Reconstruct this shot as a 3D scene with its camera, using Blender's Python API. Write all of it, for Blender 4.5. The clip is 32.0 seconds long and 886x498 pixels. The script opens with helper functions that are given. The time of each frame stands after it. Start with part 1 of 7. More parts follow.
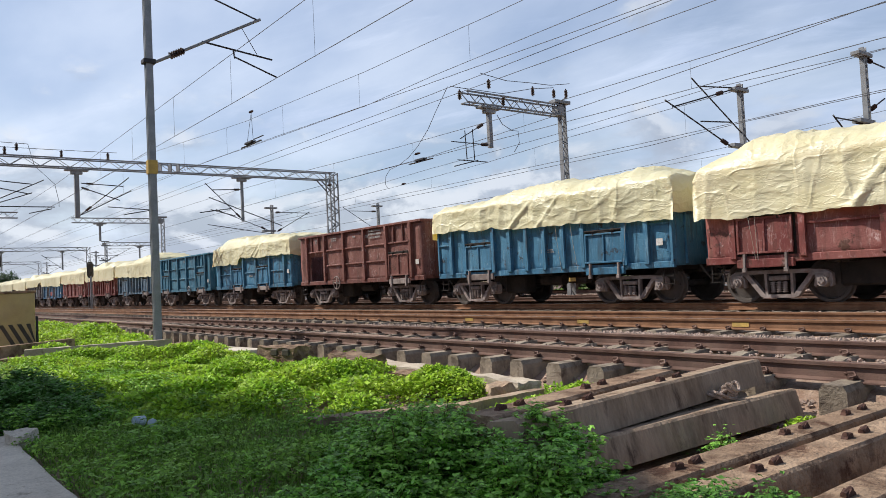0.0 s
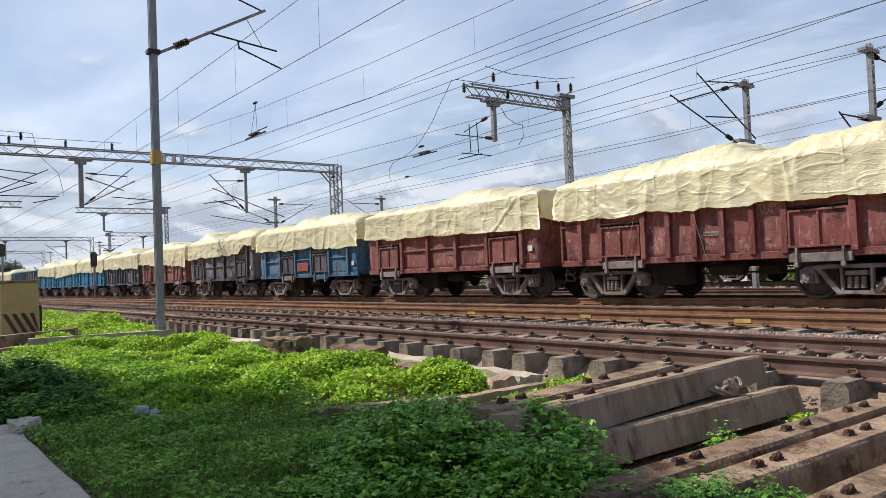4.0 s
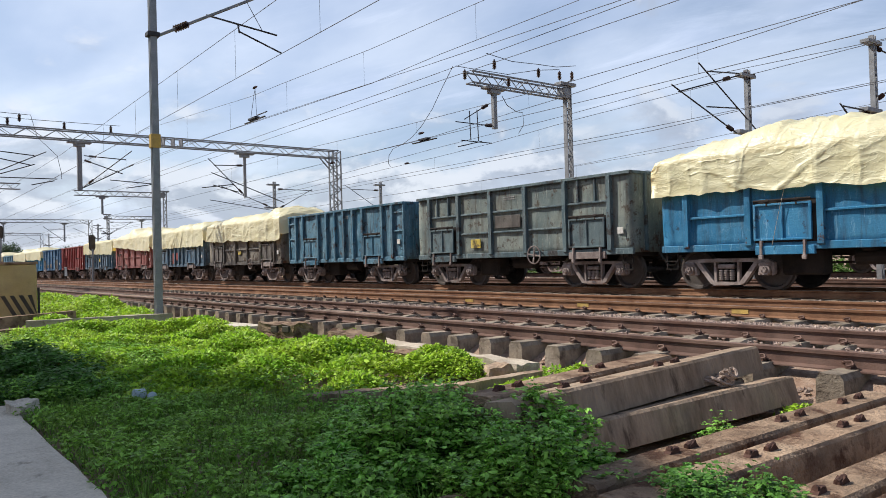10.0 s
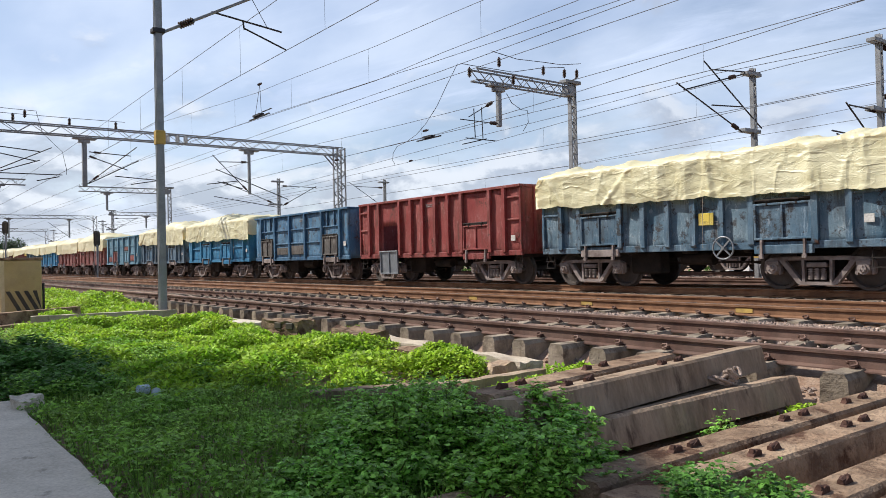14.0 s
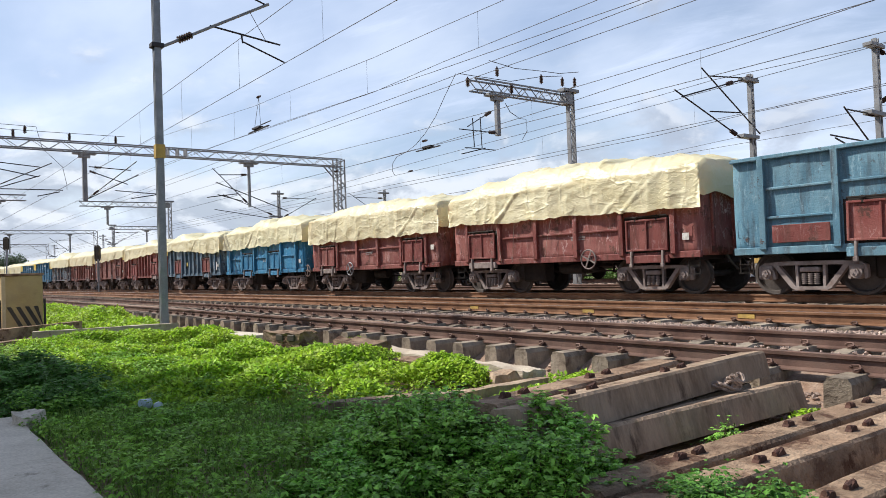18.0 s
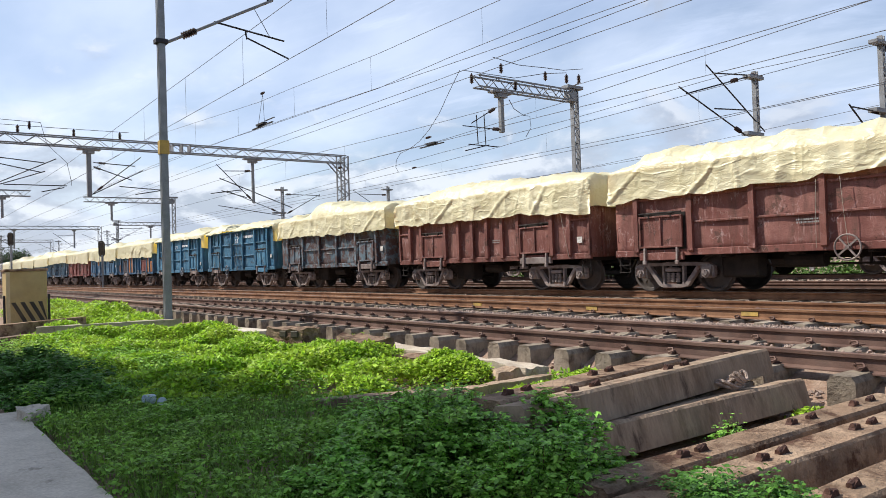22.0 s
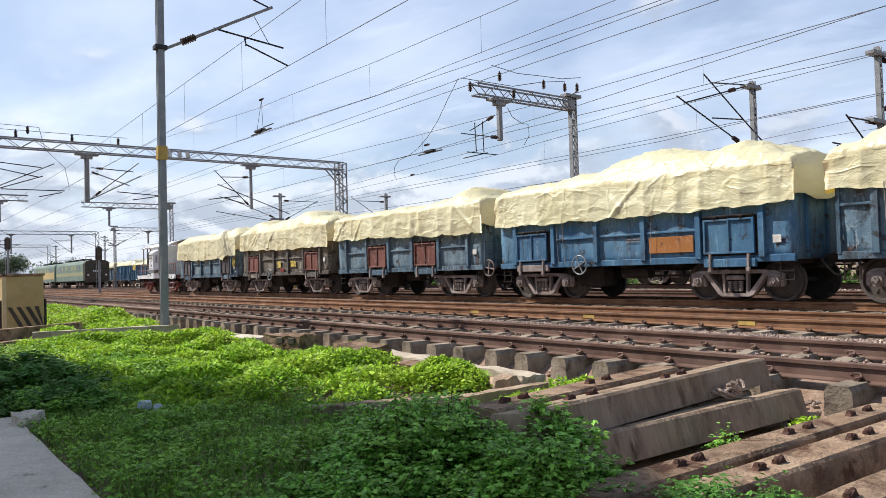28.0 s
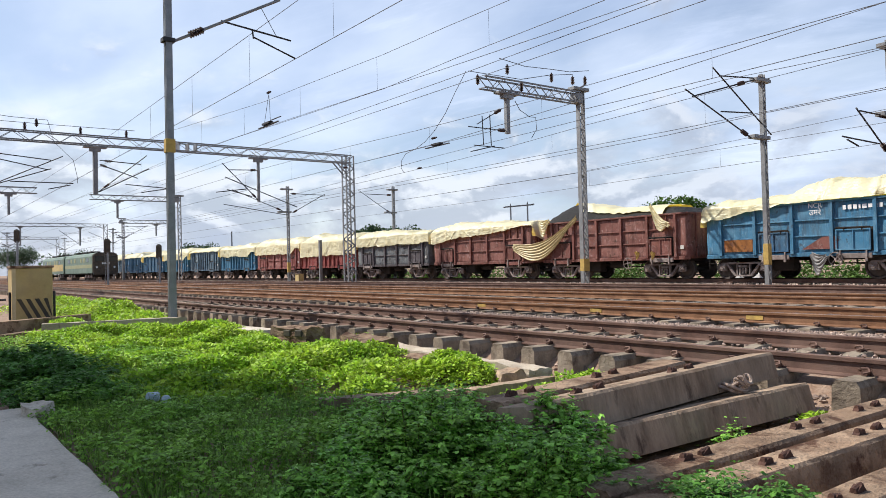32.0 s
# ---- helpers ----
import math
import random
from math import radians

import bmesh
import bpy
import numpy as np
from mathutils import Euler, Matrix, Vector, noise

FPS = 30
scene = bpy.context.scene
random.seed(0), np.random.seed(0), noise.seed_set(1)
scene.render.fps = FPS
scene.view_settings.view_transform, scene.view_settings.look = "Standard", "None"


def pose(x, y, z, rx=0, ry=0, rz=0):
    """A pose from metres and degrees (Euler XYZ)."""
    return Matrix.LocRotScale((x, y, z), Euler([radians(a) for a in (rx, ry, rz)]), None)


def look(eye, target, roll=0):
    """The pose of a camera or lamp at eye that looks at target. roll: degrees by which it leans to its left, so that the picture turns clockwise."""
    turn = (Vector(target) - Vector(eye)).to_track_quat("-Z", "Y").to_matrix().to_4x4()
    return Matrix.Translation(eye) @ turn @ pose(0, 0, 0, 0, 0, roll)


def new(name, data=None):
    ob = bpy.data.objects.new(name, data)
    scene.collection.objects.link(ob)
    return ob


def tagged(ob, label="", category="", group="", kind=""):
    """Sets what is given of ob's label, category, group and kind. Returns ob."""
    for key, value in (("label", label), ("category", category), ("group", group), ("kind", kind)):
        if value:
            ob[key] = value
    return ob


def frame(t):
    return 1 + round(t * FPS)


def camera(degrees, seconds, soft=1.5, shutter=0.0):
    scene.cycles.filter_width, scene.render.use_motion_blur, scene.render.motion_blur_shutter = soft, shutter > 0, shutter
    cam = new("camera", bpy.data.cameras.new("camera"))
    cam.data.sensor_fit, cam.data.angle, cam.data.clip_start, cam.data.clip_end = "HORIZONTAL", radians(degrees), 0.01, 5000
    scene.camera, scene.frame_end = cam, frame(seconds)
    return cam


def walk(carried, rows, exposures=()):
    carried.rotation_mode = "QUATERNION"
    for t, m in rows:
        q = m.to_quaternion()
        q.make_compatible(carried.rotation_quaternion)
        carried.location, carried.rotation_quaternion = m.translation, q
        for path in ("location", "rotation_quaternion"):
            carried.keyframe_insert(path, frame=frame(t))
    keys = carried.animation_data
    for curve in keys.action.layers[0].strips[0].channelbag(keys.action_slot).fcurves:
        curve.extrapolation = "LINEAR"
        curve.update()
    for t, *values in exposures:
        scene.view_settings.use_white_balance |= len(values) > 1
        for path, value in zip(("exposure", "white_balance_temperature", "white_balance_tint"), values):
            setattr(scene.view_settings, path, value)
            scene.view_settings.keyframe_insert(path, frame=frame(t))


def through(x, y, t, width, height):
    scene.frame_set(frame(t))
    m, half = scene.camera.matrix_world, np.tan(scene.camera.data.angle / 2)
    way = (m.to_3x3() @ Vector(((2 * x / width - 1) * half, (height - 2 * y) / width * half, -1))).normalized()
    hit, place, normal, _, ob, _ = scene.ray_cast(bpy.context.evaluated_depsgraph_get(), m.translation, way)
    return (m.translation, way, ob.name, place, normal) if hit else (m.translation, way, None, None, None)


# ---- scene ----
cam = camera(61.6, 32.0, soft=0.8)
EYE = Vector((0.0, 0.0, 0.905))


def aim(yaw, pitch):
    """A point ahead of the eye: yaw in degrees from +y towards -x, pitch upwards."""
    a, b = radians(yaw), radians(pitch)
    return EYE + 10 * Vector((-math.sin(a) * math.cos(b), math.cos(a) * math.cos(b), math.sin(b)))


# seconds, yaw, pitch, roll of the hand-held camera, which turns but stays in its place
walk(cam, [(t, look(EYE, aim(yaw, pitch), roll)) for t, yaw, pitch, roll in (
    (0, 52.05, 2.32, -2.84), (0.5, 52.01, 2.26, -2.80), (1, 52.02, 2.65, -2.89), (1.5, 52.07, 2.79, -2.92), (2, 52.08, 2.75, -2.92),
    (2.5, 52.24, 2.51, -2.72), (3, 52.35, 2.22, -2.34), (3.5, 52.41, 2.05, -2.33), (5.5, 51.88, 1.12, -2.00), (6, 51.93, 1.11, -2.01),
    (6.5, 51.96, 1.38, -2.00), (7, 51.98, 1.51, -1.99), (7.5, 52.00, 1.31, -2.00), (8, 51.96, 1.22, -1.90), (8.5, 52.00, 1.45, -1.94),
    (9, 52.08, 1.47, -1.88), (9.5, 52.18, 1.26, -1.79), (10, 52.23, 0.82, -1.59), (10.5, 52.30, 0.67, -1.56), (11, 52.29, 0.84, -1.64),
    (11.5, 52.47, 0.73, -1.55), (12, 52.64, 0.48, -1.52), (12.5, 52.74, 0.46, -1.46), (13, 52.70, 0.76, -1.50), (13.5, 52.74, 0.92, -1.57),
    (14, 52.53, 0.64, -1.32), (14.5, 52.30, 0.20, -1.36), (16.5, 52.45, 1.17, -2.21), (17, 52.46, 1.42, -2.23), (17.5, 52.52, 1.48, -2.21),
    (18, 52.56, 1.39, -2.12), (18.5, 52.60, 1.36, -2.07), (19, 52.62, 1.29, -2.03), (19.5, 52.63, 1.06, -1.97), (20, 52.67, 1.11, -2.00),
    (20.5, 52.74, 1.47, -2.01), (21, 52.82, 1.46, -1.92), (21.5, 52.86, 1.33, -1.90), (22, 52.83, 1.15, -1.94), (22.5, 52.84, 1.07, -1.90),
    (23, 52.80, 1.21, -1.86), (23.5, 52.83, 1.28, -1.84), (24, 52.88, 1.27, -1.85), (24.5, 52.88, 1.20, -1.86), (25, 52.84, 1.07, -1.89),
    (25.5, 52.82, 1.15, -1.70), (27.5, 52.60, 1.45, -1.58), (28, 52.63, 1.71, -1.60), (28.5, 52.69, 1.54, -1.53), (29, 52.71, 1.18, -1.48),
    (29.5, 52.74, 1.18, -1.57), (30, 52.79, 1.41, -1.72), (30.5, 52.81, 1.38, -1.65), (31, 52.83, 1.25, -1.57), (31.5, 52.98, 1.13, -1.55),
    (32, 53.18, 1.21, -1.42),
)], exposures=((0.0, 0.22), (6.0, 0.24), (13.0, 0.34), (23.0, 0.42), (32.0, 0.42)))

# ---- light ----
SUN_AZ, SUN_EL = radians(213), radians(46)      # azimuth from +x towards +y
TO_SUN = Vector((math.cos(SUN_AZ) * math.cos(SUN_EL), math.sin(SUN_AZ) * math.cos(SUN_EL), math.sin(SUN_EL)))
sun = new("sun", bpy.data.lights.new("sun", "SUN"))
sun.data.energy, sun.data.angle, sun.data.color = 5.0, radians(0.6), (1.0, 0.95, 0.86)
sun.matrix_world = look(TO_SUN * 100, (0, 0, 0))


def sky():
    w = bpy.data.worlds.new("sky")
    scene.world = w
    w.use_nodes = True
    n, l = w.node_tree.nodes, w.node_tree.links
    n.clear()
    out = n.new("ShaderNodeOutputWorld")
    back = n.new("ShaderNodeBackground")
    tex = n.new("ShaderNodeTexSky")
    tex.sky_type, tex.sun_disc = "NISHITA", False
    tex.sun_elevation, tex.sun_rotation = SUN_EL, math.pi / 2 - SUN_AZ
    tex.air_density, tex.dust_density, tex.ozone_density = 1.0, 1.2, 1.5
    co = n.new("ShaderNodeTexCoord")
    sep = n.new("ShaderNodeSeparateXYZ")
    l.new(co.outputs["Generated"], sep.inputs[0])

    def ranged(value, a, b, lo, hi):
        r = n.new("ShaderNodeMapRange")
        r.interpolation_type = "SMOOTHSTEP"
        for key, v in (("From Min", a), ("From Max", b), ("To Min", lo), ("To Max", hi)):
            r.inputs[key].default_value = v
        l.new(value, r.inputs["Value"])
        return r.outputs[0]

    def calc(op, a, b):
        m = n.new("ShaderNodeMath")
        m.operation = op
        for sock, v in zip(m.inputs, (a, b)):
            if isinstance(v, (int, float)):
                sock.default_value = v
            else:
                l.new(v, sock)
        return m.outputs[0]

    def clouds(vec, scale, detail, rough, twist=0.0):
        t = n.new("ShaderNodeTexNoise")
        for key, v in (("Scale", scale), ("Detail", detail), ("Roughness", rough), ("Distortion", twist)):
            t.inputs[key].default_value = v
        l.new(vec, t.inputs["Vector"])
        return t.outputs["Fac"]

    def mixed(fac, a, b):
        m = n.new("ShaderNodeMixRGB")
        for sock, v in zip(m.inputs, (fac, a, b)):
            if isinstance(v, tuple):
                sock.default_value = (*v, 1)
            else:
                l.new(v, sock)
        return m.outputs[0]

    def mapped(vec, scale, rot=0.0, shift=(0, 0, 0)):
        m = n.new("ShaderNodeMapping")
        m.inputs["Scale"].default_value, m.inputs["Rotation"].default_value, m.inputs["Location"].default_value = scale, (0, 0, rot), shift
        l.new(vec, m.inputs[0])
        return m.outputs[0]

    # a thin veil of cloud lies on a flat layer: the direction divided by its height
    com = n.new("ShaderNodeCombineXYZ")
    for i in range(3):
        l.new(calc("ADD", calc("MAXIMUM", sep.outputs["Z"], 0.0), 0.24), com.inputs[i])
    flat = n.new("ShaderNodeVectorMath")
    flat.operation = "DIVIDE"
    l.new(co.outputs["Generated"], flat.inputs[0])
    l.new(com.outputs[0], flat.inputs[1])
    layer = mapped(flat.outputs[0], (0.62, 1.0, 1.0), radians(-46))
    veil = ranged(clouds(layer, 1.15, 8.0, 0.54, 0.5), 0.36, 0.64, 0.0, 0.42)
    wisps = ranged(clouds(mapped(layer, (1.0, 2.6, 1.0), 0.35), 2.6, 9.0, 0.62, 0.6), 0.50, 0.74, 0.0, 0.26)
    base = ranged(sep.outputs["Z"], 0.0, 0.32, 0.40, 0.20)
    thin = ranged(sep.outputs["Z"], 0.42, 0.85, 1.0, 0.65)
    east = ranged(sep.outputs["X"], -0.1, 0.75, 1.0, 0.5)
    share = calc("MULTIPLY", east, calc("MULTIPLY", calc("MINIMUM", calc("ADD", calc("ADD", veil, wisps), base), 1.0), thin))
    grey = mixed(ranged(clouds(layer, 2.1, 6.0, 0.5), 0.32, 0.68, 0.0, 1.0), (4.5, 5.5, 7.6), (7.3, 8.1, 9.7))
    high = mixed(share, tex.outputs[0], grey)
    # heaped clouds stand low over the horizon, grey below and white at their upper edges
    side = mapped(co.outputs["Generated"], (1.0, 1.0, 1.9))
    above = mapped(co.outputs["Generated"], (1.0, 1.0, 1.9), 0.0, (0, 0, 0.035))
    heap = clouds(side, 7.5, 9.0, 0.56, 0.25)
    body = ranged(calc("ADD", heap, ranged(sep.outputs["Z"], 0.0, 0.30, 0.13, -0.15)), 0.43, 0.62, 0.0, 0.80)
    lit = ranged(calc("SUBTRACT", heap, clouds(above, 7.5, 9.0, 0.56, 0.25)), -0.03, 0.09, 0.0, 1.0)
    # towards the north-east the heaps close into a grey bank
    bank = ranged(sep.outputs["X"], -0.80, -0.40, 0.0, 0.8)
    low = mixed(bank, mixed(lit, (3.9, 4.4, 5.3), (6.8, 7.2, 7.9)), mixed(lit, (3.5, 4.0, 5.0), (5.0, 5.5, 6.4)))
    l.new(mixed(body, high, low), back.inputs["Color"])
    back.inputs["Strength"].default_value = 0.10
    l.new(back.outputs[0], out.inputs[0])


sky()

# ---- materials ----
def mat(name, col, rough=0.7, metal=0.0, col2=None, scale=6.0, fine=60.0, bump=0.2, spread=(0.35, 0.65), rust=None, rust_at=0.62, rust_scale=3.0, dust=None,
        vary=0.0, through_light=0.0, stretch=(1, 1, 1), island=False, generated=False):
    """A surface of two colours mixed by a coarse and a fine noise, with relief and, where given, rust in patches and dust."""
    m = bpy.data.materials.new(name)
    m.use_nodes = True
    n, l = m.node_tree.nodes, m.node_tree.links
    b = n["Principled BSDF"]
    co = n.new("ShaderNodeTexCoord")
    info = n.new("ShaderNodeObjectInfo")
    shift = n.new("ShaderNodeVectorMath")
    shift.operation = "MULTIPLY_ADD"
    rnd = n.new("ShaderNodeCombineXYZ")
    for i in range(3):
        l.new(info.outputs["Random"], rnd.inputs[i])
    l.new(rnd.outputs[0], shift.inputs[0])
    shift.inputs[1].default_value = (37, 19, 11)
    l.new(co.outputs["Object"], shift.inputs[2])
    mp = n.new("ShaderNodeMapping")
    mp.inputs["Scale"].default_value = stretch
    l.new(shift.outputs[0], mp.inputs[0])
    big = n.new("ShaderNodeTexNoise")
    big.inputs["Scale"].default_value, big.inputs["Detail"].default_value, big.inputs["Roughness"].default_value = scale, 6, 0.6
    l.new(mp.outputs[0], big.inputs["Vector"])
    small = n.new("ShaderNodeTexNoise")
    small.inputs["Scale"].default_value, small.inputs["Detail"].default_value = fine, 4
    l.new(mp.outputs[0], small.inputs["Vector"])
    ramp = n.new("ShaderNodeValToRGB")
    e = ramp.color_ramp.elements
    c2 = col2 or tuple(0.62 * c for c in col)
    e[0].position, e[0].color = spread[0], (*col, 1)
    e[1].position, e[1].color = spread[1], (*c2, 1)
    l.new(big.outputs["Fac"], ramp.inputs[0])
    last = ramp.outputs[0]
    grain = n.new("ShaderNodeMixRGB")
    grain.blend_type = "OVERLAY"
    grain.inputs[0].default_value = 0.35
    l.new(last, grain.inputs[1])
    l.new(small.outputs["Fac"], grain.inputs[2])
    last = grain.outputs[0]
    if rust:
        rn = n.new("ShaderNodeTexNoise")
        rn.inputs["Scale"].default_value, rn.inputs["Detail"].default_value, rn.inputs["Roughness"].default_value = rust_scale, 9, 0.68
        l.new(mp.outputs[0], rn.inputs["Vector"])
        rr = n.new("ShaderNodeValToRGB")
        rr.color_ramp.elements[0].position, rr.color_ramp.elements[1].position = rust_at - 0.03, rust_at + 0.05
        l.new(rn.outputs["Fac"], rr.inputs[0])
        rm = n.new("ShaderNodeMixRGB")
        l.new(rr.outputs[0], rm.inputs[0])
        l.new(last, rm.inputs[1])
        rm.inputs[2].default_value = (*rust, 1)
        last = rm.outputs[0]
    if dust:
        dn = n.new("ShaderNodeTexNoise")
        dn.inputs["Scale"].default_value, dn.inputs["Detail"].default_value = scale * 0.4, 8
        l.new(mp.outputs[0], dn.inputs["Vector"])
        dr = n.new("ShaderNodeMapRange")
        dr.inputs["From Min"].default_value, dr.inputs["From Max"].default_value = 0.4, 0.75
        dr.inputs["To Max"].default_value = 0.6
        l.new(dn.outputs["Fac"], dr.inputs["Value"])
        dm = n.new("ShaderNodeMixRGB")
        l.new(dr.outputs[0], dm.inputs[0])
        l.new(last, dm.inputs[1])
        dm.inputs[2].default_value = (*dust, 1)
        last = dm.outputs[0]
    if vary:
        hsv = n.new("ShaderNodeHueSaturation")
        mr = n.new("ShaderNodeMapRange")
        mr.inputs["To Min"].default_value, mr.inputs["To Max"].default_value = 1 - vary, 1 + vary
        if island:
            geo = n.new("ShaderNodeNewGeometry")
            l.new(geo.outputs["Random Per Island"], mr.inputs["Value"])
        else:
            l.new(info.outputs["Random"], mr.inputs["Value"])
        l.new(mr.outputs[0], hsv.inputs["Value"])
        l.new(last, hsv.inputs["Color"])
        last = hsv.outputs[0]
    l.new(last, b.inputs["Base Color"])
    b.inputs["Roughness"].default_value, b.inputs["Metallic"].default_value = rough, metal
    b.inputs["Specular IOR Level"].default_value = 0.18 if rough >= 0.65 else 0.3
    if bump:
        bp = n.new("ShaderNodeBump")
        bp.inputs["Strength"].default_value, bp.inputs["Distance"].default_value = bump, 0.02
        add = n.new("ShaderNodeMath")
        add.operation = "ADD"
        l.new(big.outputs["Fac"], add.inputs[0])
        l.new(small.outputs["Fac"], add.inputs[1])
        l.new(add.outputs[0], bp.inputs["Height"])
        l.new(bp.outputs[0], b.inputs["Normal"])
    if through_light:
        tr = n.new("ShaderNodeBsdfTranslucent")
        l.new(last, tr.inputs["Color"])
        ms = n.new("ShaderNodeMixShader")
        ms.inputs[0].default_value = through_light
        l.new(b.outputs[0], ms.inputs[1])
        l.new(tr.outputs[0], ms.inputs[2])
        l.new(ms.outputs[0], n["Material Output"].inputs["Surface"])
    return m


RUST = (0.095, 0.045, 0.03)


def chain(m):
    """Short helpers to add nodes to a material's tree."""
    n, l = m.node_tree.nodes, m.node_tree.links

    def noise_of(vec, scale, detail=6.0, rough=0.6, kind="FBM"):
        t = n.new("ShaderNodeTexNoise")
        t.noise_type = kind
        t.inputs["Scale"].default_value, t.inputs["Detail"].default_value, t.inputs["Roughness"].default_value = scale, detail, rough
        l.new(vec, t.inputs["Vector"])
        return t.outputs["Fac"]

    def ramp_of(val, a, b, to=1.0):
        t = n.new("ShaderNodeMapRange")
        t.inputs["From Min"].default_value, t.inputs["From Max"].default_value, t.inputs["To Max"].default_value = a, b, to
        l.new(val, t.inputs["Value"])
        return t.outputs[0]

    def blend(fac, a, b, kind="MIX"):
        t = n.new("ShaderNodeMixRGB")
        t.blend_type = kind
        for sock, v in zip(t.inputs, (fac, a, b)):
            if isinstance(v, (int, float)):
                sock.default_value = v
            elif isinstance(v, tuple):
                sock.default_value = (*v, 1)
            else:
                l.new(v, sock)
        return t.outputs[0]

    def calc(op, a, b):
        t = n.new("ShaderNodeMath")
        t.operation = op
        for sock, v in zip(t.inputs, (a, b)):
            if isinstance(v, (int, float)):
                sock.default_value = v
            else:
                l.new(v, sock)
        return t.outputs[0]
    return n, l, noise_of, ramp_of, blend, calc


def wagon_paint(name, col, pale, under, wear=0.5, rough=0.55, vary=0.10, chalk=0.28):
    """Old paint on sheet steel: faded fields, runs of dirt down the side, flakes off to the dark undercoat, scuffs, rust creeping up from the sill, creased plates."""
    m = bpy.data.materials.new(name)
    m.use_nodes = True
    n, l, noise_of, ramp_of, blend, calc = chain(m)
    b = n["Principled BSDF"]
    co = n.new("ShaderNodeTexCoord")
    info = n.new("ShaderNodeObjectInfo")
    rnd = n.new("ShaderNodeCombineXYZ")
    for i in range(3):
        l.new(info.outputs["Random"], rnd.inputs[i])
    shift = n.new("ShaderNodeVectorMath")
    shift.operation, shift.inputs[1].default_value = "MULTIPLY_ADD", (37, 19, 11)
    l.new(rnd.outputs[0], shift.inputs[0])
    l.new(co.outputs["Object"], shift.inputs[2])
    v = shift.outputs[0]
    tall = n.new("ShaderNodeMapping")
    tall.inputs["Scale"].default_value = (5.5, 5.5, 0.75)
    l.new(v, tall.inputs[0])
    field_ = noise_of(v, 0.9, 5, 0.6)
    runs = noise_of(tall.outputs[0], 1.0, 5, 0.62)
    flake = noise_of(v, 2.4, 12, 0.74)
    grain_ = noise_of(v, 38, 4, 0.6)
    scuff = noise_of(tall.outputs[0], 1.7, 9, 0.75)
    c = blend(ramp_of(field_, 0.38, 0.64), col, pale)
    c = blend(ramp_of(runs, 0.50, 0.72, 0.8), c, under)
    c = blend(ramp_of(scuff, 0.575, 0.64, 0.6), c, tuple(min(0.7, 0.10 + 1.25 * x) for x in pale))
    c = blend(ramp_of(flake, 0.66 - 0.13 * wear, 0.70 - 0.12 * wear, 0.9), c, under)
    sep = n.new("ShaderNodeSeparateXYZ")
    l.new(co.outputs["Object"], sep.inputs[0])
    near_sill = ramp_of(sep.outputs["Z"], 1.75, 1.0, 0.15)
    real_z = calc("GREATER_THAN", sep.outputs["Z"], 0.9)
    edge = calc("ADD", flake, calc("MULTIPLY", near_sill, real_z))
    c = blend(ramp_of(edge, 0.70, 0.76, 0.85), c, RUST)
    # pale scratches and rubbed spots where loads and chalk have scraped the plates
    slant = n.new("ShaderNodeMapping")
    slant.inputs["Scale"].default_value, slant.inputs["Rotation"].default_value = (1.6, 1.6, 0.8), (0, radians(28), 0)
    l.new(v, slant.inputs[0])
    wavy = noise_of(slant.outputs[0], 1.5, 4, 0.6)
    thin = ramp_of(calc("ABSOLUTE", calc("SUBTRACT", wavy, 0.5), 0.0), 0.016, 0.006)
    where = ramp_of(noise_of(v, 1.9, 4, 0.6), 0.47, 0.60)
    spots = ramp_of(noise_of(slant.outputs[0], 3.4, 7, 0.7), 0.60, 0.66)
    rubbed = calc("MULTIPLY", calc("MINIMUM", calc("ADD", calc("MULTIPLY", thin, 0.4), calc("MULTIPLY", spots, where)), 1.0), calc("MULTIPLY", calc("ADD", where, 0.15), chalk))
    c = blend(rubbed, c, tuple(0.28 + 0.9 * x for x in pale))
    c = blend(0.30, c, grain_, "OVERLAY")
    hsv = n.new("ShaderNodeHueSaturation")
    l.new(ramp_of(info.outputs["Random"], 0, 1, 1 + vary), hsv.inputs["Value"])
    hsv.inputs["Value"].links[0].from_node.inputs["To Min"].default_value = 1 - vary
    l.new(c, hsv.inputs["Color"])
    l.new(hsv.outputs[0], b.inputs["Base Color"])
    b.inputs["Specular IOR Level"].default_value = 0.22
    l.new(ramp_of(flake, 0.3, 0.8, 0.9), b.inputs["Roughness"])
    b.inputs["Roughness"].links[0].from_node.inputs["To Min"].default_value = rough - 0.1
    dent = n.new("ShaderNodeMapping")
    dent.inputs["Scale"].default_value = (1.7, 1.7, 0.8)
    l.new(v, dent.inputs[0])
    crease = noise_of(dent.outputs[0], 1.25, 3, 0.5, "RIDGED_MULTIFRACTAL")
    h = calc("ADD", calc("MULTIPLY", crease, 0.9), calc("MULTIPLY", grain_, 0.12))
    h = calc("ADD", h, calc("MULTIPLY", flake, 0.35))
    bp = n.new("ShaderNodeBump")
    bp.inputs["Strength"].default_value, bp.inputs["Distance"].default_value = 0.9, 0.075
    l.new(h, bp.inputs["Height"])
    l.new(bp.outputs[0], b.inputs["Normal"])
    return m


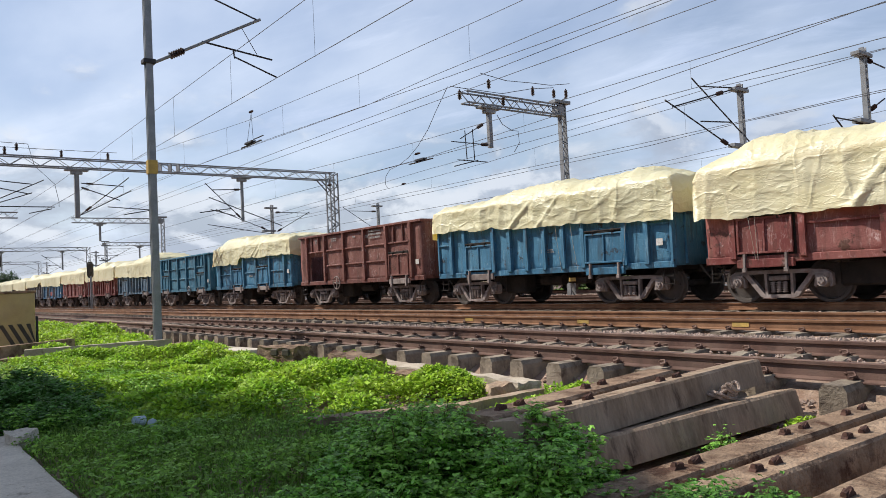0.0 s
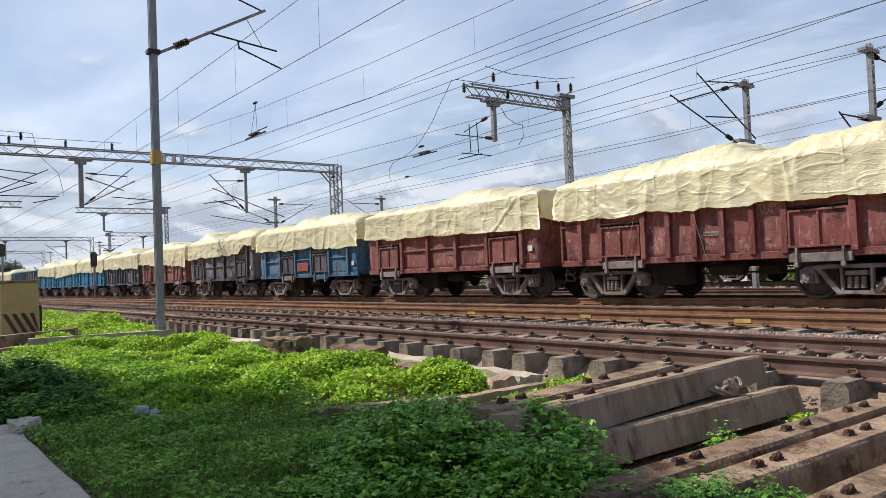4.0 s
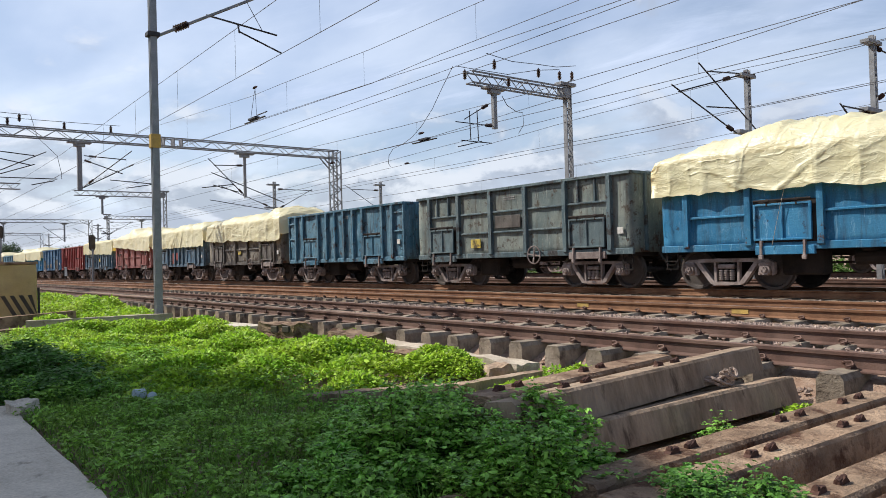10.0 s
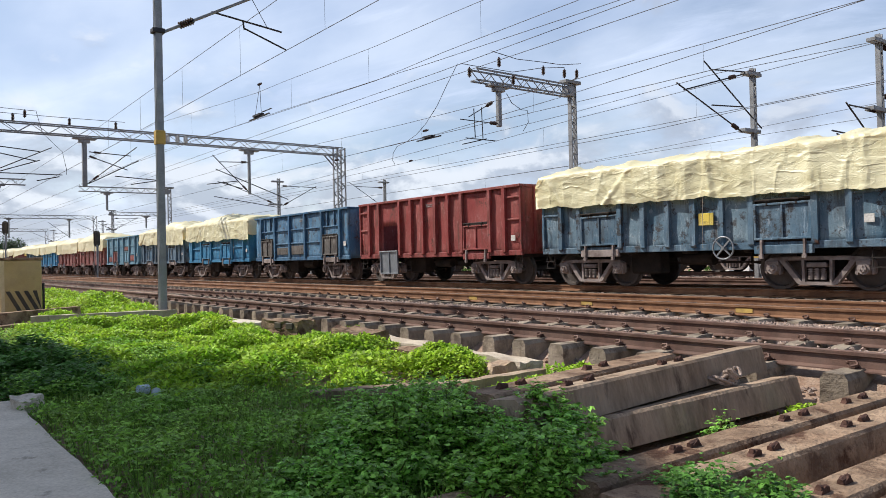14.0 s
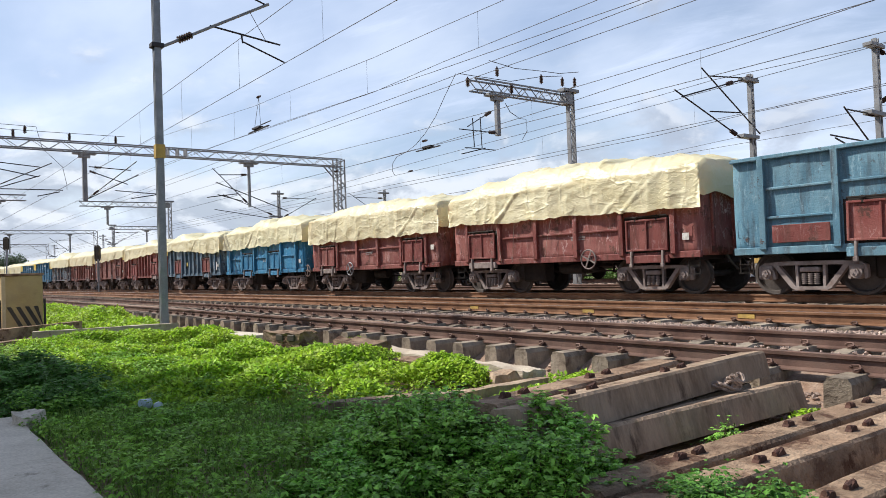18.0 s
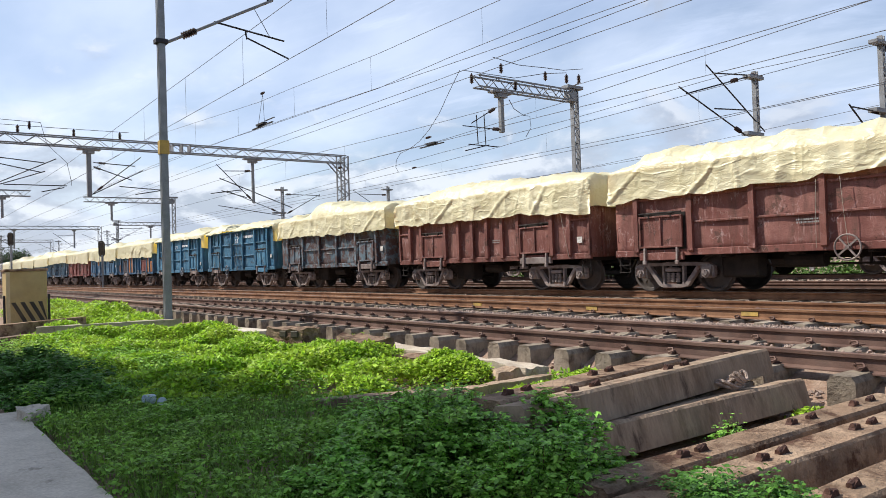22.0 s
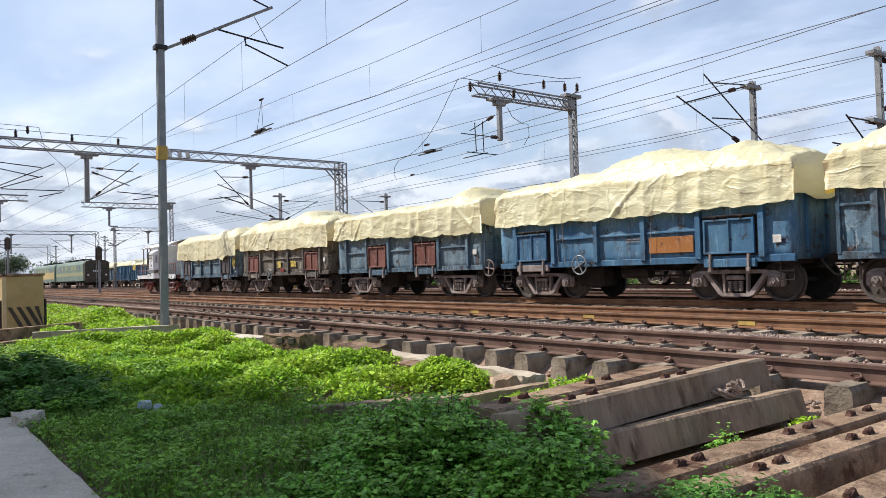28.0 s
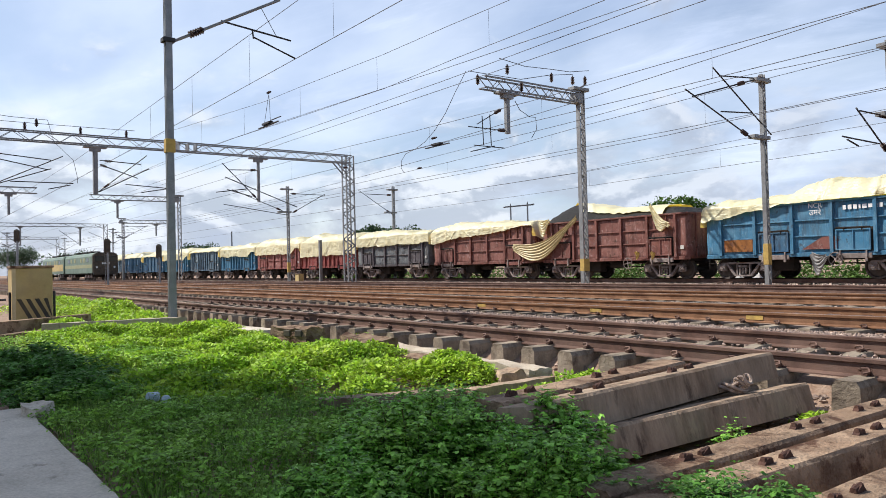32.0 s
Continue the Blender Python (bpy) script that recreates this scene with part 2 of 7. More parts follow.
DARK_UNDER, RED_UNDER = (0.035, 0.033, 0.034), (0.07, 0.036, 0.028)
PAINT = {
    "blue": wagon_paint("blue wagon paint", (0.036, 0.138, 0.24), (0.062, 0.175, 0.27), DARK_UNDER, 0.6),
    "bright": wagon_paint("bright blue wagon paint", (0.022, 0.155, 0.30), (0.05, 0.195, 0.325), (0.03, 0.055, 0.085), 0.45),
    "sky": wagon_paint("faded light blue wagon paint", (0.04, 0.155, 0.27), (0.085, 0.20, 0.30), (0.05, 0.07, 0.09), 0.6),
    "pale": wagon_paint("pale faded blue wagon paint", (0.085, 0.195, 0.27), (0.15, 0.27, 0.335), (0.07, 0.085, 0.10), 0.6, chalk=0.4),
    "teal": wagon_paint("teal wagon paint", (0.03, 0.125, 0.20), (0.055, 0.16, 0.225), DARK_UNDER, 0.6),
    "sea": wagon_paint("faded sea-blue wagon paint", (0.045, 0.135, 0.205), (0.105, 0.20, 0.26), (0.04, 0.036, 0.038), 0.85),
    "ash": wagon_paint("faded grey-green wagon paint", (0.06, 0.095, 0.11), (0.12, 0.16, 0.17), (0.04, 0.034, 0.033), 0.8),
    "navy": wagon_paint("dark blue wagon paint", (0.03, 0.10, 0.20), (0.065, 0.15, 0.24), DARK_UNDER, 0.6),
    "slate": wagon_paint("weathered blue-grey wagon paint", (0.05, 0.105, 0.16), (0.12, 0.175, 0.225), DARK_UNDER, 0.9),
    "peeled": wagon_paint("dark peeling wagon paint", (0.06, 0.10, 0.13), (0.15, 0.20, 0.235), (0.075, 0.038, 0.032), 1.5),
    "grey": wagon_paint("weathered grey wagon paint", (0.08, 0.073, 0.068), (0.14, 0.125, 0.11), (0.04, 0.032, 0.028), 0.8),
    "dark": wagon_paint("dark sooty wagon paint", (0.058, 0.050, 0.058), (0.11, 0.096, 0.105), (0.028, 0.024, 0.026), 0.7, 0.65),
    "dusk": wagon_paint("dark violet-grey wagon paint", (0.065, 0.068, 0.09), (0.13, 0.135, 0.16), (0.03, 0.028, 0.032), 0.7, 0.6),
    "maroon": wagon_paint("maroon wagon paint", (0.165, 0.043, 0.039), (0.225, 0.082, 0.070), RED_UNDER, 0.75, chalk=0.55),
    "brown": wagon_paint("brown oxide wagon paint", (0.14, 0.050, 0.041), (0.20, 0.082, 0.066), RED_UNDER, 0.7, chalk=0.5),
    "red": wagon_paint("red oxide wagon paint", (0.215, 0.038, 0.036), (0.25, 0.072, 0.064), RED_UNDER, 0.55),
    "orange": wagon_paint("fresh orange rust patch", (0.27, 0.10, 0.028), (0.32, 0.14, 0.045), (0.12, 0.05, 0.03), 0.9, 0.75),
    "yellow": wagon_paint("faded yellow marking paint", (0.55, 0.40, 0.05), (0.58, 0.48, 0.16), (0.10, 0.08, 0.05), 1.1, 0.7),
    "white": mat("white paint", (0.78, 0.79, 0.80), 0.5, 0, (0.62, 0.64, 0.66), 1.0, 40, 0.06, dust=(0.62, 0.62, 0.62)),
}

# some wagons carry paler, more worn paint on the plates than on the ribs
PANEL = {
    "maroon": wagon_paint("scraped maroon plate paint", (0.185, 0.052, 0.047), (0.27, 0.115, 0.10), (0.09, 0.046, 0.038), 0.75, chalk=1.0),
    "brown": wagon_paint("scraped brown plate paint", (0.155, 0.058, 0.048), (0.23, 0.105, 0.088), (0.085, 0.045, 0.036), 0.7, chalk=0.8),
    "grey": wagon_paint("worn grey-brown plate paint", (0.105, 0.09, 0.075), (0.20, 0.18, 0.15), (0.055, 0.04, 0.032), 0.9),
    "dark": wagon_paint("worn blue-grey plate paint", (0.09, 0.095, 0.105), (0.20, 0.215, 0.225), (0.045, 0.036, 0.036), 0.8, 0.65),
    "ash": wagon_paint("worn green-grey plate paint", (0.115, 0.15, 0.15), (0.21, 0.235, 0.21), (0.07, 0.052, 0.04), 0.8),
    "slate": wagon_paint("worn blue-grey panel paint", (0.065, 0.125, 0.18), (0.17, 0.235, 0.28), (0.045, 0.04, 0.042), 0.9, chalk=0.9),
    "navy": wagon_paint("worn dark blue plate paint", (0.04, 0.12, 0.22), (0.10, 0.19, 0.28), (0.05, 0.04, 0.038), 0.8),
}


def tarp_material(name, col, shade, through, inside):
    """Plastic sheet, creased all over by sharp folds at three sizes."""
    m = bpy.data.materials.new(name)
    m.use_nodes = True
    n, l, noise_of, ramp_of, blend, calc = chain(m)
    b = n["Principled BSDF"]
    co = n.new("ShaderNodeTexCoord")
    info = n.new("ShaderNodeObjectInfo")
    rnd = n.new("ShaderNodeCombineXYZ")
    for i in range(3):
        l.new(info.outputs["Random"], rnd.inputs[i])
    shift = n.new("ShaderNodeVectorMath")
    shift.operation, shift.inputs[1].default_value = "MULTIPLY_ADD", (37, 19, 11)
    l.new(rnd.outputs[0], shift.inputs[0])
    l.new(co.outputs["Object"], shift.inputs[2])
    v = shift.outputs[0]
    flat = n.new("ShaderNodeMapping")
    flat.inputs["Scale"].default_value, flat.inputs["Rotation"].default_value = (0.7, 1, 1.6), (0, radians(12), 0)
    l.new(v, flat.inputs[0])
    # crumpled facets, each tilted its own way, their borders bent by a noise
    bend = n.new("ShaderNodeTexNoise")
    bend.inputs["Scale"].default_value, bend.inputs["Detail"].default_value = 1.6, 3
    l.new(flat.outputs[0], bend.inputs["Vector"])
    bent = n.new("ShaderNodeVectorMath")
    bent.operation, bent.inputs[1].default_value = "MULTIPLY_ADD", (0.7, 0.7, 0.7)
    l.new(bend.outputs["Color"], bent.inputs[0])
    l.new(flat.outputs[0], bent.inputs[2])

    def facet(scale):
        vo = n.new("ShaderNodeTexVoronoi")
        vo.inputs["Scale"].default_value = scale
        l.new(bent.outputs[0], vo.inputs["Vector"])
        off, way, dot = (n.new("ShaderNodeVectorMath") for _ in range(3))
        off.operation, way.operation, dot.operation = "SUBTRACT", "SUBTRACT", "DOT_PRODUCT"
        l.new(bent.outputs[0], off.inputs[0])
        l.new(vo.outputs["Position"], off.inputs[1])
        l.new(vo.outputs["Color"], way.inputs[0])
        way.inputs[1].default_value = (0.5, 0.5, 0.5)
        l.new(off.outputs[0], dot.inputs[0])
        l.new(way.outputs[0], dot.inputs[1])
        return dot.outputs["Value"]

    # thin creases where a noise crosses its middle
    def creases(vec, scale, width):
        return ramp_of(calc("ABSOLUTE", calc("SUBTRACT", noise_of(vec, scale, 2, 0.5), 0.5), 0.0), width, 0.0)

    tall = n.new("ShaderNodeMapping")
    tall.inputs["Scale"].default_value, tall.inputs["Rotation"].default_value = (1.5, 1, 0.45), (0, radians(-15), 0)
    l.new(v, tall.inputs[0])
    lines = calc("ADD", calc("MULTIPLY", creases(flat.outputs[0], 1.1, 0.05), 0.24), calc("MULTIPLY", creases(tall.outputs[0], 0.8, 0.05), 0.22))
    lines = calc("ADD", lines, calc("MULTIPLY", creases(bent.outputs[0], 4.5, 0.08), 0.08))
    crumple = calc("ADD", calc("MULTIPLY", facet(0.8), 2.1), calc("MULTIPLY", facet(2.4), 0.4))
    f = noise_of(flat.outputs[0], 5.5, 4, 0.55, "RIDGED_MULTIFRACTAL")
    dirt = noise_of(v, 1.1, 8, 0.65)
    c = blend(ramp_of(dirt, 0.42, 0.72), col, shade)
    l.new(c, b.inputs["Base Color"])
    b.inputs["Roughness"].default_value = 0.42
    bp = n.new("ShaderNodeBump")
    bp.inputs["Strength"].default_value, bp.inputs["Distance"].default_value = 0.85, 0.055
    l.new(calc("ADD", crumple, calc("ADD", lines, calc("MULTIPLY", f, 0.08))), bp.inputs["Height"])
    l.new(bp.outputs[0], b.inputs["Normal"])
    tr = n.new("ShaderNodeBsdfTranslucent")
    tr.inputs["Color"].default_value = (*inside, 1)
    ms = n.new("ShaderNodeMixShader")
    ms.inputs[0].default_value = through
    l.new(b.outputs[0], ms.inputs[1])
    l.new(tr.outputs[0], ms.inputs[2])
    l.new(ms.outputs[0], n["Material Output"].inputs["Surface"])
    return m


TARP = tarp_material("cream plastic tarpaulin", (0.83, 0.78, 0.53), (0.80, 0.73, 0.44), 0.30, (0.90, 0.60, 0.04))
TARP_OLD = tarp_material("dirty tan tarpaulin", (0.52, 0.42, 0.22), (0.40, 0.31, 0.15), 0.15, (0.45, 0.33, 0.14))
SILVER = mat("silver aluminium paint", (0.78, 0.79, 0.80), 0.36, 0.12, (0.58, 0.59, 0.61), 1.8, 40, 0.25, dust=(0.58, 0.57, 0.56), stretch=(1.8, 1, 0.6))
VANGREY = mat("dull grey rib paint", (0.20, 0.205, 0.21), 0.55, 0.2, (0.13, 0.13, 0.135), 3, 40, 0.1)
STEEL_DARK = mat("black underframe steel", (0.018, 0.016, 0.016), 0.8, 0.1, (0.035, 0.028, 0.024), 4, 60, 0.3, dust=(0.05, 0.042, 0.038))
CAST = mat("dusty cast steel", (0.26, 0.22, 0.205), 0.75, 0.05, (0.13, 0.10, 0.092), 5, 60, 0.35, rust=(0.15, 0.08, 0.055), rust_at=0.62, dust=(0.36, 0.31, 0.29), vary=0.15)
CAST_RED = mat("red-brown painted cast steel", (0.22, 0.06, 0.05), 0.65, 0.1, (0.14, 0.04, 0.035), 4, 60, 0.25, dust=(0.20, 0.12, 0.10))
WHEEL = mat("worn wheel steel", (0.095, 0.083, 0.078), 0.7, 0.1, (0.07, 0.058, 0.052), 5, 60, 0.2)
COAL = mat("coal load", (0.03, 0.03, 0.032), 0.8, 0, (0.015, 0.015, 0.016), 14, 40, 1.0)
RAIL = mat("rusty rail steel", (0.135, 0.078, 0.062), 0.7, 0.15, (0.075, 0.045, 0.038), 5, 70, 0.25, dust=(0.23, 0.155, 0.125))
INSERT = mat("dark rusted casting", (0.10, 0.05, 0.037), 0.8, 0.1, (0.06, 0.033, 0.027), 9, 70, 0.4)
RAIL_ORANGE = mat("orange rusty rail steel", (0.23, 0.12, 0.068), 0.68, 0.15, (0.12, 0.058, 0.034), 4, 70, 0.25, dust=(0.34, 0.20, 0.12))
RAIL_TOP = mat("polished rail head", (0.55, 0.52, 0.48), 0.28, 0.9, (0.42, 0.38, 0.34), 3, 60, 0.05)
CONCRETE = mat("weathered sleeper concrete", (0.36, 0.26, 0.182), 0.9, 0, (0.185, 0.128, 0.088), 7, 40, 0.7, rust=(0.08, 0.05, 0.035), rust_at=0.6, rust_scale=4.5, dust=(0.40, 0.32, 0.24), vary=0.12, stretch=(1, 1, 0.35))
CONCRETE_RUST = mat("rust-stained sleeper concrete", (0.29, 0.195, 0.13), 0.92, 0, (0.13, 0.085, 0.058), 5.0, 40, 0.9, rust=(0.075, 0.038, 0.024), rust_at=0.53, rust_scale=4.5, dust=(0.40, 0.30, 0.21), vary=0.2)
CEMENT = mat("grey cement slab", (0.55, 0.49, 0.405), 0.88, 0, (0.42, 0.37, 0.30), 2.2, 55, 0.4, vary=0.06, rust=(0.27, 0.235, 0.19), rust_at=0.63, rust_scale=5)
CONCRETE_PALE = mat("dusty weathered concrete", (0.27, 0.22, 0.165), 0.9, 0, (0.12, 0.095, 0.075), 6, 40, 0.7, rust=(0.075, 0.055, 0.042), rust_at=0.56, rust_scale=4.5, dust=(0.40, 0.345, 0.275), vary=0.15)
STONE = mat("ballast stone", (0.40, 0.31, 0.26), 0.88, 0, (0.22, 0.16, 0.135), 7, 60, 0.4, vary=0.35, island=True)
EARTH = mat("brown trackside earth and ballast", (0.225, 0.145, 0.104), 0.95, 0, (0.31, 0.225, 0.17), 9, 45, 0.9, rust=(0.11, 0.06, 0.042), rust_at=0.6, rust_scale=1.3)
GALV = mat("galvanised steel", (0.24, 0.255, 0.275), 0.5, 0.4, (0.18, 0.195, 0.21), 4, 50, 0.1)
MAST = mat("weathered mast steel", (0.25, 0.255, 0.265), 0.55, 0.35, (0.17, 0.17, 0.175), 3, 50, 0.12)
IRON = mat("dark fittings iron", (0.045, 0.045, 0.05), 0.55, 0.4, (0.03, 0.03, 0.035), 8, 60, 0.1)
INSUL = mat("brown glazed insulator", (0.06, 0.035, 0.03), 0.25, 0, (0.04, 0.025, 0.02), 8, 60, 0.0)
WIRE = mat("oxidised copper wire", (0.11, 0.11, 0.12), 0.55, 0.3, (0.08, 0.08, 0.09), 8, 60, 0.0)
YELLOW = mat("yellow paint", (0.50, 0.34, 0.10), 0.75, 0, (0.37, 0.25, 0.09), 6, 60, 0.15)
BOXPAINT = mat("faded ochre paint", (0.50, 0.38, 0.17), 0.75, 0, (0.40, 0.30, 0.14), 2.5, 50, 0.12, dust=(0.42, 0.35, 0.22))
BLACK = mat("faded black paint", (0.05, 0.045, 0.04), 0.7, 0, (0.09, 0.075, 0.055), 4, 50, 0.1)
LEAF = mat("sunlit creeper leaf", (0.24, 0.43, 0.03), 0.6, 0, (0.38, 0.52, 0.05), 1.3, 30, 0.0, vary=0.5, through_light=0.35, island=True)
LEAF_DARK = mat("shrub leaf", (0.195, 0.43, 0.065), 0.5, 0, (0.29, 0.49, 0.085), 1.6, 30, 0.0, vary=0.6, through_light=0.35, island=True)
LEAF_DEEP = mat("deep green shrub leaf", (0.065, 0.18, 0.026), 0.55, 0, (0.10, 0.235, 0.036), 1.6, 30, 0.0, vary=0.5, through_light=0.3, island=True)
LEAF_WEED = mat("low weed leaf", (0.16, 0.345, 0.043), 0.6, 0, (0.23, 0.39, 0.056), 0.9, 30, 0.0, vary=0.55, through_light=0.35, island=True)
LEAF_FAR = mat("far tree leaf", (0.09, 0.165, 0.035), 0.7, 0, (0.06, 0.125, 0.028), 0.6, 8, 0.0, vary=0.3, through_light=0.2, island=True)
LEAF_WOOD = mat("dark wood leaf", (0.055, 0.10, 0.045), 0.7, 0, (0.04, 0.075, 0.035), 0.6, 8, 0.0, vary=0.3, through_light=0.2, island=True)
GRASS = mat("grass blade", (0.13, 0.27, 0.04), 0.6, 0, (0.17, 0.25, 0.05), 2, 30, 0.0, vary=0.35, through_light=0.3, island=True)
STEM = mat("plant stem", (0.09, 0.10, 0.035), 0.8, 0, (0.12, 0.08, 0.04), 6, 40, 0.1)


# ---- building helpers ----
def mesh_of(bm, name, smooth=False):
    me = bpy.data.meshes.new(name)
    bm.to_mesh(me)
    bm.free()
    me.materials.append(None)
    if smooth:
        me.shade_smooth()
    return me


def dress(ob, material):
    ob.material_slots[0].link = "OBJECT"
    ob.material_slots[0].material = material
    return ob


def part(name, shape, material, parent, label="", m=None):
    """Links a bmesh or a shared mesh as one object under a thing or a part."""
    me = shape if isinstance(shape, bpy.types.Mesh) else mesh_of(shape, name)
    ob = dress(new(name, me), material)
    ob.parent = parent
    if m is not None:
        ob.matrix_basis = m
    return tagged(ob, label)


def thing(name, m, label, category, group="", kind=""):
    ob = new(name)
    ob.empty_display_size = 0.3
    ob.matrix_basis = m
    return tagged(ob, label, category, group, kind)


def solid(name, shape, material, label, category, m=None, group="", kind=""):
    """A thing of one mesh."""
    me = shape if isinstance(shape, bpy.types.Mesh) else mesh_of(shape, name)
    ob = dress(new(name, me), material)
    if m is not None:
        ob.matrix_basis = m
    return tagged(ob, label, category, group, kind)


def box(bm, c, s, m=None, bevel=0.0):
    """Adds a box of centre c and size s to bm, turned by m."""
    r = bmesh.ops.create_cube(bm, size=1.0)
    vs = r["verts"]
    t = Matrix.Translation(c) @ (m or Matrix.Identity(4)) @ Matrix.Diagonal((*s, 1))
    bmesh.ops.transform(bm, matrix=t, verts=vs)
    if bevel:
        es = list({e for v in vs for e in v.link_edges})
        bmesh.ops.bevel(bm, geom=es, offset=bevel, segments=1, affect="EDGES", clamp_overlap=True)
    return bm


def boxes(items, bevel=0.0):
    bm = bmesh.new()
    for it in items:
        box(bm, it[0], it[1], it[2] if len(it) > 2 else None, bevel)
    return bm


def bar(bm, a, b, w, h=None, up=(0, 0, 1)):
    """A rectangular bar from a to b."""
    a, b = Vector(a), Vector(b)
    d = b - a
    q = d.to_track_quat("X", "Z").to_matrix().to_4x4()
    box(bm, (a + b) / 2, (d.length, w, h or w), q)
    return bm


def rod(bm, a, b, r, seg=8, r2=None):
    """A round bar from a to b."""
    a, b = Vector(a), Vector(b)
    d = b - a
    t = Matrix.Translation((a + b) / 2) @ d.to_track_quat("Z", "Y").to_matrix().to_4x4()
    bmesh.ops.create_cone(bm, cap_ends=True, segments=seg, radius1=r, radius2=r if r2 is None else r2, depth=d.length, matrix=t)
    return bm


def prism(bm, outline, x0, x1):
    """Extrudes an outline of (y, z) along x."""
    a = [bm.verts.new((x0, y, z)) for y, z in outline]
    b = [bm.verts.new((x1, y, z)) for y, z in outline]
    n = len(outline)
    for i in range(n):
        bm.faces.new((a[i], b[i], b[(i + 1) % n], a[(i + 1) % n]))
    bm.faces.new(a[::-1])
    bm.faces.new(b)
    bmesh.ops.recalc_face_normals(bm, faces=bm.faces)
    return bm


def plate(bm, outline, y0, y1):
    """Extrudes an outline of (x, z) along y."""
    a = [bm.verts.new((x, y0, z)) for x, z in outline]
    b = [bm.verts.new((x, y1, z)) for x, z in outline]
    n = len(outline)
    for i in range(n):
        bm.faces.new((a[i], b[i], b[(i + 1) % n], a[(i + 1) % n]))
    bm.faces.new(a[::-1])
    bm.faces.new(b)
    bmesh.ops.recalc_face_normals(bm, faces=bm.faces)
    return bm


def mesh_np(name, verts, faces, smooth=False):
    me = bpy.data.meshes.new(name)
    me.from_pydata(verts, [], faces)
    me.materials.append(None)
    if smooth:
        me.shade_smooth()
    return me


def quads_np(name, v):
    """A mesh of loose four-cornered faces from an array (n, 4, 3)."""
    n = len(v)
    me = bpy.data.meshes.new(name)
    me.vertices.add(n * 4)
    me.vertices.foreach_set("co", np.ascontiguousarray(v, dtype=np.float32).ravel())
    me.loops.add(n * 4)
    me.loops.foreach_set("vertex_index", np.arange(n * 4, dtype=np.int32))
    me.polygons.add(n)
    me.polygons.foreach_set("loop_start", np.arange(0, n * 4, 4, dtype=np.int32))
    me.update(calc_edges=True)
    me.validate()
    me.materials.append(None)
    return me


def wrap(x, seed=0.0, s=1.0):
    return noise.noise(Vector((x * s, seed * 7.13, seed * 1.7)))


def tube(name, pts, r, seg=5):
    """A wire or bent rod through the points, as one mesh."""
    verts, faces = [], []
    pts = [Vector(p) for p in pts]
    for i, p in enumerate(pts):
        d = (pts[min(i + 1, len(pts) - 1)] - pts[max(i - 1, 0)]).normalized()
        q = d.to_track_quat("Z", "Y")
        for k in range(seg):
            a = 2 * math.pi * k / seg
            verts.append(p + q @ Vector((r * math.cos(a), r * math.sin(a), 0)))
    for i in range(len(pts) - 1):
        for k in range(seg):
            a, b = i * seg + k, i * seg + (k + 1) % seg
            faces.append((a, b, b + seg, a + seg))
    faces.append(tuple(range(seg))[::-1])
    faces.append(tuple(range((len(pts) - 1) * seg, len(pts) * seg)))
    return mesh_np(name, verts, faces)


# ---- the ground and the tracks ----
TRACKS = (7.69, 12.34, 17.8, 22.4)
FAR_TRACK = 32.0
TRAIN_Z = -0.03


def ground_z(x, y):
    if y < 5.4:
        base = -0.42
    elif y < 6.35:
        base = -0.42 - 0.05 * min(1, (y - 5.4) / 0.4)
    elif y < 6.8:
        base = -0.47 + (y - 6.35) / 0.45 * 0.21
    elif y < 8.6:
        base = -0.26 + 0.09 * min(1, (y - 6.8) / 0.35, (8.6 - y) / 0.3)
    elif 11.3 < y < 13.4:
        base = -0.26 + 0.065 * min(1, (y - 11.3) / 0.3, (13.4 - y) / 0.3)
    elif y < 24.6:
        base = -0.26
    elif y < 26:
        base = -0.26 - (y - 24.6) / 1.4 * 0.06
    else:
        base = -0.32
    return base


def build_ground():
    xs = list(np.concatenate([[-2500, -900, -400, -220, -150, -100, -70, -50, -40], np.arange(-34, 4.1, 0.5), [8, 16, 40, 120, 500, 2500]]))
    ys = list(np.concatenate([[-2500, -600, -100, -30, -10, -4], np.arange(-1, 27, 0.3), [30, 34, 38, 50, 90, 200, 600, 2500]]))
    verts, faces = [], []
    for y in ys:
        for x in xs:
            near = -35 < x < 5 and -2 < y < 26
            dz = 0.025 * noise.noise(Vector((x * 1.1, y * 1.1, 0))) + 0.03 * noise.noise(Vector((x * 0.3, y * 0.3, 5))) if near else 0
            verts.append((x, y, ground_z(x, y) + dz))
    w = len(xs)
    for j in range(len(ys) - 1):
        for i in range(w - 1):
            faces.append((j * w + i, j * w + i + 1, (j + 1) * w + i + 1, (j + 1) * w + i))
    g = dress(new("ground", mesh_np("ground", verts, faces, True)), EARTH)
    tagged(g, "brown earth and trodden ballast across the rail yard", "ground", kind="structure")


build_ground()

RAIL_FORM = [(-0.075, -0.172), (0.075, -0.172), (0.075, -0.160), (0.012, -0.143), (0.009, -0.05), (0.034, -0.038), (0.036, -0.006), (0.028, 0.0), (-0.028, 0.0),
             (-0.036, -0.006), (-0.034, -0.038), (-0.009, -0.05), (-0.012, -0.143), (-0.075, -0.160)]


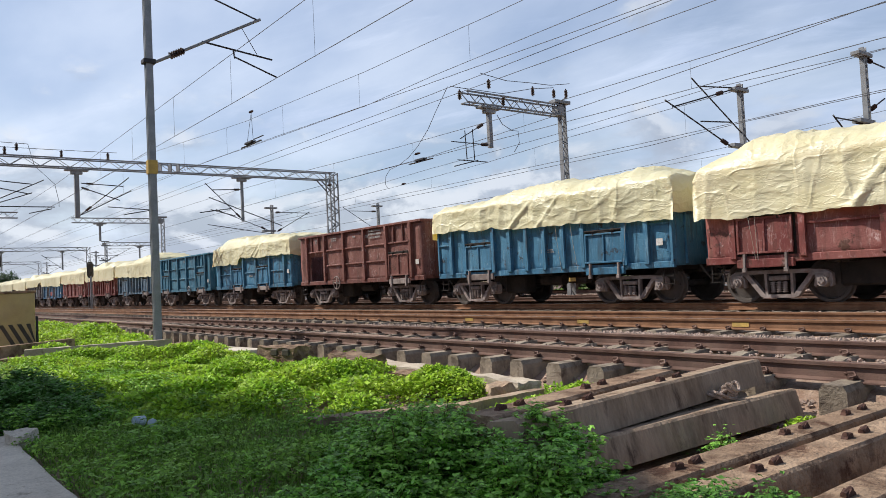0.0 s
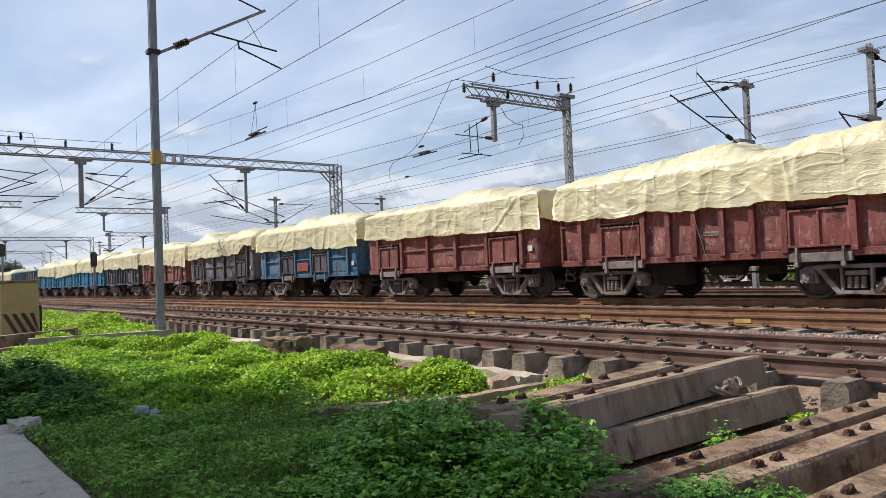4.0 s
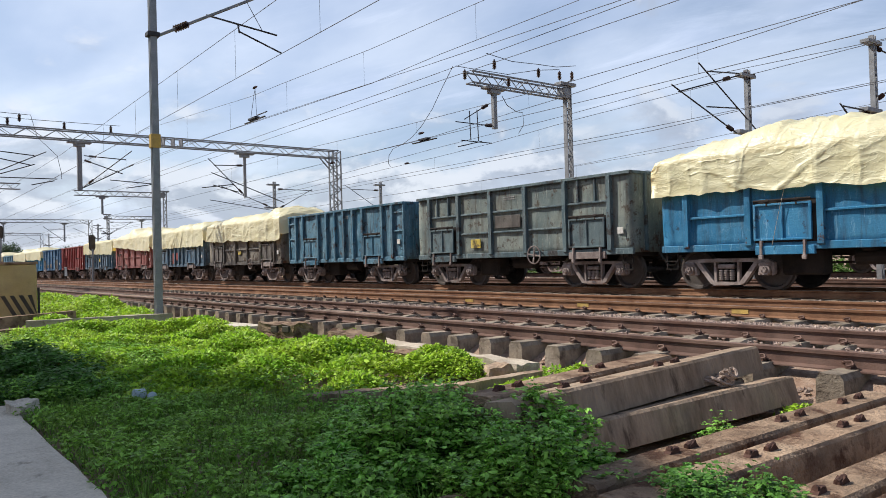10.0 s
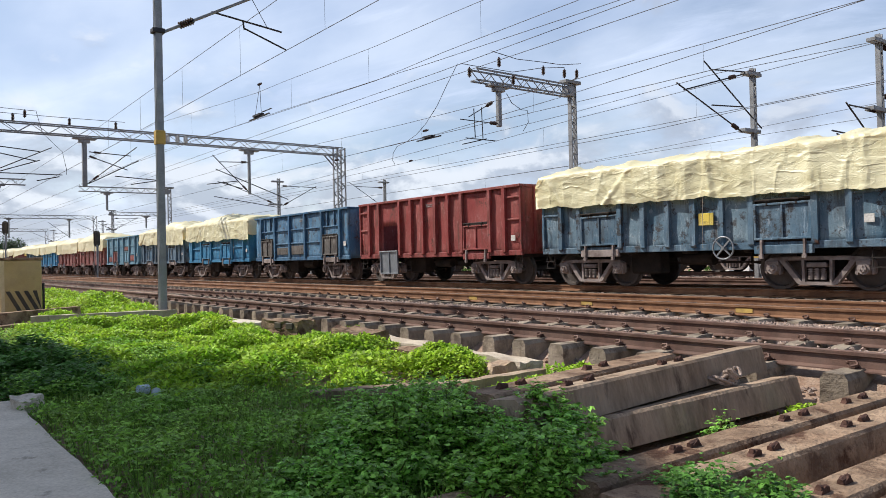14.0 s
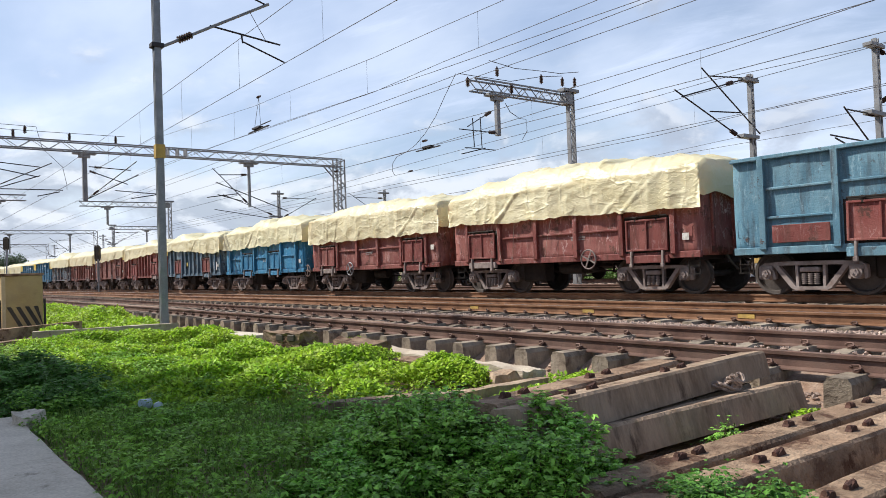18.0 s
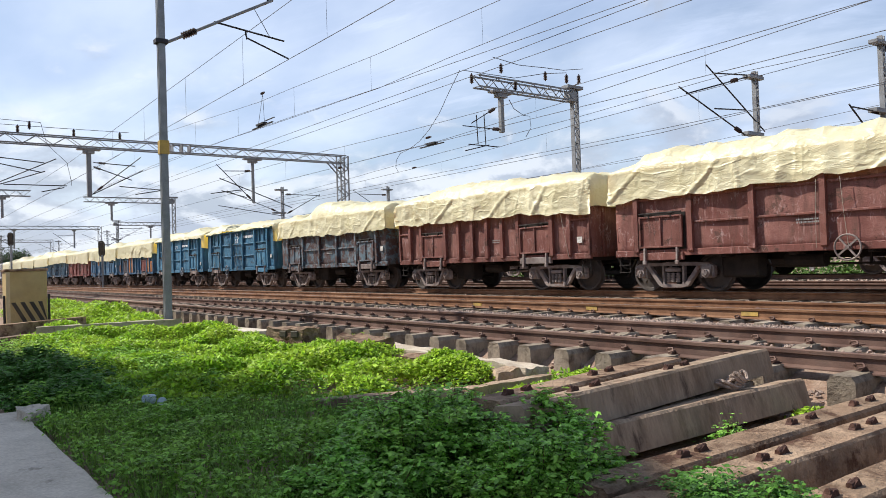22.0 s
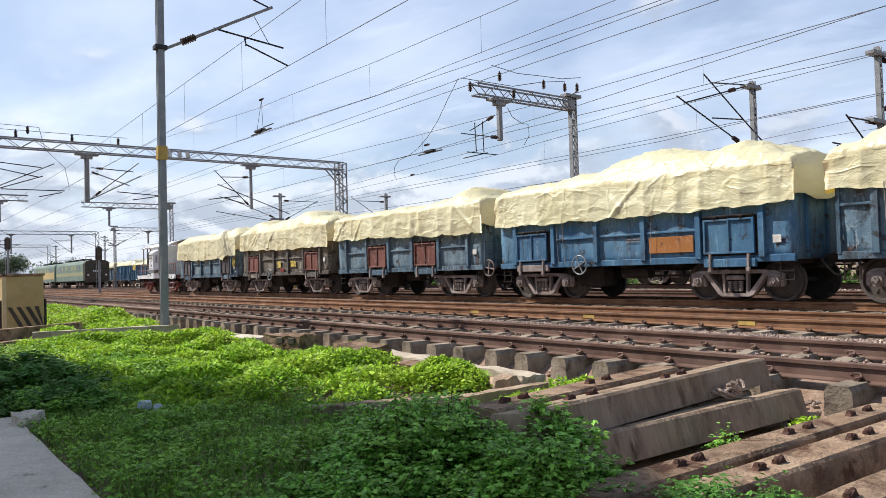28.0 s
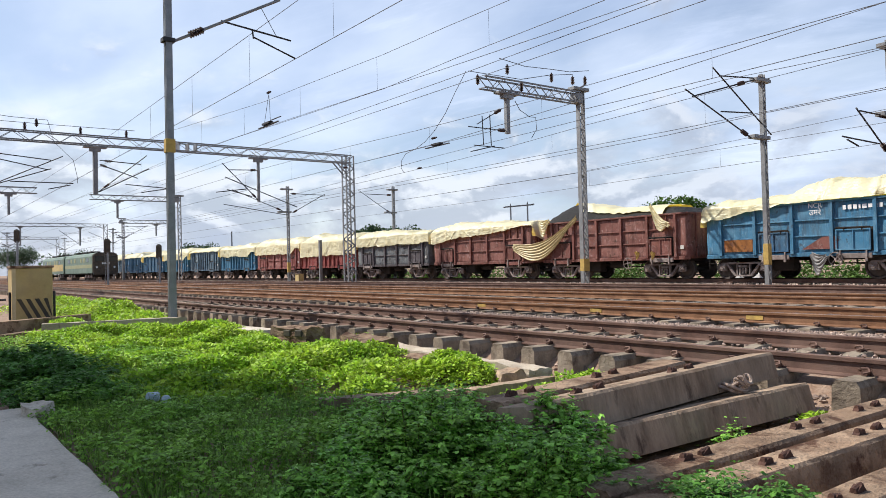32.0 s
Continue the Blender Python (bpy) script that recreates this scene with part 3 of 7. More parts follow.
def sleeper_mesh(length=2.75):
    """A monoblock concrete sleeper along y: sloped sides, a waist in the middle, its top at z = 0 over the rail seats."""
    bm = bmesh.new()
    h = length / 2
    stations = [(-h, 0.115, 0.0), (-h + 0.06, 0.125, 0.0), (-0.62, 0.115, 0.0), (-0.42, 0.10, -0.035), (0.42, 0.10, -0.035), (0.62, 0.115, 0.0), (h - 0.06, 0.125, 0.0), (h, 0.115, 0.0)]
    rings = []
    for y, w, top in stations:
        rings.append([bm.verts.new(p) for p in ((-w * 0.74, y, top), (w * 0.74, y, top), (w, y, top - 0.05), (w * 1.08, y, -0.265), (-w * 1.08, y, -0.265), (-w, y, top - 0.05))])
    for a, b in zip(rings, rings[1:]):
        for i in range(6):
            bm.faces.new((a[i], a[(i + 1) % 6], b[(i + 1) % 6], b[i]))
    bm.faces.new(rings[0][::-1])
    bm.faces.new(rings[-1])
    bmesh.ops.recalc_face_normals(bm, faces=bm.faces)
    return mesh_of(bm, "sleeper")


def clip_mesh():
    """An elastic rail clip: a bent steel rod on its shoulder."""
    bm = bmesh.new()
    pts = [Vector(p) for p in ((-0.05, 0.05, 0.0), (-0.045, -0.04, 0.012), (-0.012, -0.065, 0.035), (0.02, -0.03, 0.05), (0.02, 0.03, 0.055), (0.05, 0.055, 0.03), (0.06, 0.0, 0.012))]
    for a, b in zip(pts, pts[1:]):
        rod(bm, a, b, 0.011, 5)
    box(bm, (0.0, 0.0, 0.012), (0.075, 0.05, 0.04))
    return mesh_of(bm, "clip")


SLEEPER, CLIP = sleeper_mesh(), clip_mesh()
SEAT = 0.838 + 0.036


def rail_mesh(x0, x1):
    return mesh_of(prism(bmesh.new(), RAIL_FORM, x0, x1), "rail")


def build_track(y, z, near, label, x0=-420, x1=60, step=0.63, shine=False, phase=0.0, seat=-0.182, short=1.0, slid=None):
    t = thing("railway_track", Matrix.Translation((0, y, z)), label, "railway track", kind="structure")
    r = rail_mesh(x0, x1)
    for side in (-1, 1):
        rail = part("rail", r, RAIL_ORANGE if shine else RAIL, t, "orange rusty steel rail" if shine else "rusty steel rail", Matrix.Translation((0, side * SEAT, 0)))
        if shine:
            part("running_surface", boxes([(((x0 + x1) / 2, -side * 0.008, 0.0015), (x1 - x0, 0.034, 0.003))]), RAIL_TOP, rail, "bright polished strip on the rail head")
    rng = random.Random(int(y * 100))
    xs = [i * step + phase for i in range(int(-200 / step), int(x1 / step))]
    far_v, far_f = [], []
    sv = [v.co.copy() for v in SLEEPER.vertices]
    sf = [tuple(p.vertices) for p in SLEEPER.polygons]
    for x in xs:
        jx, rz = rng.uniform(-0.03, 0.03), rng.uniform(-0.8, 0.8)
        m = pose(x + jx, rng.uniform(-0.02, 0.02), seat, 0, 0, rz) @ Matrix.Diagonal((1, short, 1, 1))
        if slid and abs(x - slid[0]) < 0.05:
            m = Matrix.Translation((slid[1], 0, 0)) @ m
        if near[0] < x < near[1]:
            s = part("sleeper", SLEEPER, CONCRETE_PALE, t, "", m)
            for side in (-1, 1):
                for out in (-1, 1):
                    part("clip", CLIP, RAIL, s, "", pose(0, side * SEAT + out * 0.10, 0.012, 0, 0, 90 if out > 0 else -90))
        else:
            n0 = len(far_v)
            far_v += [m @ c for c in sv]
            far_f += [tuple(i + n0 for i in f) for f in sf]
    far = part("far_sleepers", mesh_np("far_sleepers", far_v, far_f), CONCRETE_PALE, t, "concrete sleepers running into the distance")
    tagged(far, kind="stuff")
    return t


TRACK_OBS = [
    build_track(TRACKS[0], 0, (-24, 1), "railway track on concrete sleepers beside the weeds", phase=-0.49, seat=-0.148, short=0.95, slid=(-3.64, -0.15)),
    build_track(TRACKS[1], 0, (-22, -3), "railway track with rusty rails on concrete sleepers", shine=True),
    build_track(TRACKS[2], TRAIN_Z, (0, 0), "main railway track that carries the goods train", shine=True),
    build_track(TRACKS[3], -0.02, (0, 0), "railway track with rusty rails"),
    build_track(FAR_TRACK, -0.08, (0, 0), "siding under the standing wagons"),
]


# ---- goods wagons ----
BODY, TOP, SILL, SIDE = 4.91, 3.21, 0.99, 1.6
PITCH = 10.73
STANCHIONS = (-4.15, -2.49, -0.82, 0.82, 2.49, 4.15)
MESH = {}
# heights of a sheet's hem at the left and right end of the wagon
HEMS = {0: (2.05, 2.0), 1: (2.6, 2.15), 9: (2.38, 2.42), 10: (2.38, 2.0), 13: (2.0, 2.24), 14: (2.4, 2.12), 18: (2.25, 2.15), 19: (2.7, 2.13), 27: (2.2, 2.2), 28: (2.3, 2.45), 29: (2.7, 2.3), 30: (2.36, 2.80), 31: (2.4, 2.65), 32: (2.5, 2.28), 33: (2.46, 2.34), 39: (2.4, 2.45), 40: (2.3, 2.25), 41: (2.4, 2.2), 43: (2.15, 1.92)}
# where a hem steps up along the wagon, and by how much
LIFTS = {3: (-1.2, 0.32), 43: (3.3, 0.25)}
# where a wagon shows its hand brake wheel, and whether it is painted white
BRAKE_WHEELS = {2: (-1.36, 0), 4: (1.4, 1), 9: (-1.38, 0), 12: (0.67, 1), 13: (5.12, 1), 15: (1.25, 0), 17: (1.33, 0), 19: (-1.4, 0), 20: (1.23, 1), 25: (-0.89, 0), 26: (1.35, 0), 27: (-1.3, 1), 28: (5.12, 0), 31: (1.33, 0), 34: (-1.47, 1), 35: (1.17, 1), 36: (1.21, 1), 37: (-1.2, 1),
                40: (-1.39, 1), 41: (5.12, 0), 42: (-1.2, 1), 100: (0.98, 0), 101: (1.3, 0)}


def shared(key, make):
    if key not in MESH:
        MESH[key] = make()
    return MESH[key]


def body_mesh(gap=None):
    """The sheet-steel tub, open above, with slight dents in its sides. gap: the middle of a door opening in the near side."""
    bm = bmesh.new()
    box(bm, (0, 0, (TOP + SILL) / 2), (2 * BODY - 0.06, 2 * SIDE - 0.21, TOP - SILL))
    bmesh.ops.delete(bm, geom=[f for f in bm.faces if f.normal.z > 0.5], context="FACES")
    bmesh.ops.subdivide_edges(bm, edges=[e for e in bm.edges if e.calc_length() > 5], cuts=40, use_grid_fill=True)
    bmesh.ops.subdivide_edges(bm, edges=[e for e in bm.edges if 1.5 < e.calc_length() < 5], cuts=8, use_grid_fill=True)
    for v in bm.verts:
        if SILL + 0.3 < v.co.z < TOP - 0.1 and abs(v.co.y) > SIDE - 0.17:
            v.co.y += 0.035 * noise.noise(v.co * 1.3) + 0.018 * noise.noise(v.co * 4)
    if gap is not None:
        bmesh.ops.delete(bm, geom=[f for f in bm.faces if f.normal.y < -0.7 and abs(f.calc_center_median().x - gap) < 0.58 and 1.1 < f.calc_center_median().z < 2.2], context="FACES")
    bmesh.ops.solidify(bm, geom=bm.faces[:], thickness=0.04)
    return mesh_of(bm, "body", True)


def bar_mesh(sx, sy, sz, bevel=0.012):
    return mesh_of(box(bmesh.new(), (0, 0, 0), (sx, sy, sz), None, bevel), "bar")


def stanchion_mesh(z0, z1):
    """A pressed channel, splayed at its foot."""
    bm = bmesh.new()
    prism(bm, [(0.03, z0), (-0.12, z0 + 0.10), (-0.12, z1 - 0.02), (-0.06, z1), (0.03, z1)], -0.07, 0.07)
    return mesh_of(bm, "stanchion")


def door_mesh(w, h):
    bm = bmesh.new()
    box(bm, (0, 0, 0), (w - 0.08, 0.02, h - 0.08))
    for s in (-1, 1):
        box(bm, (s * (w / 2 - 0.03), -0.03, 0), (0.06, 0.06, h), None, 0.008)
        box(bm, (0, -0.03, s * (h / 2 - 0.025)), (w, 0.055, 0.05), None, 0.008)
    box(bm, (0, -0.025, 0), (0.05, 0.045, h - 0.05), None, 0.008)
    return mesh_of(bm, "door")


def hinge_mesh():
    bm = bmesh.new()
    box(bm, (0, 0, 0.02), (0.06, 0.06, 0.16), None, 0.01)
    rod(bm, (-0.07, -0.03, 0.06), (0.07, -0.03, 0.06), 0.028, 6)
    return mesh_of(bm, "hinge")


def bracket_mesh():
    bm = bmesh.new()
    bar(bm, (0, 0, 0), (0, -0.02, -0.42), 0.05, 0.09)
    box(bm, (0, -0.04, -0.38), (0.10, 0.06, 0.10), None, 0.01)
    return mesh_of(bm, "bracket")


def sideframe_mesh():
    """The cast truss of a three-piece bogie: a top chord, two slanting struts to the spring seat, and the pedestals over the axle boxes."""
    bm = bmesh.new()
    y0, y1 = -0.07, 0.07
    plate(bm, [(-1.20, 0.66), (-1.06, 0.74), (-0.62, 0.77), (0.62, 0.77), (1.06, 0.74), (1.20, 0.66), (1.20, 0.57), (1.02, 0.65), (0.62, 0.68), (-0.62, 0.68), (-1.02, 0.65), (-1.20, 0.57)], y0, y1)
    for s in (-1, 1):
        plate(bm, [(s * 1.21, 0.60), (s * 1.21, 0.40), (s * 1.15, 0.36), (s * 1.13, 0.60)], y0 + 0.01, y1 - 0.01)
        plate(bm, [(s * 0.84, 0.60), (s * 0.80, 0.38), (s * 0.86, 0.36), (s * 0.90, 0.62)], y0 + 0.01, y1 - 0.01)
        plate(bm, [(s * 0.86, 0.69), (s * 0.74, 0.70), (s * 0.33, 0.20), (s * 0.45, 0.17)], y0 + 0.004, y1 - 0.004)
        plate(bm, [(s * 0.34, 0.70), (s * 0.28, 0.70), (s * 0.27, 0.20), (s * 0.33, 0.20)], y0 + 0.012, y1 - 0.012)
    plate(bm, [(-0.45, 0.17), (-0.36, 0.13), (0.36, 0.13), (0.45, 0.17), (0.36, 0.205), (-0.36, 0.205)], y0 - 0.01, y1 + 0.01)
    box(bm, (0, 0, 0.58), (0.44, 0.2, 0.11), None, 0.02)
    return mesh_of(bm, "side_frame")


def spring_mesh():
    bm = bmesh.new()
    for dx in (-0.14, 0.0, 0.14):
        for i in range(6):
            bmesh.ops.create_cone(bm, cap_ends=True, segments=10, radius1=0.06, radius2=0.06, depth=0.022, matrix=Matrix.Translation((dx, 0, 0.27 + i * 0.042)))
        rod(bm, (dx, 0, 0.25), (dx, 0, 0.5), 0.035, 8)
    return mesh_of(bm, "spring")


def axle_box_mesh():
    bm = bmesh.new()
    bmesh.ops.create_cone(bm, cap_ends=True, segments=14, radius1=0.15, radius2=0.13, depth=0.20, matrix=pose(0, 0, 0.5, 90))
    bmesh.ops.create_cone(bm, cap_ends=True, segments=10, radius1=0.085, radius2=0.075, depth=0.06, matrix=pose(0, -0.12, 0.5, 90))
    for i in range(3):
        a = radians(90 + 120 * i)
        rod(bm, (0.05 * math.cos(a), -0.14, 0.5 + 0.05 * math.sin(a)), (0.05 * math.cos(a), -0.17, 0.5 + 0.05 * math.sin(a)), 0.018, 6)
    box(bm, (0, 0, 0.62), (0.30, 0.17, 0.1), None, 0.01)
    return mesh_of(bm, "axle_box")


def wheelset_mesh():
    bm = bmesh.new()
    prof = [(0.09, 0.10), (0.09, 0.02), (0.16, -0.01), (0.40, 0.03), (0.43, -0.055), (0.495, -0.06), (0.50, 0.045), (0.53, 0.06), (0.53, 0.085), (0.44, 0.09), (0.40, 0.06), (0.18, 0.05), (0.14, 0.10)]
    seg = 28
    for side in (-1, 1):
        rings = []
        for k in range(seg):
            a = 2 * math.pi * k / seg
            rings.append([bm.verts.new((r * math.cos(a), side * (0.80 + 0.09 - (y + 0.0)), r * math.sin(a))) for r, y in prof])
        n = len(prof)
        for k in range(seg):
            p, q = rings[k], rings[(k + 1) % seg]
            for i in range(n):
                bm.faces.new((p[i], p[(i + 1) % n], q[(i + 1) % n], q[i]))
    rod(bm, (0, -1.1, 0), (0, 1.1, 0), 0.085, 10)
    # a balance hole and paint mark, so that the turning shows
    for side in (-1, 1):
        box(bm, (0.28, side * 0.885, 0.0), (0.10, 0.02, 0.05))
    bmesh.ops.recalc_face_normals(bm, faces=bm.faces)
    return mesh_of(bm, "wheelset")


def rim_mesh():
    """The ring of a hand brake wheel, in the plane of x and z."""
    n, seg = 24, 7
    verts, faces = [], []
    for i in range(n):
        a = 2 * math.pi * i / n
        for k in range(seg):
            b = 2 * math.pi * k / seg
            r = 0.27 + 0.021 * math.cos(b)
            verts.append((r * math.cos(a), 0.021 * math.sin(b), r * math.sin(a)))
    for i in range(n):
        for k in range(seg):
            p, q = i * seg, (i + 1) % n * seg
            faces.append((p + k, p + (k + 1) % seg, q + (k + 1) % seg, q + k))
    return mesh_np("hand_brake_wheel", verts, faces, True)


def hand_wheel(parent, material, m):
    ring = part("hand_brake_wheel", shared("wheel_rim", rim_mesh), material, parent, "spoked hand brake wheel", m)
    part("hub", shared("wheel_hub", lambda: mesh_of(rod(bmesh.new(), (0, -0.03, 0), (0, 0.3, 0), 0.045, 8), "hub")), material, ring)
    for i in range(4):
        part("spoke", shared("wheel_spoke", lambda: mesh_of(bar(bmesh.new(), (0.03, 0, 0), (0.262, 0, 0), 0.03, 0.035), "spoke")), material, ring, "", pose(0, 0, 0, 0, 90 * i + 23))


def coupler_mesh():
    bm = bmesh.new()
    box(bm, (0.22, 0, 0), (0.5, 0.16, 0.18), None, 0.02)
    box(bm, (0.42, 0.06, 0), (0.20, 0.18, 0.26), None, 0.03)
    return mesh_of(bm, "coupler")


def brake_rod_mesh():
    """The pull rod with its lever and hanger."""
    bm = bmesh.new()
    bar(bm, (-3, -0.5, 0.62), (3, -0.5, 0.66), 0.05)
    bar(bm, (1.3, -0.5, 0.64), (2.0, -0.5, 0.55), 0.04)
    bar(bm, (1.3, -0.5, 1.0), (1.3, -0.5, 0.6), 0.05)
    return mesh_of(bm, "brake_rod")


def step_mesh():
    bm = bmesh.new()
    for s in (-0.16, 0.16):
        bar(bm, (s, 0, 0), (s, 0, -0.45), 0.025)
    for z in (-0.24, -0.44):
        bar(bm, (-0.18, -0.02, z), (0.18, -0.02, z), 0.06, 0.02)
    return mesh_of(bm, "step")


def tarp_mesh(seed, hem=(2.3, 2.1), height=0.55, x0=-BODY, x1=BODY, bare=0.0, lift=None, bulge=()):
    """A sheet drawn over a heaped load: it hangs over the sides to a wavy hem and is pinched into folds. bare: how far the near hem is drawn up; lift: where it steps up, and by how much; bulge: heaps (x, width, height) under it."""
    nx, ns, nt, nf = 210, 16, 19, 3
    rng = random.Random(seed)
    sd = seed * 3.7
    lumps = [(rng.uniform(x0 + 1, x1 - 1), rng.uniform(0.6, 1.8), rng.uniform(-0.2, 0.24)) for _ in range(6)] + list(bulge)
    # creases run slanting down the side from points where the sheet is tied
    ties = [(rng.uniform(x0, x1), rng.uniform(-1.6, 1.6), rng.uniform(0.02, 0.055), rng.uniform(0.05, 0.10)) for _ in range(6)]
    ribs = [(c + rng.uniform(-0.25, 0.25), rng.uniform(0.01, 0.10)) for c in (-4.5, -3.6, -2.5, -1.7, -0.8, 0.0, 0.85, 1.7, 2.5, 3.5, 4.4)]
    rim = TOP + 0.05
    nz = noise.noise
    verts, faces = [], []
    rows = []
    for i in range(-3, nx + 4):
        u = min(max(i / nx, 0), 1)
        x = x0 - 0.04 + (x1 - x0 + 0.08) * u
        drop = 0.0
        if i < 0:
            drop, x = -i / 3, x - 0.05
        if i > nx:
            drop, x = (i - nx) / 3, x + 0.05
        end = min((x - x0 + 0.1) / 1.1, (x1 + 0.1 - x) / 1.1, 1.0)
        end = max(end, 0.0) ** 0.6
        hgt = (height + sum(a * math.exp(-((x - c) / w) ** 2) for c, w, a in lumps) + 0.10 * wrap(x, sd, 1.3) + 0.05 * wrap(x, sd + 7, 3.4)) * (0.25 + 0.75 * end)
        hgt = max(hgt, 0.08)
        hem_x = hem[0] + (hem[1] - hem[0]) * u + 0.10 * wrap(x, sd + 1, 0.5) + 0.045 * wrap(x, sd + 2, 1.9) + 0.022 * wrap(x, sd + 3, 5) + 0.07 * (abs(math.sin(1.9 * x + sd)) ** 0.5 - 0.75) * -1
        if lift:
            hem_x += lift[1] * min(1, max(0, (x - lift[0]) / 0.35 + 0.5))
        if bare:
            hem_x = min(hem_x + bare * (1 if bare > 0.5 else min(1, max(0, (x - 3.2) / 0.9))), rim - 0.06 + 0.10 * wrap(x, sd + 4, 0.9) - 0.05 * abs(wrap(x, sd + 5, 2.5)))
        hem_x = min(hem_x, rim - 0.04 + 0.06 * wrap(x, sd + 4, 0.9))
        row = []
        for j in range(ns + nt + nf):
            if j < ns:
                f = j / ns
                z = hem_x + (rim - hem_x) * f
                loose = 1 - f
                # long slanting folds, finer ripples along them, and a soft pull over the ribs
                fold = 0.05 * nz(Vector((x * 0.5, z * 0.6, sd)))
                fold += 0.016 * (1 - 2.6 * abs(nz(Vector((x * 0.42, (z + 0.16 * x) * 2.1, sd + 2)))))
                fold += 0.012 * (1 - 2.6 * abs(nz(Vector((x * 0.8, (z - 0.22 * x) * 2.9, sd + 3)))))
                fold += 0.006 * (1 - 2.6 * abs(nz(Vector((x * 1.6, (z + 0.1 * x) * 7.5, sd + 4)))))
                for c, amp in ribs:
                    d = abs(x - c)
                    if d < 0.34:
                        fold += 0.75 * amp * (1 - d / 0.34) ** 1.6 * (1 - 0.4 * abs(2 * f - 0.8))
                fold += 0.03 * loose * loose
                for c, lean, amp, w in ties:
                    d = (x - c - lean * (rim - z)) / w
                    if -3 < d < 3:
                        fold += amp * (0.5 + 0.5 * loose) * math.exp(-d * d) * (1.0 - 0.8 * d)
                y = -(SIDE + 0.03 + max(fold, -0.01))
                z += 0.02 * nz(Vector((x * 4, z * 3, sd + 4)))
            elif j < ns + nt:
                f = (j - ns) / (nt - 1)
                y = -SIDE - 0.03 + f * 2 * (SIDE + 0.03)
                dome = max(0.0, 1 - abs(2 * f - 1) ** 2.6)
                shoulder = min(1.0, f / 0.12, (1 - f) / 0.12)
                crease = 0.14 * (0.5 - abs(nz(Vector((x * 0.9 + 0.4 * y, y * 0.9, sd + 5))))) + 0.05 * (0.5 - 1.5 * abs(nz(Vector((x * 2.3, y * 1.8 - x, sd + 6))))) + 0.05 * (0.5 - 1.5 * abs(nz(Vector((x * 4.1 + y, y * 3.2, sd + 8)))))
                crease += 0.09 * (0.4 - 1.6 * abs(nz(Vector((x * 0.5 + 0.5 * y, y * 1.6 - 0.25 * x, sd + 7)))))
                crease += 0.05 * (0.4 - 1.6 * abs(nz(Vector((x * 1.7 - y, y * 2.4 + 0.5 * x, sd + 9)))))
                z = rim + hgt * (0.5 * dome + 0.5 * shoulder ** 0.7) + 0.65 * crease * (0.3 + shoulder)
            else:
                f = (j - ns - nt + 1) / nf
                z = rim - f * 0.9
                y = SIDE + 0.05 + 0.05 * nz(Vector((x * 2, z, sd)))
            if drop:
                low = rim + 0.12 - drop * (0.95 + 0.2 * wrap(y, sd + 8, 1.5))
                z = min(z, low)
                x2 = x + (0.05 if i > 0 else -0.05) * (1 + 1.6 * nz(Vector((y * 2.2, z, sd))))
            else:
                x2 = x + 0.05 * nz(Vector((x * 1.5, z * 2, sd + 9)))
            row.append(len(verts))
            verts.append((x2, y, z))
        rows.append(row)
    for a, b in zip(rows, rows[1:]):
        for j in range(len(a) - 1):
            faces.append((a[j], b[j], b[j + 1], a[j + 1]))
    return mesh_np("tarpaulin", verts, faces, True)


def bogie(parent, x, frame_mat, name="bogie"):
    """A three-piece bogie; its wheelsets are parts of it and turn. Returns the wheelsets."""
    g = part(name, shared("bolster", lambda: bar_mesh(0.36, 2.2, 0.26, 0.03)), STEEL_DARK, parent, "", Matrix.Translation((x, 0, 0.58)))
    sets = []
    for s in (-1, 1):
        turn = 0 if s < 0 else 180
        m = pose(0, s * 1.22, -0.58, 0, 0, turn)
        part("side_frame", shared("side_frame", sideframe_mesh), frame_mat, g, "", m)
        tagged(part("spring_nest", shared("spring", spring_mesh), frame_mat, g, "", m @ Matrix.Translation((0, -0.04, 0))), kind="stuff")
        for dx in (-1, 1):
            part("axle_box", shared("axle_box", axle_box_mesh), frame_mat, g, "", m @ Matrix.Translation((dx, -0.03, 0)))
    for dx in (-1, 1):
        w = part("wheelset", shared("wheelset", wheelset_mesh), WHEEL, g, "worn steel wheels on their axle", Matrix.Translation((dx, 0, -0.08)))
        sets.append(w)
    return sets


STENCIL = mat("worn white stencil paint", (0.34, 0.33, 0.32), 0.8, 0, (0.16, 0.15, 0.15), 9, 40, 0.1)

ROPE = mat("grey tie rope", (0.42, 0.38, 0.32), 0.9, 0, (0.28, 0.25, 0.2), 20, 60, 0.2)
PAPER = mat("weathered paper", (0.62, 0.61, 0.58), 0.85, 0, (0.42, 0.40, 0.37), 9, 40, 0.1)


def text_bars(parent, x, z, w, h, rows, y=-(SIDE - 0.08), seed=0, paint=STENCIL):
    """Stencilled lines that cannot be read, as short white bars."""
    bm = bmesh.new()
    rng = random.Random(seed)
    for r in range(rows):
        cx = -w / 2
        ch = h / rows
        while cx < w / 2:
            cw = rng.uniform(0.25, 0.6) * ch
            box(bm, (cx + cw / 2, 0, h / 2 - (r + 0.5) * ch), (cw, 0.004, ch * rng.uniform(0.5, 0.66)))
            cx += cw + ch * 0.22
    tagged(part("stencil", bm, paint, parent, "", Matrix.Translation((x, y, z))), "worn white stencilled marks", kind="stuff")


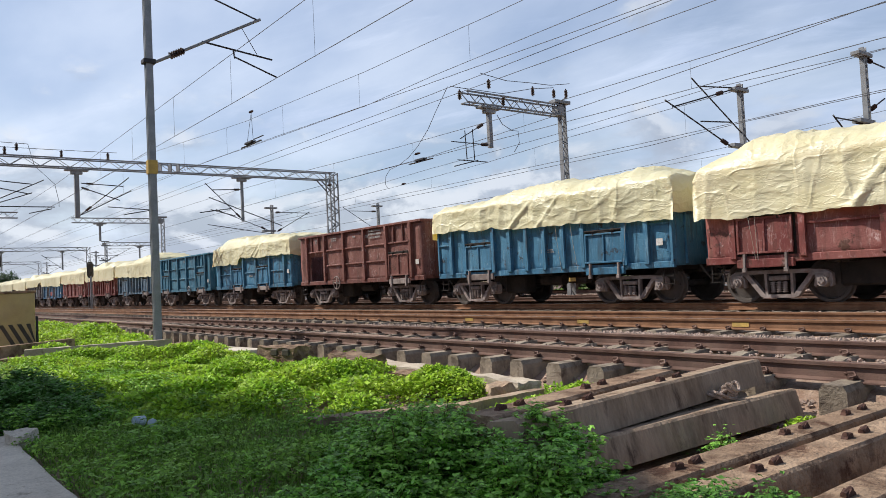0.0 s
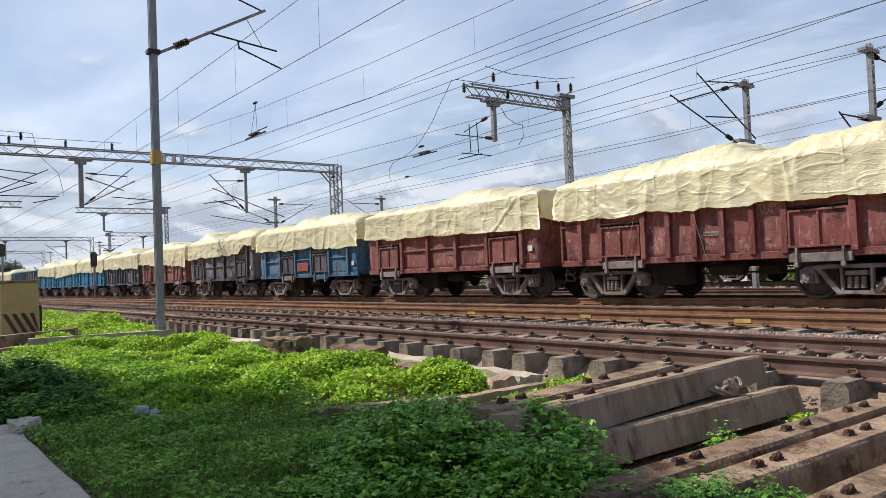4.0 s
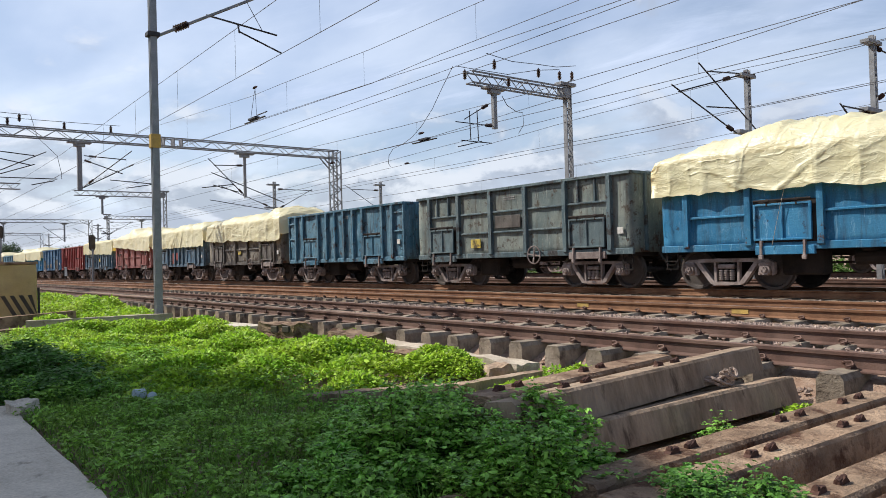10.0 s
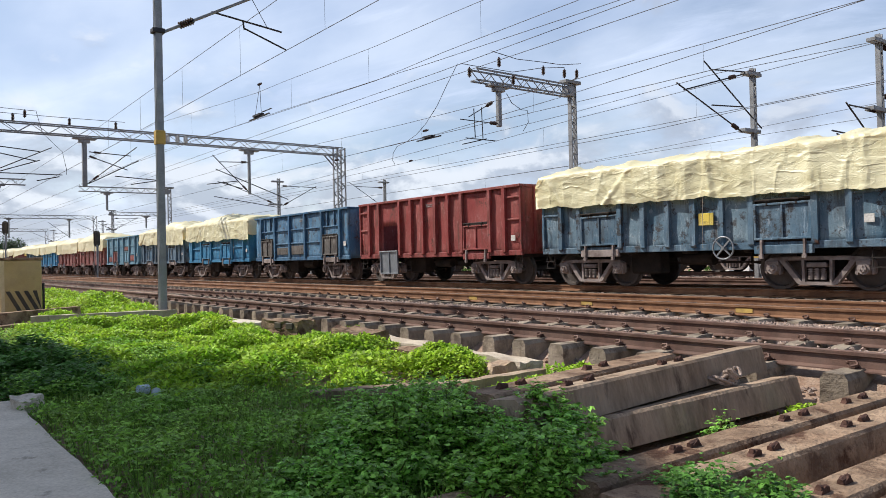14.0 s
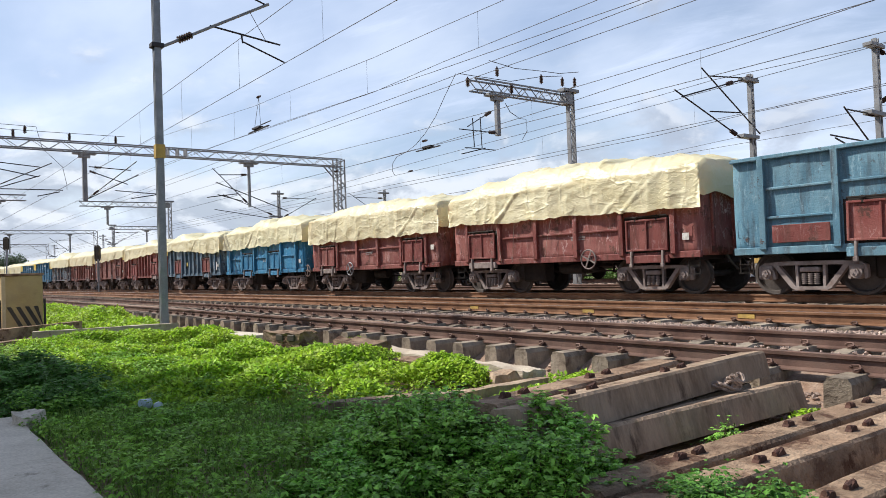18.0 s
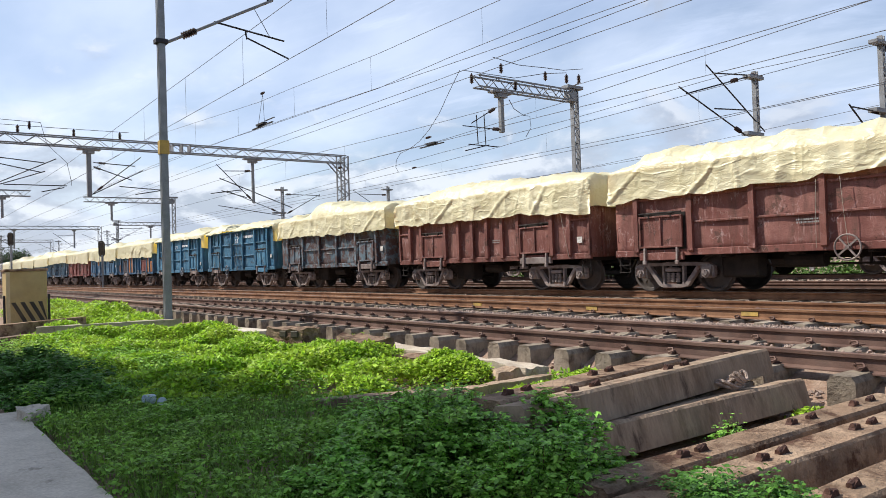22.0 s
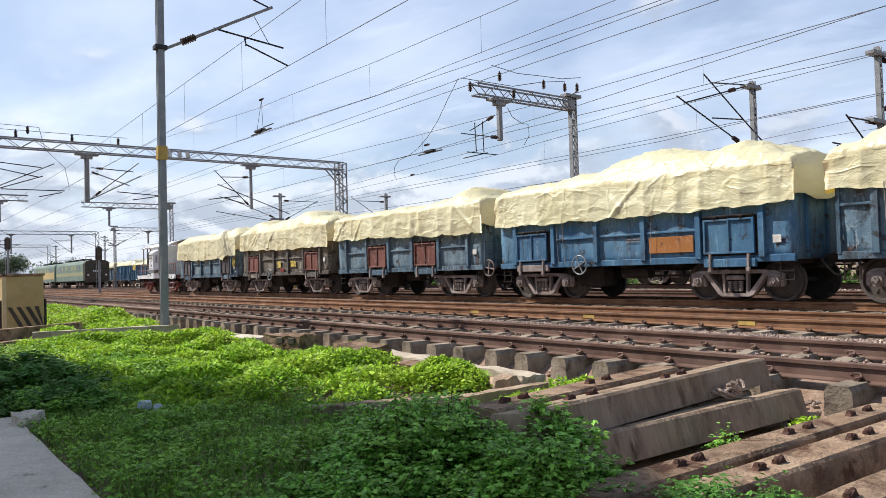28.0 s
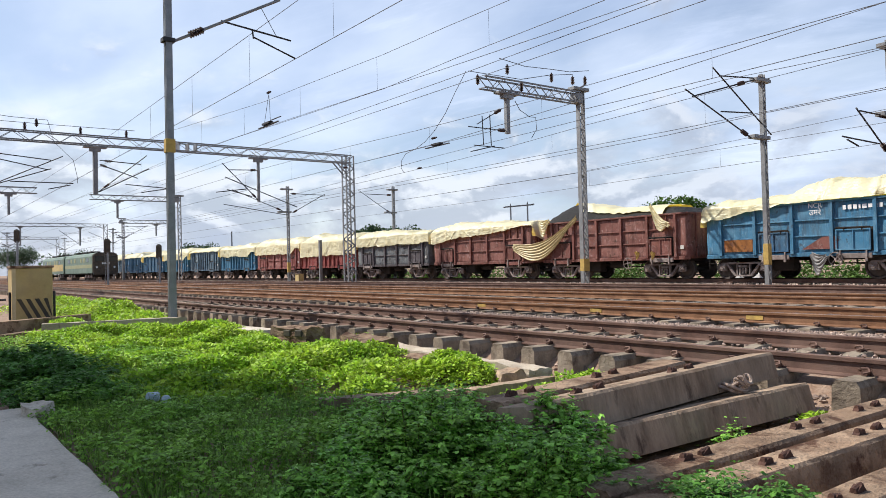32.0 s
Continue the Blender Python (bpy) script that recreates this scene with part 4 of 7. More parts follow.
def letters(parent, words, x, z, size, material, y, name="lettering", squeeze=1.0):
    cu = bpy.data.curves.new(name, "FONT")
    cu.body, cu.size, cu.extrude, cu.align_x, cu.align_y = words, size, 0.002, "CENTER", "CENTER"
    me_ob = bpy.data.objects.new("tmp", cu)
    me = bpy.data.meshes.new_from_object(me_ob)
    bpy.data.objects.remove(me_ob)
    bpy.data.curves.remove(cu)
    me.materials.clear()
    me.materials.append(None)
    return part(name, me, material, parent, "stencilled lettering", pose(x, y, z, 90) @ Matrix.Diagonal((squeeze, 1, 1, 1)))


def wagon(k, style, paint, cover, m, label, door_paint=None, patches=(), marks=1, group="wagons of the passing goods train", hem=None, height=None, bare=0.0, hole=False, bogie_mat=None, far=False, bulge=()):
    """An open bogie wagon. style: H has three belts of ribbed bays with doors at the ends, I the same with doors further in, N has upright ribs only."""
    rng = random.Random(900 + k)
    p = PAINT[paint]
    w = thing("goods_wagon", m, label, "goods wagon", group)
    gap = (-2.66 if style == "N" else -3.32) if hole else None
    part("body", shared(("body", gap), lambda: body_mesh(gap)), PANEL.get(paint, p), w)
    if hole:
        part("inner_lining", shared("inner_lining", lambda: bar_mesh(2 * BODY - 0.4, 0.012, TOP - SILL - 0.25, 0.0)), STEEL_DARK, w, "sooty inside of the far side wall", Matrix.Translation((0, SIDE - 0.16, (TOP + SILL) / 2)))
    part("centre_sill", shared("centre_sill", lambda: bar_mesh(2 * BODY - 0.1, 0.55, 0.34)), STEEL_DARK, w, "", Matrix.Translation((0, 0, 0.95)))
    for x in (-4.7, -1.7, 0.0, 1.7, 4.7):
        part("cross_bearer", shared("cross_bearer", lambda: bar_mesh(0.16, 2.8, 0.2)), STEEL_DARK, w, "", Matrix.Translation((x, 0, 0.98)))
    part("brake_rod", shared("brake_rod", brake_rod_mesh), STEEL_DARK, w)
    part("brake_box", shared("brake_box", lambda: mesh_of(box(bmesh.new(), (-1.55, -0.75, 0.66), (0.95, 0.5, 0.6), None, 0.05), "brake_box")), STEEL_DARK, w)
    part("air_tank", shared("air_tank", lambda: mesh_of(rod(bmesh.new(), (-0.4, -0.85, 0.75), (0.5, -0.85, 0.75), 0.17, 12), "air_tank")), STEEL_DARK, w)
    rail_m = shared("top_rail", lambda: bar_mesh(2 * BODY, 0.12, 0.09))
    cap_m = shared("end_rail", lambda: bar_mesh(0.12, 2 * SIDE - 0.25, 0.09))
    sill_m = shared("side_sill", lambda: bar_mesh(2 * BODY, 0.10, 0.17))
    for s in (-1, 1):
        part("top_rail", rail_m, p, w, "", Matrix.Translation((0, s * (SIDE - 0.06), TOP - 0.04)))
        part("end_rail", cap_m, p, w, "", Matrix.Translation((s * (BODY - 0.055), 0, TOP - 0.042)))
        part("side_sill", sill_m, p, w, "", Matrix.Translation((0, s * (SIDE - 0.10), SILL + 0.04)))
        part("coupler", shared("coupler", coupler_mesh), STEEL_DARK, w, "", pose(s * (BODY - 0.05), 0, 1.0, 0, 0, 0 if s > 0 else 180))
        for y in (-0.95, 0.0, 0.95):
            part("end_stanchion", shared("end_st", lambda: bar_mesh(0.10, 0.11, TOP - SILL - 0.1)), p, w, "", Matrix.Translation((s * (BODY - 0.01), y, (TOP + SILL) / 2)))
    if style == "N":
        uprights = (-4.12, -3.4, -1.92, -1.15, -0.38, 0.38, 1.15, 1.92, 3.4, 4.12)
        doors = ((-2.66, 1.34), (2.66, 1.34))
    else:
        uprights = STANCHIONS
        doors = ((-3.40, 1.26), (3.30, 1.40)) if style == "H" else ((-1.65, 1.34), (1.65, 1.40))
    st = shared("stanchion", lambda: stanchion_mesh(SILL - 0.02, TOP - 0.06))
    dm = shared("door134", lambda: door_mesh(1.34, 0.84))
    for s in ((-1,) if far else (-1, 1)):
        face = pose(0, 0, 0, 0, 0, 0 if s < 0 else 180)
        for x in uprights:
            part("stanchion", st, p, w, "", face @ Matrix.Translation((x, -(SIDE - 0.105), 0)))
        if style != "N":
            ribs = []
            edges = (-BODY, *uprights, BODY)
            for a, b in zip(edges, edges[1:]):
                if b - a < 1.0:
                    continue
                door_here = any(a < d[0] < b for d in doors)
                ribs.append(((a + b) / 2, 2.44))
                if not door_here:
                    ribs.append(((a + b) / 2, 1.78))
            rm = shared("rib", lambda: bar_mesh(1.50, 0.075, 0.06))
            for x, z in ribs:
                part("rib", rm, p, w, "", face @ Matrix.Translation((x, -(SIDE - 0.075), z)))
            for d in doors:
                if style == "H":
                    for dx in (-0.32, 0.32):
                        part("short_stanchion", shared("short_st", lambda: bar_mesh(0.08, 0.08, 0.66)), p, w, "", face @ Matrix.Translation((d[0] + dx, -(SIDE - 0.08), 2.80)))
        else:
            rm = shared("half_rib", lambda: bar_mesh(0.66, 0.07, 0.06))
            for x in (-4.5, 4.5):
                for z in (2.1, 2.82):
                    part("rib", rm, p, w, "", face @ Matrix.Translation((x, -(SIDE - 0.075), z)))
                part("corner_post", shared("corner_post", lambda: bar_mesh(0.09, 0.085, TOP - SILL - 0.12)), p, w, "", face @ Matrix.Translation((math.copysign(BODY - 0.045, x), -(SIDE - 0.078), (TOP + SILL) / 2)))
        for i, d in enumerate(doors):
            own = door_paint[i] if isinstance(door_paint, tuple) else door_paint
            dp = PAINT[own] if own and s < 0 else p
            if hole and i == 0 and s < 0:
                if style == "N":
                    part("door", shared("loose_door", lambda: door_mesh(1.26, 0.92)), GALV, w, "pale door hanging open below its opening", face @ pose(d[0] + 0.02, -(SIDE - 0.02), 0.78, 2))
                continue
            dd = part("door", dm, dp, w, "weathered flap door", face @ pose(d[0] + rng.uniform(-0.03, 0.03), -(SIDE - 0.045), 1.58, rng.uniform(-1.5, 0.5), rng.uniform(-0.6, 0.6)))
            if s > 0:
                continue
            # dark sheet behind the door: its grime, and the gap's shadow put into colour
            part("door_gap", shared("door_gap", lambda: bar_mesh(1.46, 0.012, 0.96, 0.0)), STEEL_DARK, w, "dark sheet for the grime and gap shadow round a door", face @ Matrix.Translation((d[0], -(SIDE - 0.088), 1.58)))
            part("hinge_bar", shared("hinge_bar", lambda: mesh_of(rod(bmesh.new(), (-0.66, 0, 0), (0.66, 0, 0), 0.022, 6), "hinge_bar")), STEEL_DARK, dd, "dark hinge bar", Matrix.Translation((0, -0.05, 0.49)))
            for hx in (-0.34, 0.34):
                part("hinge", shared("hinge", hinge_mesh), STEEL_DARK, dd, "", Matrix.Translation((hx, -0.03, 0.42)))
            for hx in (-0.5, 0.5):
                part("bracket", shared("bracket", bracket_mesh), CAST, dd, "", Matrix.Translation((hx, -0.02, -0.42)))
            part("door_beam", shared("door_beam", lambda: bar_mesh(1.36, 0.10, 0.20)), CAST if rng.random() < 0.5 else p, w, "", face @ Matrix.Translation((d[0], -(SIDE - 0.06), SILL - 0.05)))
    part("step", shared("step", step_mesh), STEEL_DARK, w, "", Matrix.Translation((-BODY + 0.25, -(SIDE - 0.15), SILL - 0.02)))
    part("step", shared("step", step_mesh), STEEL_DARK, w, "", Matrix.Translation((BODY - 0.25, -(SIDE - 0.15), SILL - 0.02)))
    if k in BRAKE_WHEELS:
        bx, bright = BRAKE_WHEELS[k]
        hand_wheel(w, GALV if bright else CAST, pose(bx, -(SIDE + (0.05 if abs(bx) < BODY else -0.15)), 0.82 if k >= 100 else 1.0, 0, (k * 37) % 80))
    for px, pz, pw, ph, pc in patches:
        part("repair_patch", shared(("patch", pw, ph), lambda: mesh_of(box(bmesh.new(), (0, 0, 0), (pw, 0.03, ph), None, 0.008), "repair_patch")), PAINT[pc], w, {"yellow": "faded yellow paint mark", "grey": "bare grey replaced panel"}.get(pc, "rust-coloured replaced panel"),
             Matrix.Translation((px, -(SIDE - 0.055), pz)))
    # white paper label and stencils
    part("paper_label", shared("label", lambda: bar_mesh(0.20, 0.006, 0.18, 0.0)), PAPER, w, "pasted pale paper label", Matrix.Translation((BODY - 0.42, -(SIDE - 0.068), rng.uniform(1.45, 1.7))))
    if marks:
        text_bars(w, 0.05 + 0.4 * (k % 3), 1.62 if cover else 2.85, 0.5, 0.13, 2, seed=k)
    if not far:
        hose = [(BODY + 0.02, -0.42, 0.98), (BODY + 0.16, -0.45, 0.80), (BODY + 0.30, -0.40, 0.62), (BODY + 0.46, -0.36, 0.60), (BODY + 0.62, -0.42, 0.72), (BODY + 0.78, -0.45, 0.96)]
        part("brake_hose", shared("brake_hose", lambda: tube("brake_hose", hose, 0.03, 6)), BLACK, w, "black rubber brake hose")
        part("hand_grip", shared("hand_grip", lambda: tube("hand_grip", [(0, 0, 0), (0, -0.07, 0.02), (0, -0.07, 0.38), (0, 0, 0.40)], 0.012, 6)), p, w, "", Matrix.Translation((BODY - 0.16, -(SIDE - 0.06), 1.35)))
        part("hand_grip", shared("hand_grip", lambda: None), p, w, "", Matrix.Translation((-BODY + 0.16, -(SIDE - 0.06), 1.35)))
    if k in (13, 28, 41):
        lad = part("end_ladder", shared("ladder_rail", lambda: bar_mesh(0.03, 0.03, 1.9, 0.0)), p, w, "steel corner ladder", Matrix.Translation((BODY + 0.06, -(SIDE - 0.12), 2.05)))
        for z in np.arange(-0.8, 0.9, 0.32):
            part("rung", shared("rung", lambda: bar_mesh(0.025, 0.36, 0.025, 0.0)), p, lad, "", Matrix.Translation((0.01, 0.18, float(z))))
    if cover and not far:
        # thin ropes tie the sheet down to the sill
        for j in range(rng.randint(1, 3)):
            rx = rng.uniform(-4.2, 4.2)
            lean = rng.uniform(-0.5, 0.5)
            part("tie_rope", tube("tie_rope", [(rx, -(SIDE + 0.04), 2.5), (rx + 0.5 * lean, -(SIDE + 0.05), 1.75), (rx + lean, -(SIDE + 0.02), SILL + 0.02)], 0.006, 5), ROPE, w, "thin tie rope")
    sets = bogie(w, -3.262, bogie_mat or CAST) + bogie(w, 3.262, bogie_mat or CAST)
    if cover:
        part("tarpaulin", tarp_mesh(k + 11, hem or HEMS.get(k, (2.34, 2.15)), height or rng.uniform(0.24, 0.40), bare=bare, lift=LIFTS.get(k), bulge=bulge), TARP, w, "cream tarpaulin drawn over the heaped load")
    return w, sets

# style, paint, covered, door paint, patches
TRAIN_LIST = (
    ("H", "maroon", 1, None, ()), ("N", "blue", 1, None, ()), ("H", "brown", 0, None, ()), ("I", "blue", 1, None, ()),
    ("H", "teal", 0, None, ()), ("N", "slate", 1, None, ()), ("N", "maroon", 1, None, ()), ("H", "maroon", 1, None, ()),
    ("I", "navy", 1, "dark", ((-0.1, 1.45, 1.1, 0.4, "red"),)), ("H", "dark", 1, None, ()), ("H", "brown", 1, None, ()), ("N", "dusk", 1, None, ()),
    ("I", "bright", 1, None, ()), ("I", "bright", 1, None, ()), ("I", "bright", 1, None, ()), ("H", "ash", 0, None, ((-1.6, 1.44, 0.5, 0.3, "yellow"), (0.0, 2.1, 1.2, 0.4, "grey"))),
    ("N", "sea", 0, None, ()), ("H", "grey", 1, None, ((-0.32, 1.61, 0.4, 0.17, "yellow"),)), ("N", "slate", 1, None, ((-0.72, 1.5, 0.5, 0.72, "maroon"), (0.0, 1.62, 0.4, 0.5, "red"))), ("H", "maroon", 1, None, ()),
    ("N", "slate", 1, None, ((0.72, 1.72, 0.42, 0.3, "yellow"),)), ("N", "red", 0, None, ()), ("H", "navy", 0, "grey", ((0.0, 1.45, 1.3, 0.42, "grey"), (-1.66, 1.42, 1.2, 0.34, "grey"))), ("I", "bright", 1, None, ()),
    ("N", "slate", 1, None, ((0.18, 1.5, 0.3, 0.28, "yellow"),)), ("I", "pale", 0, ("maroon", None), ((3.3, 1.45, 1.1, 0.42, "maroon"), (-3.3, 1.4, 1.3, 0.4, "maroon"), (1.66, 2.2, 1.2, 0.34, "brown"))), ("H", "maroon", 1, None, ()), ("H", "maroon", 1, None, ()),
    ("I", "bright", 1, None, ()), ("N", "slate", 1, "maroon", ((-1.01, 1.72, 0.34, 0.24, "yellow"), (4.1, 1.5, 0.5, 0.5, "white"))), ("N", "maroon", 1, None, ((4.47, 1.72, 0.56, 0.62, "grey"), (3.75, 1.28, 0.58, 0.26, "red"))), ("H", "brown", 1, None, ()),
    ("N", "brown", 1, None, ()), ("H", "peeled", 1, None, ()), ("H", "blue", 1, None, ()), ("H", "blue", 1, None, ()),
    ("N", "navy", 1, ("dark", "maroon"), ((-1.53, 1.72, 0.60, 1.25, "orange"), (-0.76, 1.72, 0.60, 1.25, "orange"), (3.76, 1.75, 0.56, 1.3, "orange"), (4.5, 1.5, 0.5, 0.8, "orange"), (-4.5, 1.45, 0.5, 0.6, "orange"))), ("H", "navy", 1, None, ((-1.65, 2.1, 0.5, 0.5, "orange"),)), ("H", "maroon", 1, None, ()), ("N", "slate", 1, None, ()),
    ("H", "navy", 1, None, ((1.66, 1.45, 1.35, 0.42, "orange"),)), ("I", "slate", 1, "brown", ()), ("H", "grey", 1, "brown", ((-0.29, 1.5, 0.5, 0.32, "yellow"), (1.36, 1.5, 0.6, 0.3, "yellow"), (0.1, 1.22, 0.4, 0.2, "red"))), ("H", "slate", 1, "dark", ((0.3, 2.16, 0.8, 0.24, "yellow"), (4.47, 1.8, 0.4, 0.5, "yellow"))),
)
WORDS = {"maroon": "maroon", "blue": "blue", "brown": "brown oxide", "teal": "teal blue", "pale": "pale faded blue", "slate": "weathered blue-grey", "navy": "dark blue", "dark": "sooty dark grey", "bright": "bright blue",
         "grey": "weathered grey", "sky": "faded light blue", "sea": "faded sea-blue", "ash": "faded grey-green", "peeled": "dark peeling", "dusk": "dark violet-grey", "red": "red oxide"}
TRAIN = []


def build_train():
    for k, (style, paint, cover, doors, patches) in enumerate(TRAIN_LIST):
        top = "heaped under cream tarpaulin" if cover else "open and uncovered"
        rib = "upright ribs" if style == "N" else "ribbed bays"
        label = f"{WORDS[paint]} goods wagon with {rib}, {top}"
        bare = {34: 1.2, 35: 0.9, 9: 0.45}.get(k, 0.0)
        w, sets = wagon(k, style, paint, cover, Matrix.Translation((-5.4 - k * PITCH, TRACKS[2], 0)), label, doors, patches, bare=bare, hole=(k in (2, 21)))
        if k == 34:
            letters(w, "S E", -0.10, 2.62, 0.36, PAINT["white"], -(SIDE - 0.062))
            letters(w, "द पू", -0.10, 2.94, 0.34, PAINT["white"], -(SIDE - 0.062))
            text_bars(w, 1.62, 2.82, 1.4, 0.24, 1, y=-(SIDE - 0.064), seed=8, paint=PAINT["white"])
        if k == 35:
            letters(w, "E R", -0.20, 2.66, 0.30, PAINT["white"], -(SIDE - 0.062))
            text_bars(w, 1.62, 2.72, 1.2, 0.22, 1, y=-(SIDE - 0.064), seed=9, paint=PAINT["white"])
        if k == 2:
            for x, ww, hh, rows in ((1.62, 0.85, 0.40, 3), (0.0, 0.16, 0.12, 1), (-1.7, 0.4, 0.18, 2), (-3.3, 0.2, 0.2, 2)):
                text_bars(w, x, 2.9, ww, hh, rows, y=-(SIDE - 0.064), seed=int(10 * ww))
        TRAIN.append((w, sets))


build_train()


# ---- brake van ----
VAN_SHIFT = 0.5


def build_van():
    v = thing("brake_van", Matrix.Translation((-5.4 - 44 * PITCH + VAN_SHIFT, TRACKS[2], 0)), "silver-white brake van with open end platforms and curved roof", "brake van", "wagons of the passing goods train")
    P, W = 4.88, 1.55
    wht = SILVER
    part("platform", boxes([((-0.3, 0, 1.16), (9.24, 2 * W, 0.10))]), STEEL_DARK, v)
    for s in (-1, 1):
        part("side_sill", boxes([((-0.3, s * W, 1.12), (9.24, 0.05, 0.26))]), wht, v, "silver sill strip")
        part("headstock", boxes([((s * 4.62 - 0.3, 0, 1.06), (0.10, 2.9, 0.30))]), PAINT["brown"], v)
        part("coupler", shared("coupler", coupler_mesh), STEEL_DARK, v, "", pose(s * 4.62 - 0.3, 0, 1.0, 0, 0, 0 if s > 0 else 180))
    part("underframe", boxes([((0, 0, 0.95), (2 * P - 0.2, 0.5, 0.32))]), STEEL_DARK, v)
    part("air_tank", rod(bmesh.new(), (-0.9, -0.9, 0.7), (0.3, -0.9, 0.7), 0.26, 14), STEEL_DARK, v)
    part("brake_box", boxes([((1.4, -0.7, 0.75), (0.5, 0.5, 0.4))], 0.03), STEEL_DARK, v)
    # cabin walls, with the window openings left free
    x0, x1, z0, z1 = -1.42, 2.45, 1.20, 3.25
    part("cabin_wall", boxes([(((x0 + x1) / 2, -W + 0.02, (z0 + z1) / 2), (x1 - x0, 0.04, z1 - z0))]), wht, v, "silver sheet side wall")
    part("cabin_wall", boxes([(((x0 + 0.6) / 2, W - 0.02, (z0 + z1) / 2), (0.6 - x0, 0.04, z1 - z0))]), wht, v, "silver sheet side wall")
    part("inner_wall", boxes([((1.54, -0.35, (z0 + z1) / 2), (1.80, 0.04, z1 - z0))]), wht, v, "silver inner wall of the open porch")
    for x, ya, yb in ((x0, -1.53, 1.53), (x1, -1.53, -0.33), (0.62, -0.33, 1.53)):
        part("end_wall", boxes([((x, (ya + yb) / 2, (z0 + z1) / 2), (0.04, yb - ya, z1 - z0))]), wht, v, "silver sheet end wall")
    for s in (-1, 1):
        for x in (-1.39, 0.68, 1.15, 2.05):
            part("wall_rib", boxes([((x, s * (W + 0.015), 2.2), (0.06, 0.05, 2.1))], 0.008), VANGREY, v)
        # lookout bay
        bay = bmesh.new()
        ring = [(-0.92, W), (-0.82, W + 0.30), (0.28, W + 0.30), (0.66, W)]
        lo = [bay.verts.new((x, s * y, 1.62)) for x, y in ring]
        hi = [bay.verts.new((x, s * y, 2.86)) for x, y in ring]
        cap = [bay.verts.new((x, s * (W + 0.02), 3.04)) for x in (-0.86, 0.58)]
        for i in range(3):
            bay.faces.new((lo[i], lo[i + 1], hi[i + 1], hi[i]))
        bay.faces.new((hi[1], hi[2], cap[1], cap[0]))
        bay.faces.new((hi[0], hi[1], cap[0]))
        bay.faces.new((hi[2], hi[3], cap[1]))
        bay.faces.new(lo[::-1])
        bmesh.ops.recalc_face_normals(bay, faces=bay.faces)
        ob = part("lookout", bay, wht, v, "projecting silver lookout box")
        part("lookout_apron", plate(bmesh.new(), [(-0.92, 1.62), (0.60, 1.62), (0.28, 1.40), (-0.82, 1.40)], s * W, s * (W + 0.28)), VANGREY, v, "grey lower apron")
        for x, turn in ((-0.875, 68), (0.475, -40)):
            part("lookout_window", boxes([((0, 0, 0), (0.17, 0.02, 0.52))], 0.006), STEEL_DARK, ob, "dark narrow lookout window", pose(x, s * (W + 0.152), 2.40, 0, 0, -s * turn))
    part("notice_panel", boxes([((-0.27, -(W + 0.308), 2.24), (1.04, 0.012, 1.12))]), PAINT["white"], v, "white panel with black painted marks")
    blk = bmesh.new()
    y = -(W + 0.318)
    for z in (1.74, 2.40, 2.78):
        box(blk, (-0.27, y, z), (1.0, 0.006, 0.018))
    for x in (-0.77, 0.23):
        box(blk, (x, y, 2.26), (0.018, 0.006, 1.05))
    part("panel_frame", blk, BLACK, v, "black ruled frame")
    rng = random.Random(4)
    for z, n in ((2.66, 6), (2.50, 5)):
        bars = bmesh.new()
        for i in range(n):
            box(bars, (-0.62 + i * 0.14, y, z), (0.085, 0.006, 0.13))
        part("number_bars", bars, BLACK, v, "black number marks")
    letters(v, "पु त रे", -0.27, 2.23, 0.26, BLACK, y - 0.002, "script")
    letters(v, "E CoR", -0.27, 1.94, 0.22, BLACK, y - 0.002)
    letters(v, "BVCM", -0.30, 3.10, 0.13, BLACK, -(W + 0.352))
    letters(v, "BVCM", 2.75, 1.13, 0.13, BLACK, -(W + 0.03))
    letters(v, "BVCM", -2.0, 1.12, 0.12, BLACK, -(W + 0.03))
    part("vent", boxes([((1.62, -(W + 0.03), 2.95), (0.62, 0.07, 0.16))], 0.01), wht, v)
    part("red_signal_bar", boxes([((0.58, -(W + 0.02), 2.70), (0.04, 0.03, 0.34))]), STEEL_DARK, v)
    # roof, curved across
    prof = [(1.66 * t, 3.26 + 0.48 * (1 - t * t)) for t in np.linspace(-1, 1, 13)]
    prof += [(1.62 * t, 3.21 + 0.48 * (1 - t * t)) for t in np.linspace(1, -1, 13)]
    part("roof", prism(bmesh.new(), prof, -3.45, 2.9), wht, v, "silver-grey curved sheet roof")
    for x in (-3.4, -2.4, -1.36, 0.68, 2.05):
        rib = [(1.68 * t, 3.275 + 0.48 * (1 - t * t)) for t in np.linspace(-1, 1, 13)] + [(1.64 * t, 3.235 + 0.48 * (1 - t * t)) for t in np.linspace(1, -1, 13)]
        part("roof_rib", prism(bmesh.new(), rib, x - 0.03, x + 0.03), VANGREY, v)
    for s in (-1, 1):
        for x in (-3.4, -2.4, 2.82) if s > 0 else (-3.4, -2.4):
            part("post", boxes([((x, s * (W - 0.05), 2.24), (0.07, 0.07, 2.06))], 0.008), VANGREY, v)
        # platform rails
        for xa, xb in ((-4.85, -1.45), (3.0, 4.28)):
            for z in (1.62, 2.0):
                part("hand_rail", rod(bmesh.new(), (xa, s * (W - 0.03), z), (xb, s * (W - 0.03), z), 0.022, 6), PAINT["maroon"], v, "red hand rail")
            for x in np.linspace(xa, xb, 4):
                part("rail_post", rod(bmesh.new(), (x, s * (W - 0.03), 1.2), (x, s * (W - 0.03), 2.0), 0.022, 6), PAINT["maroon"], v)
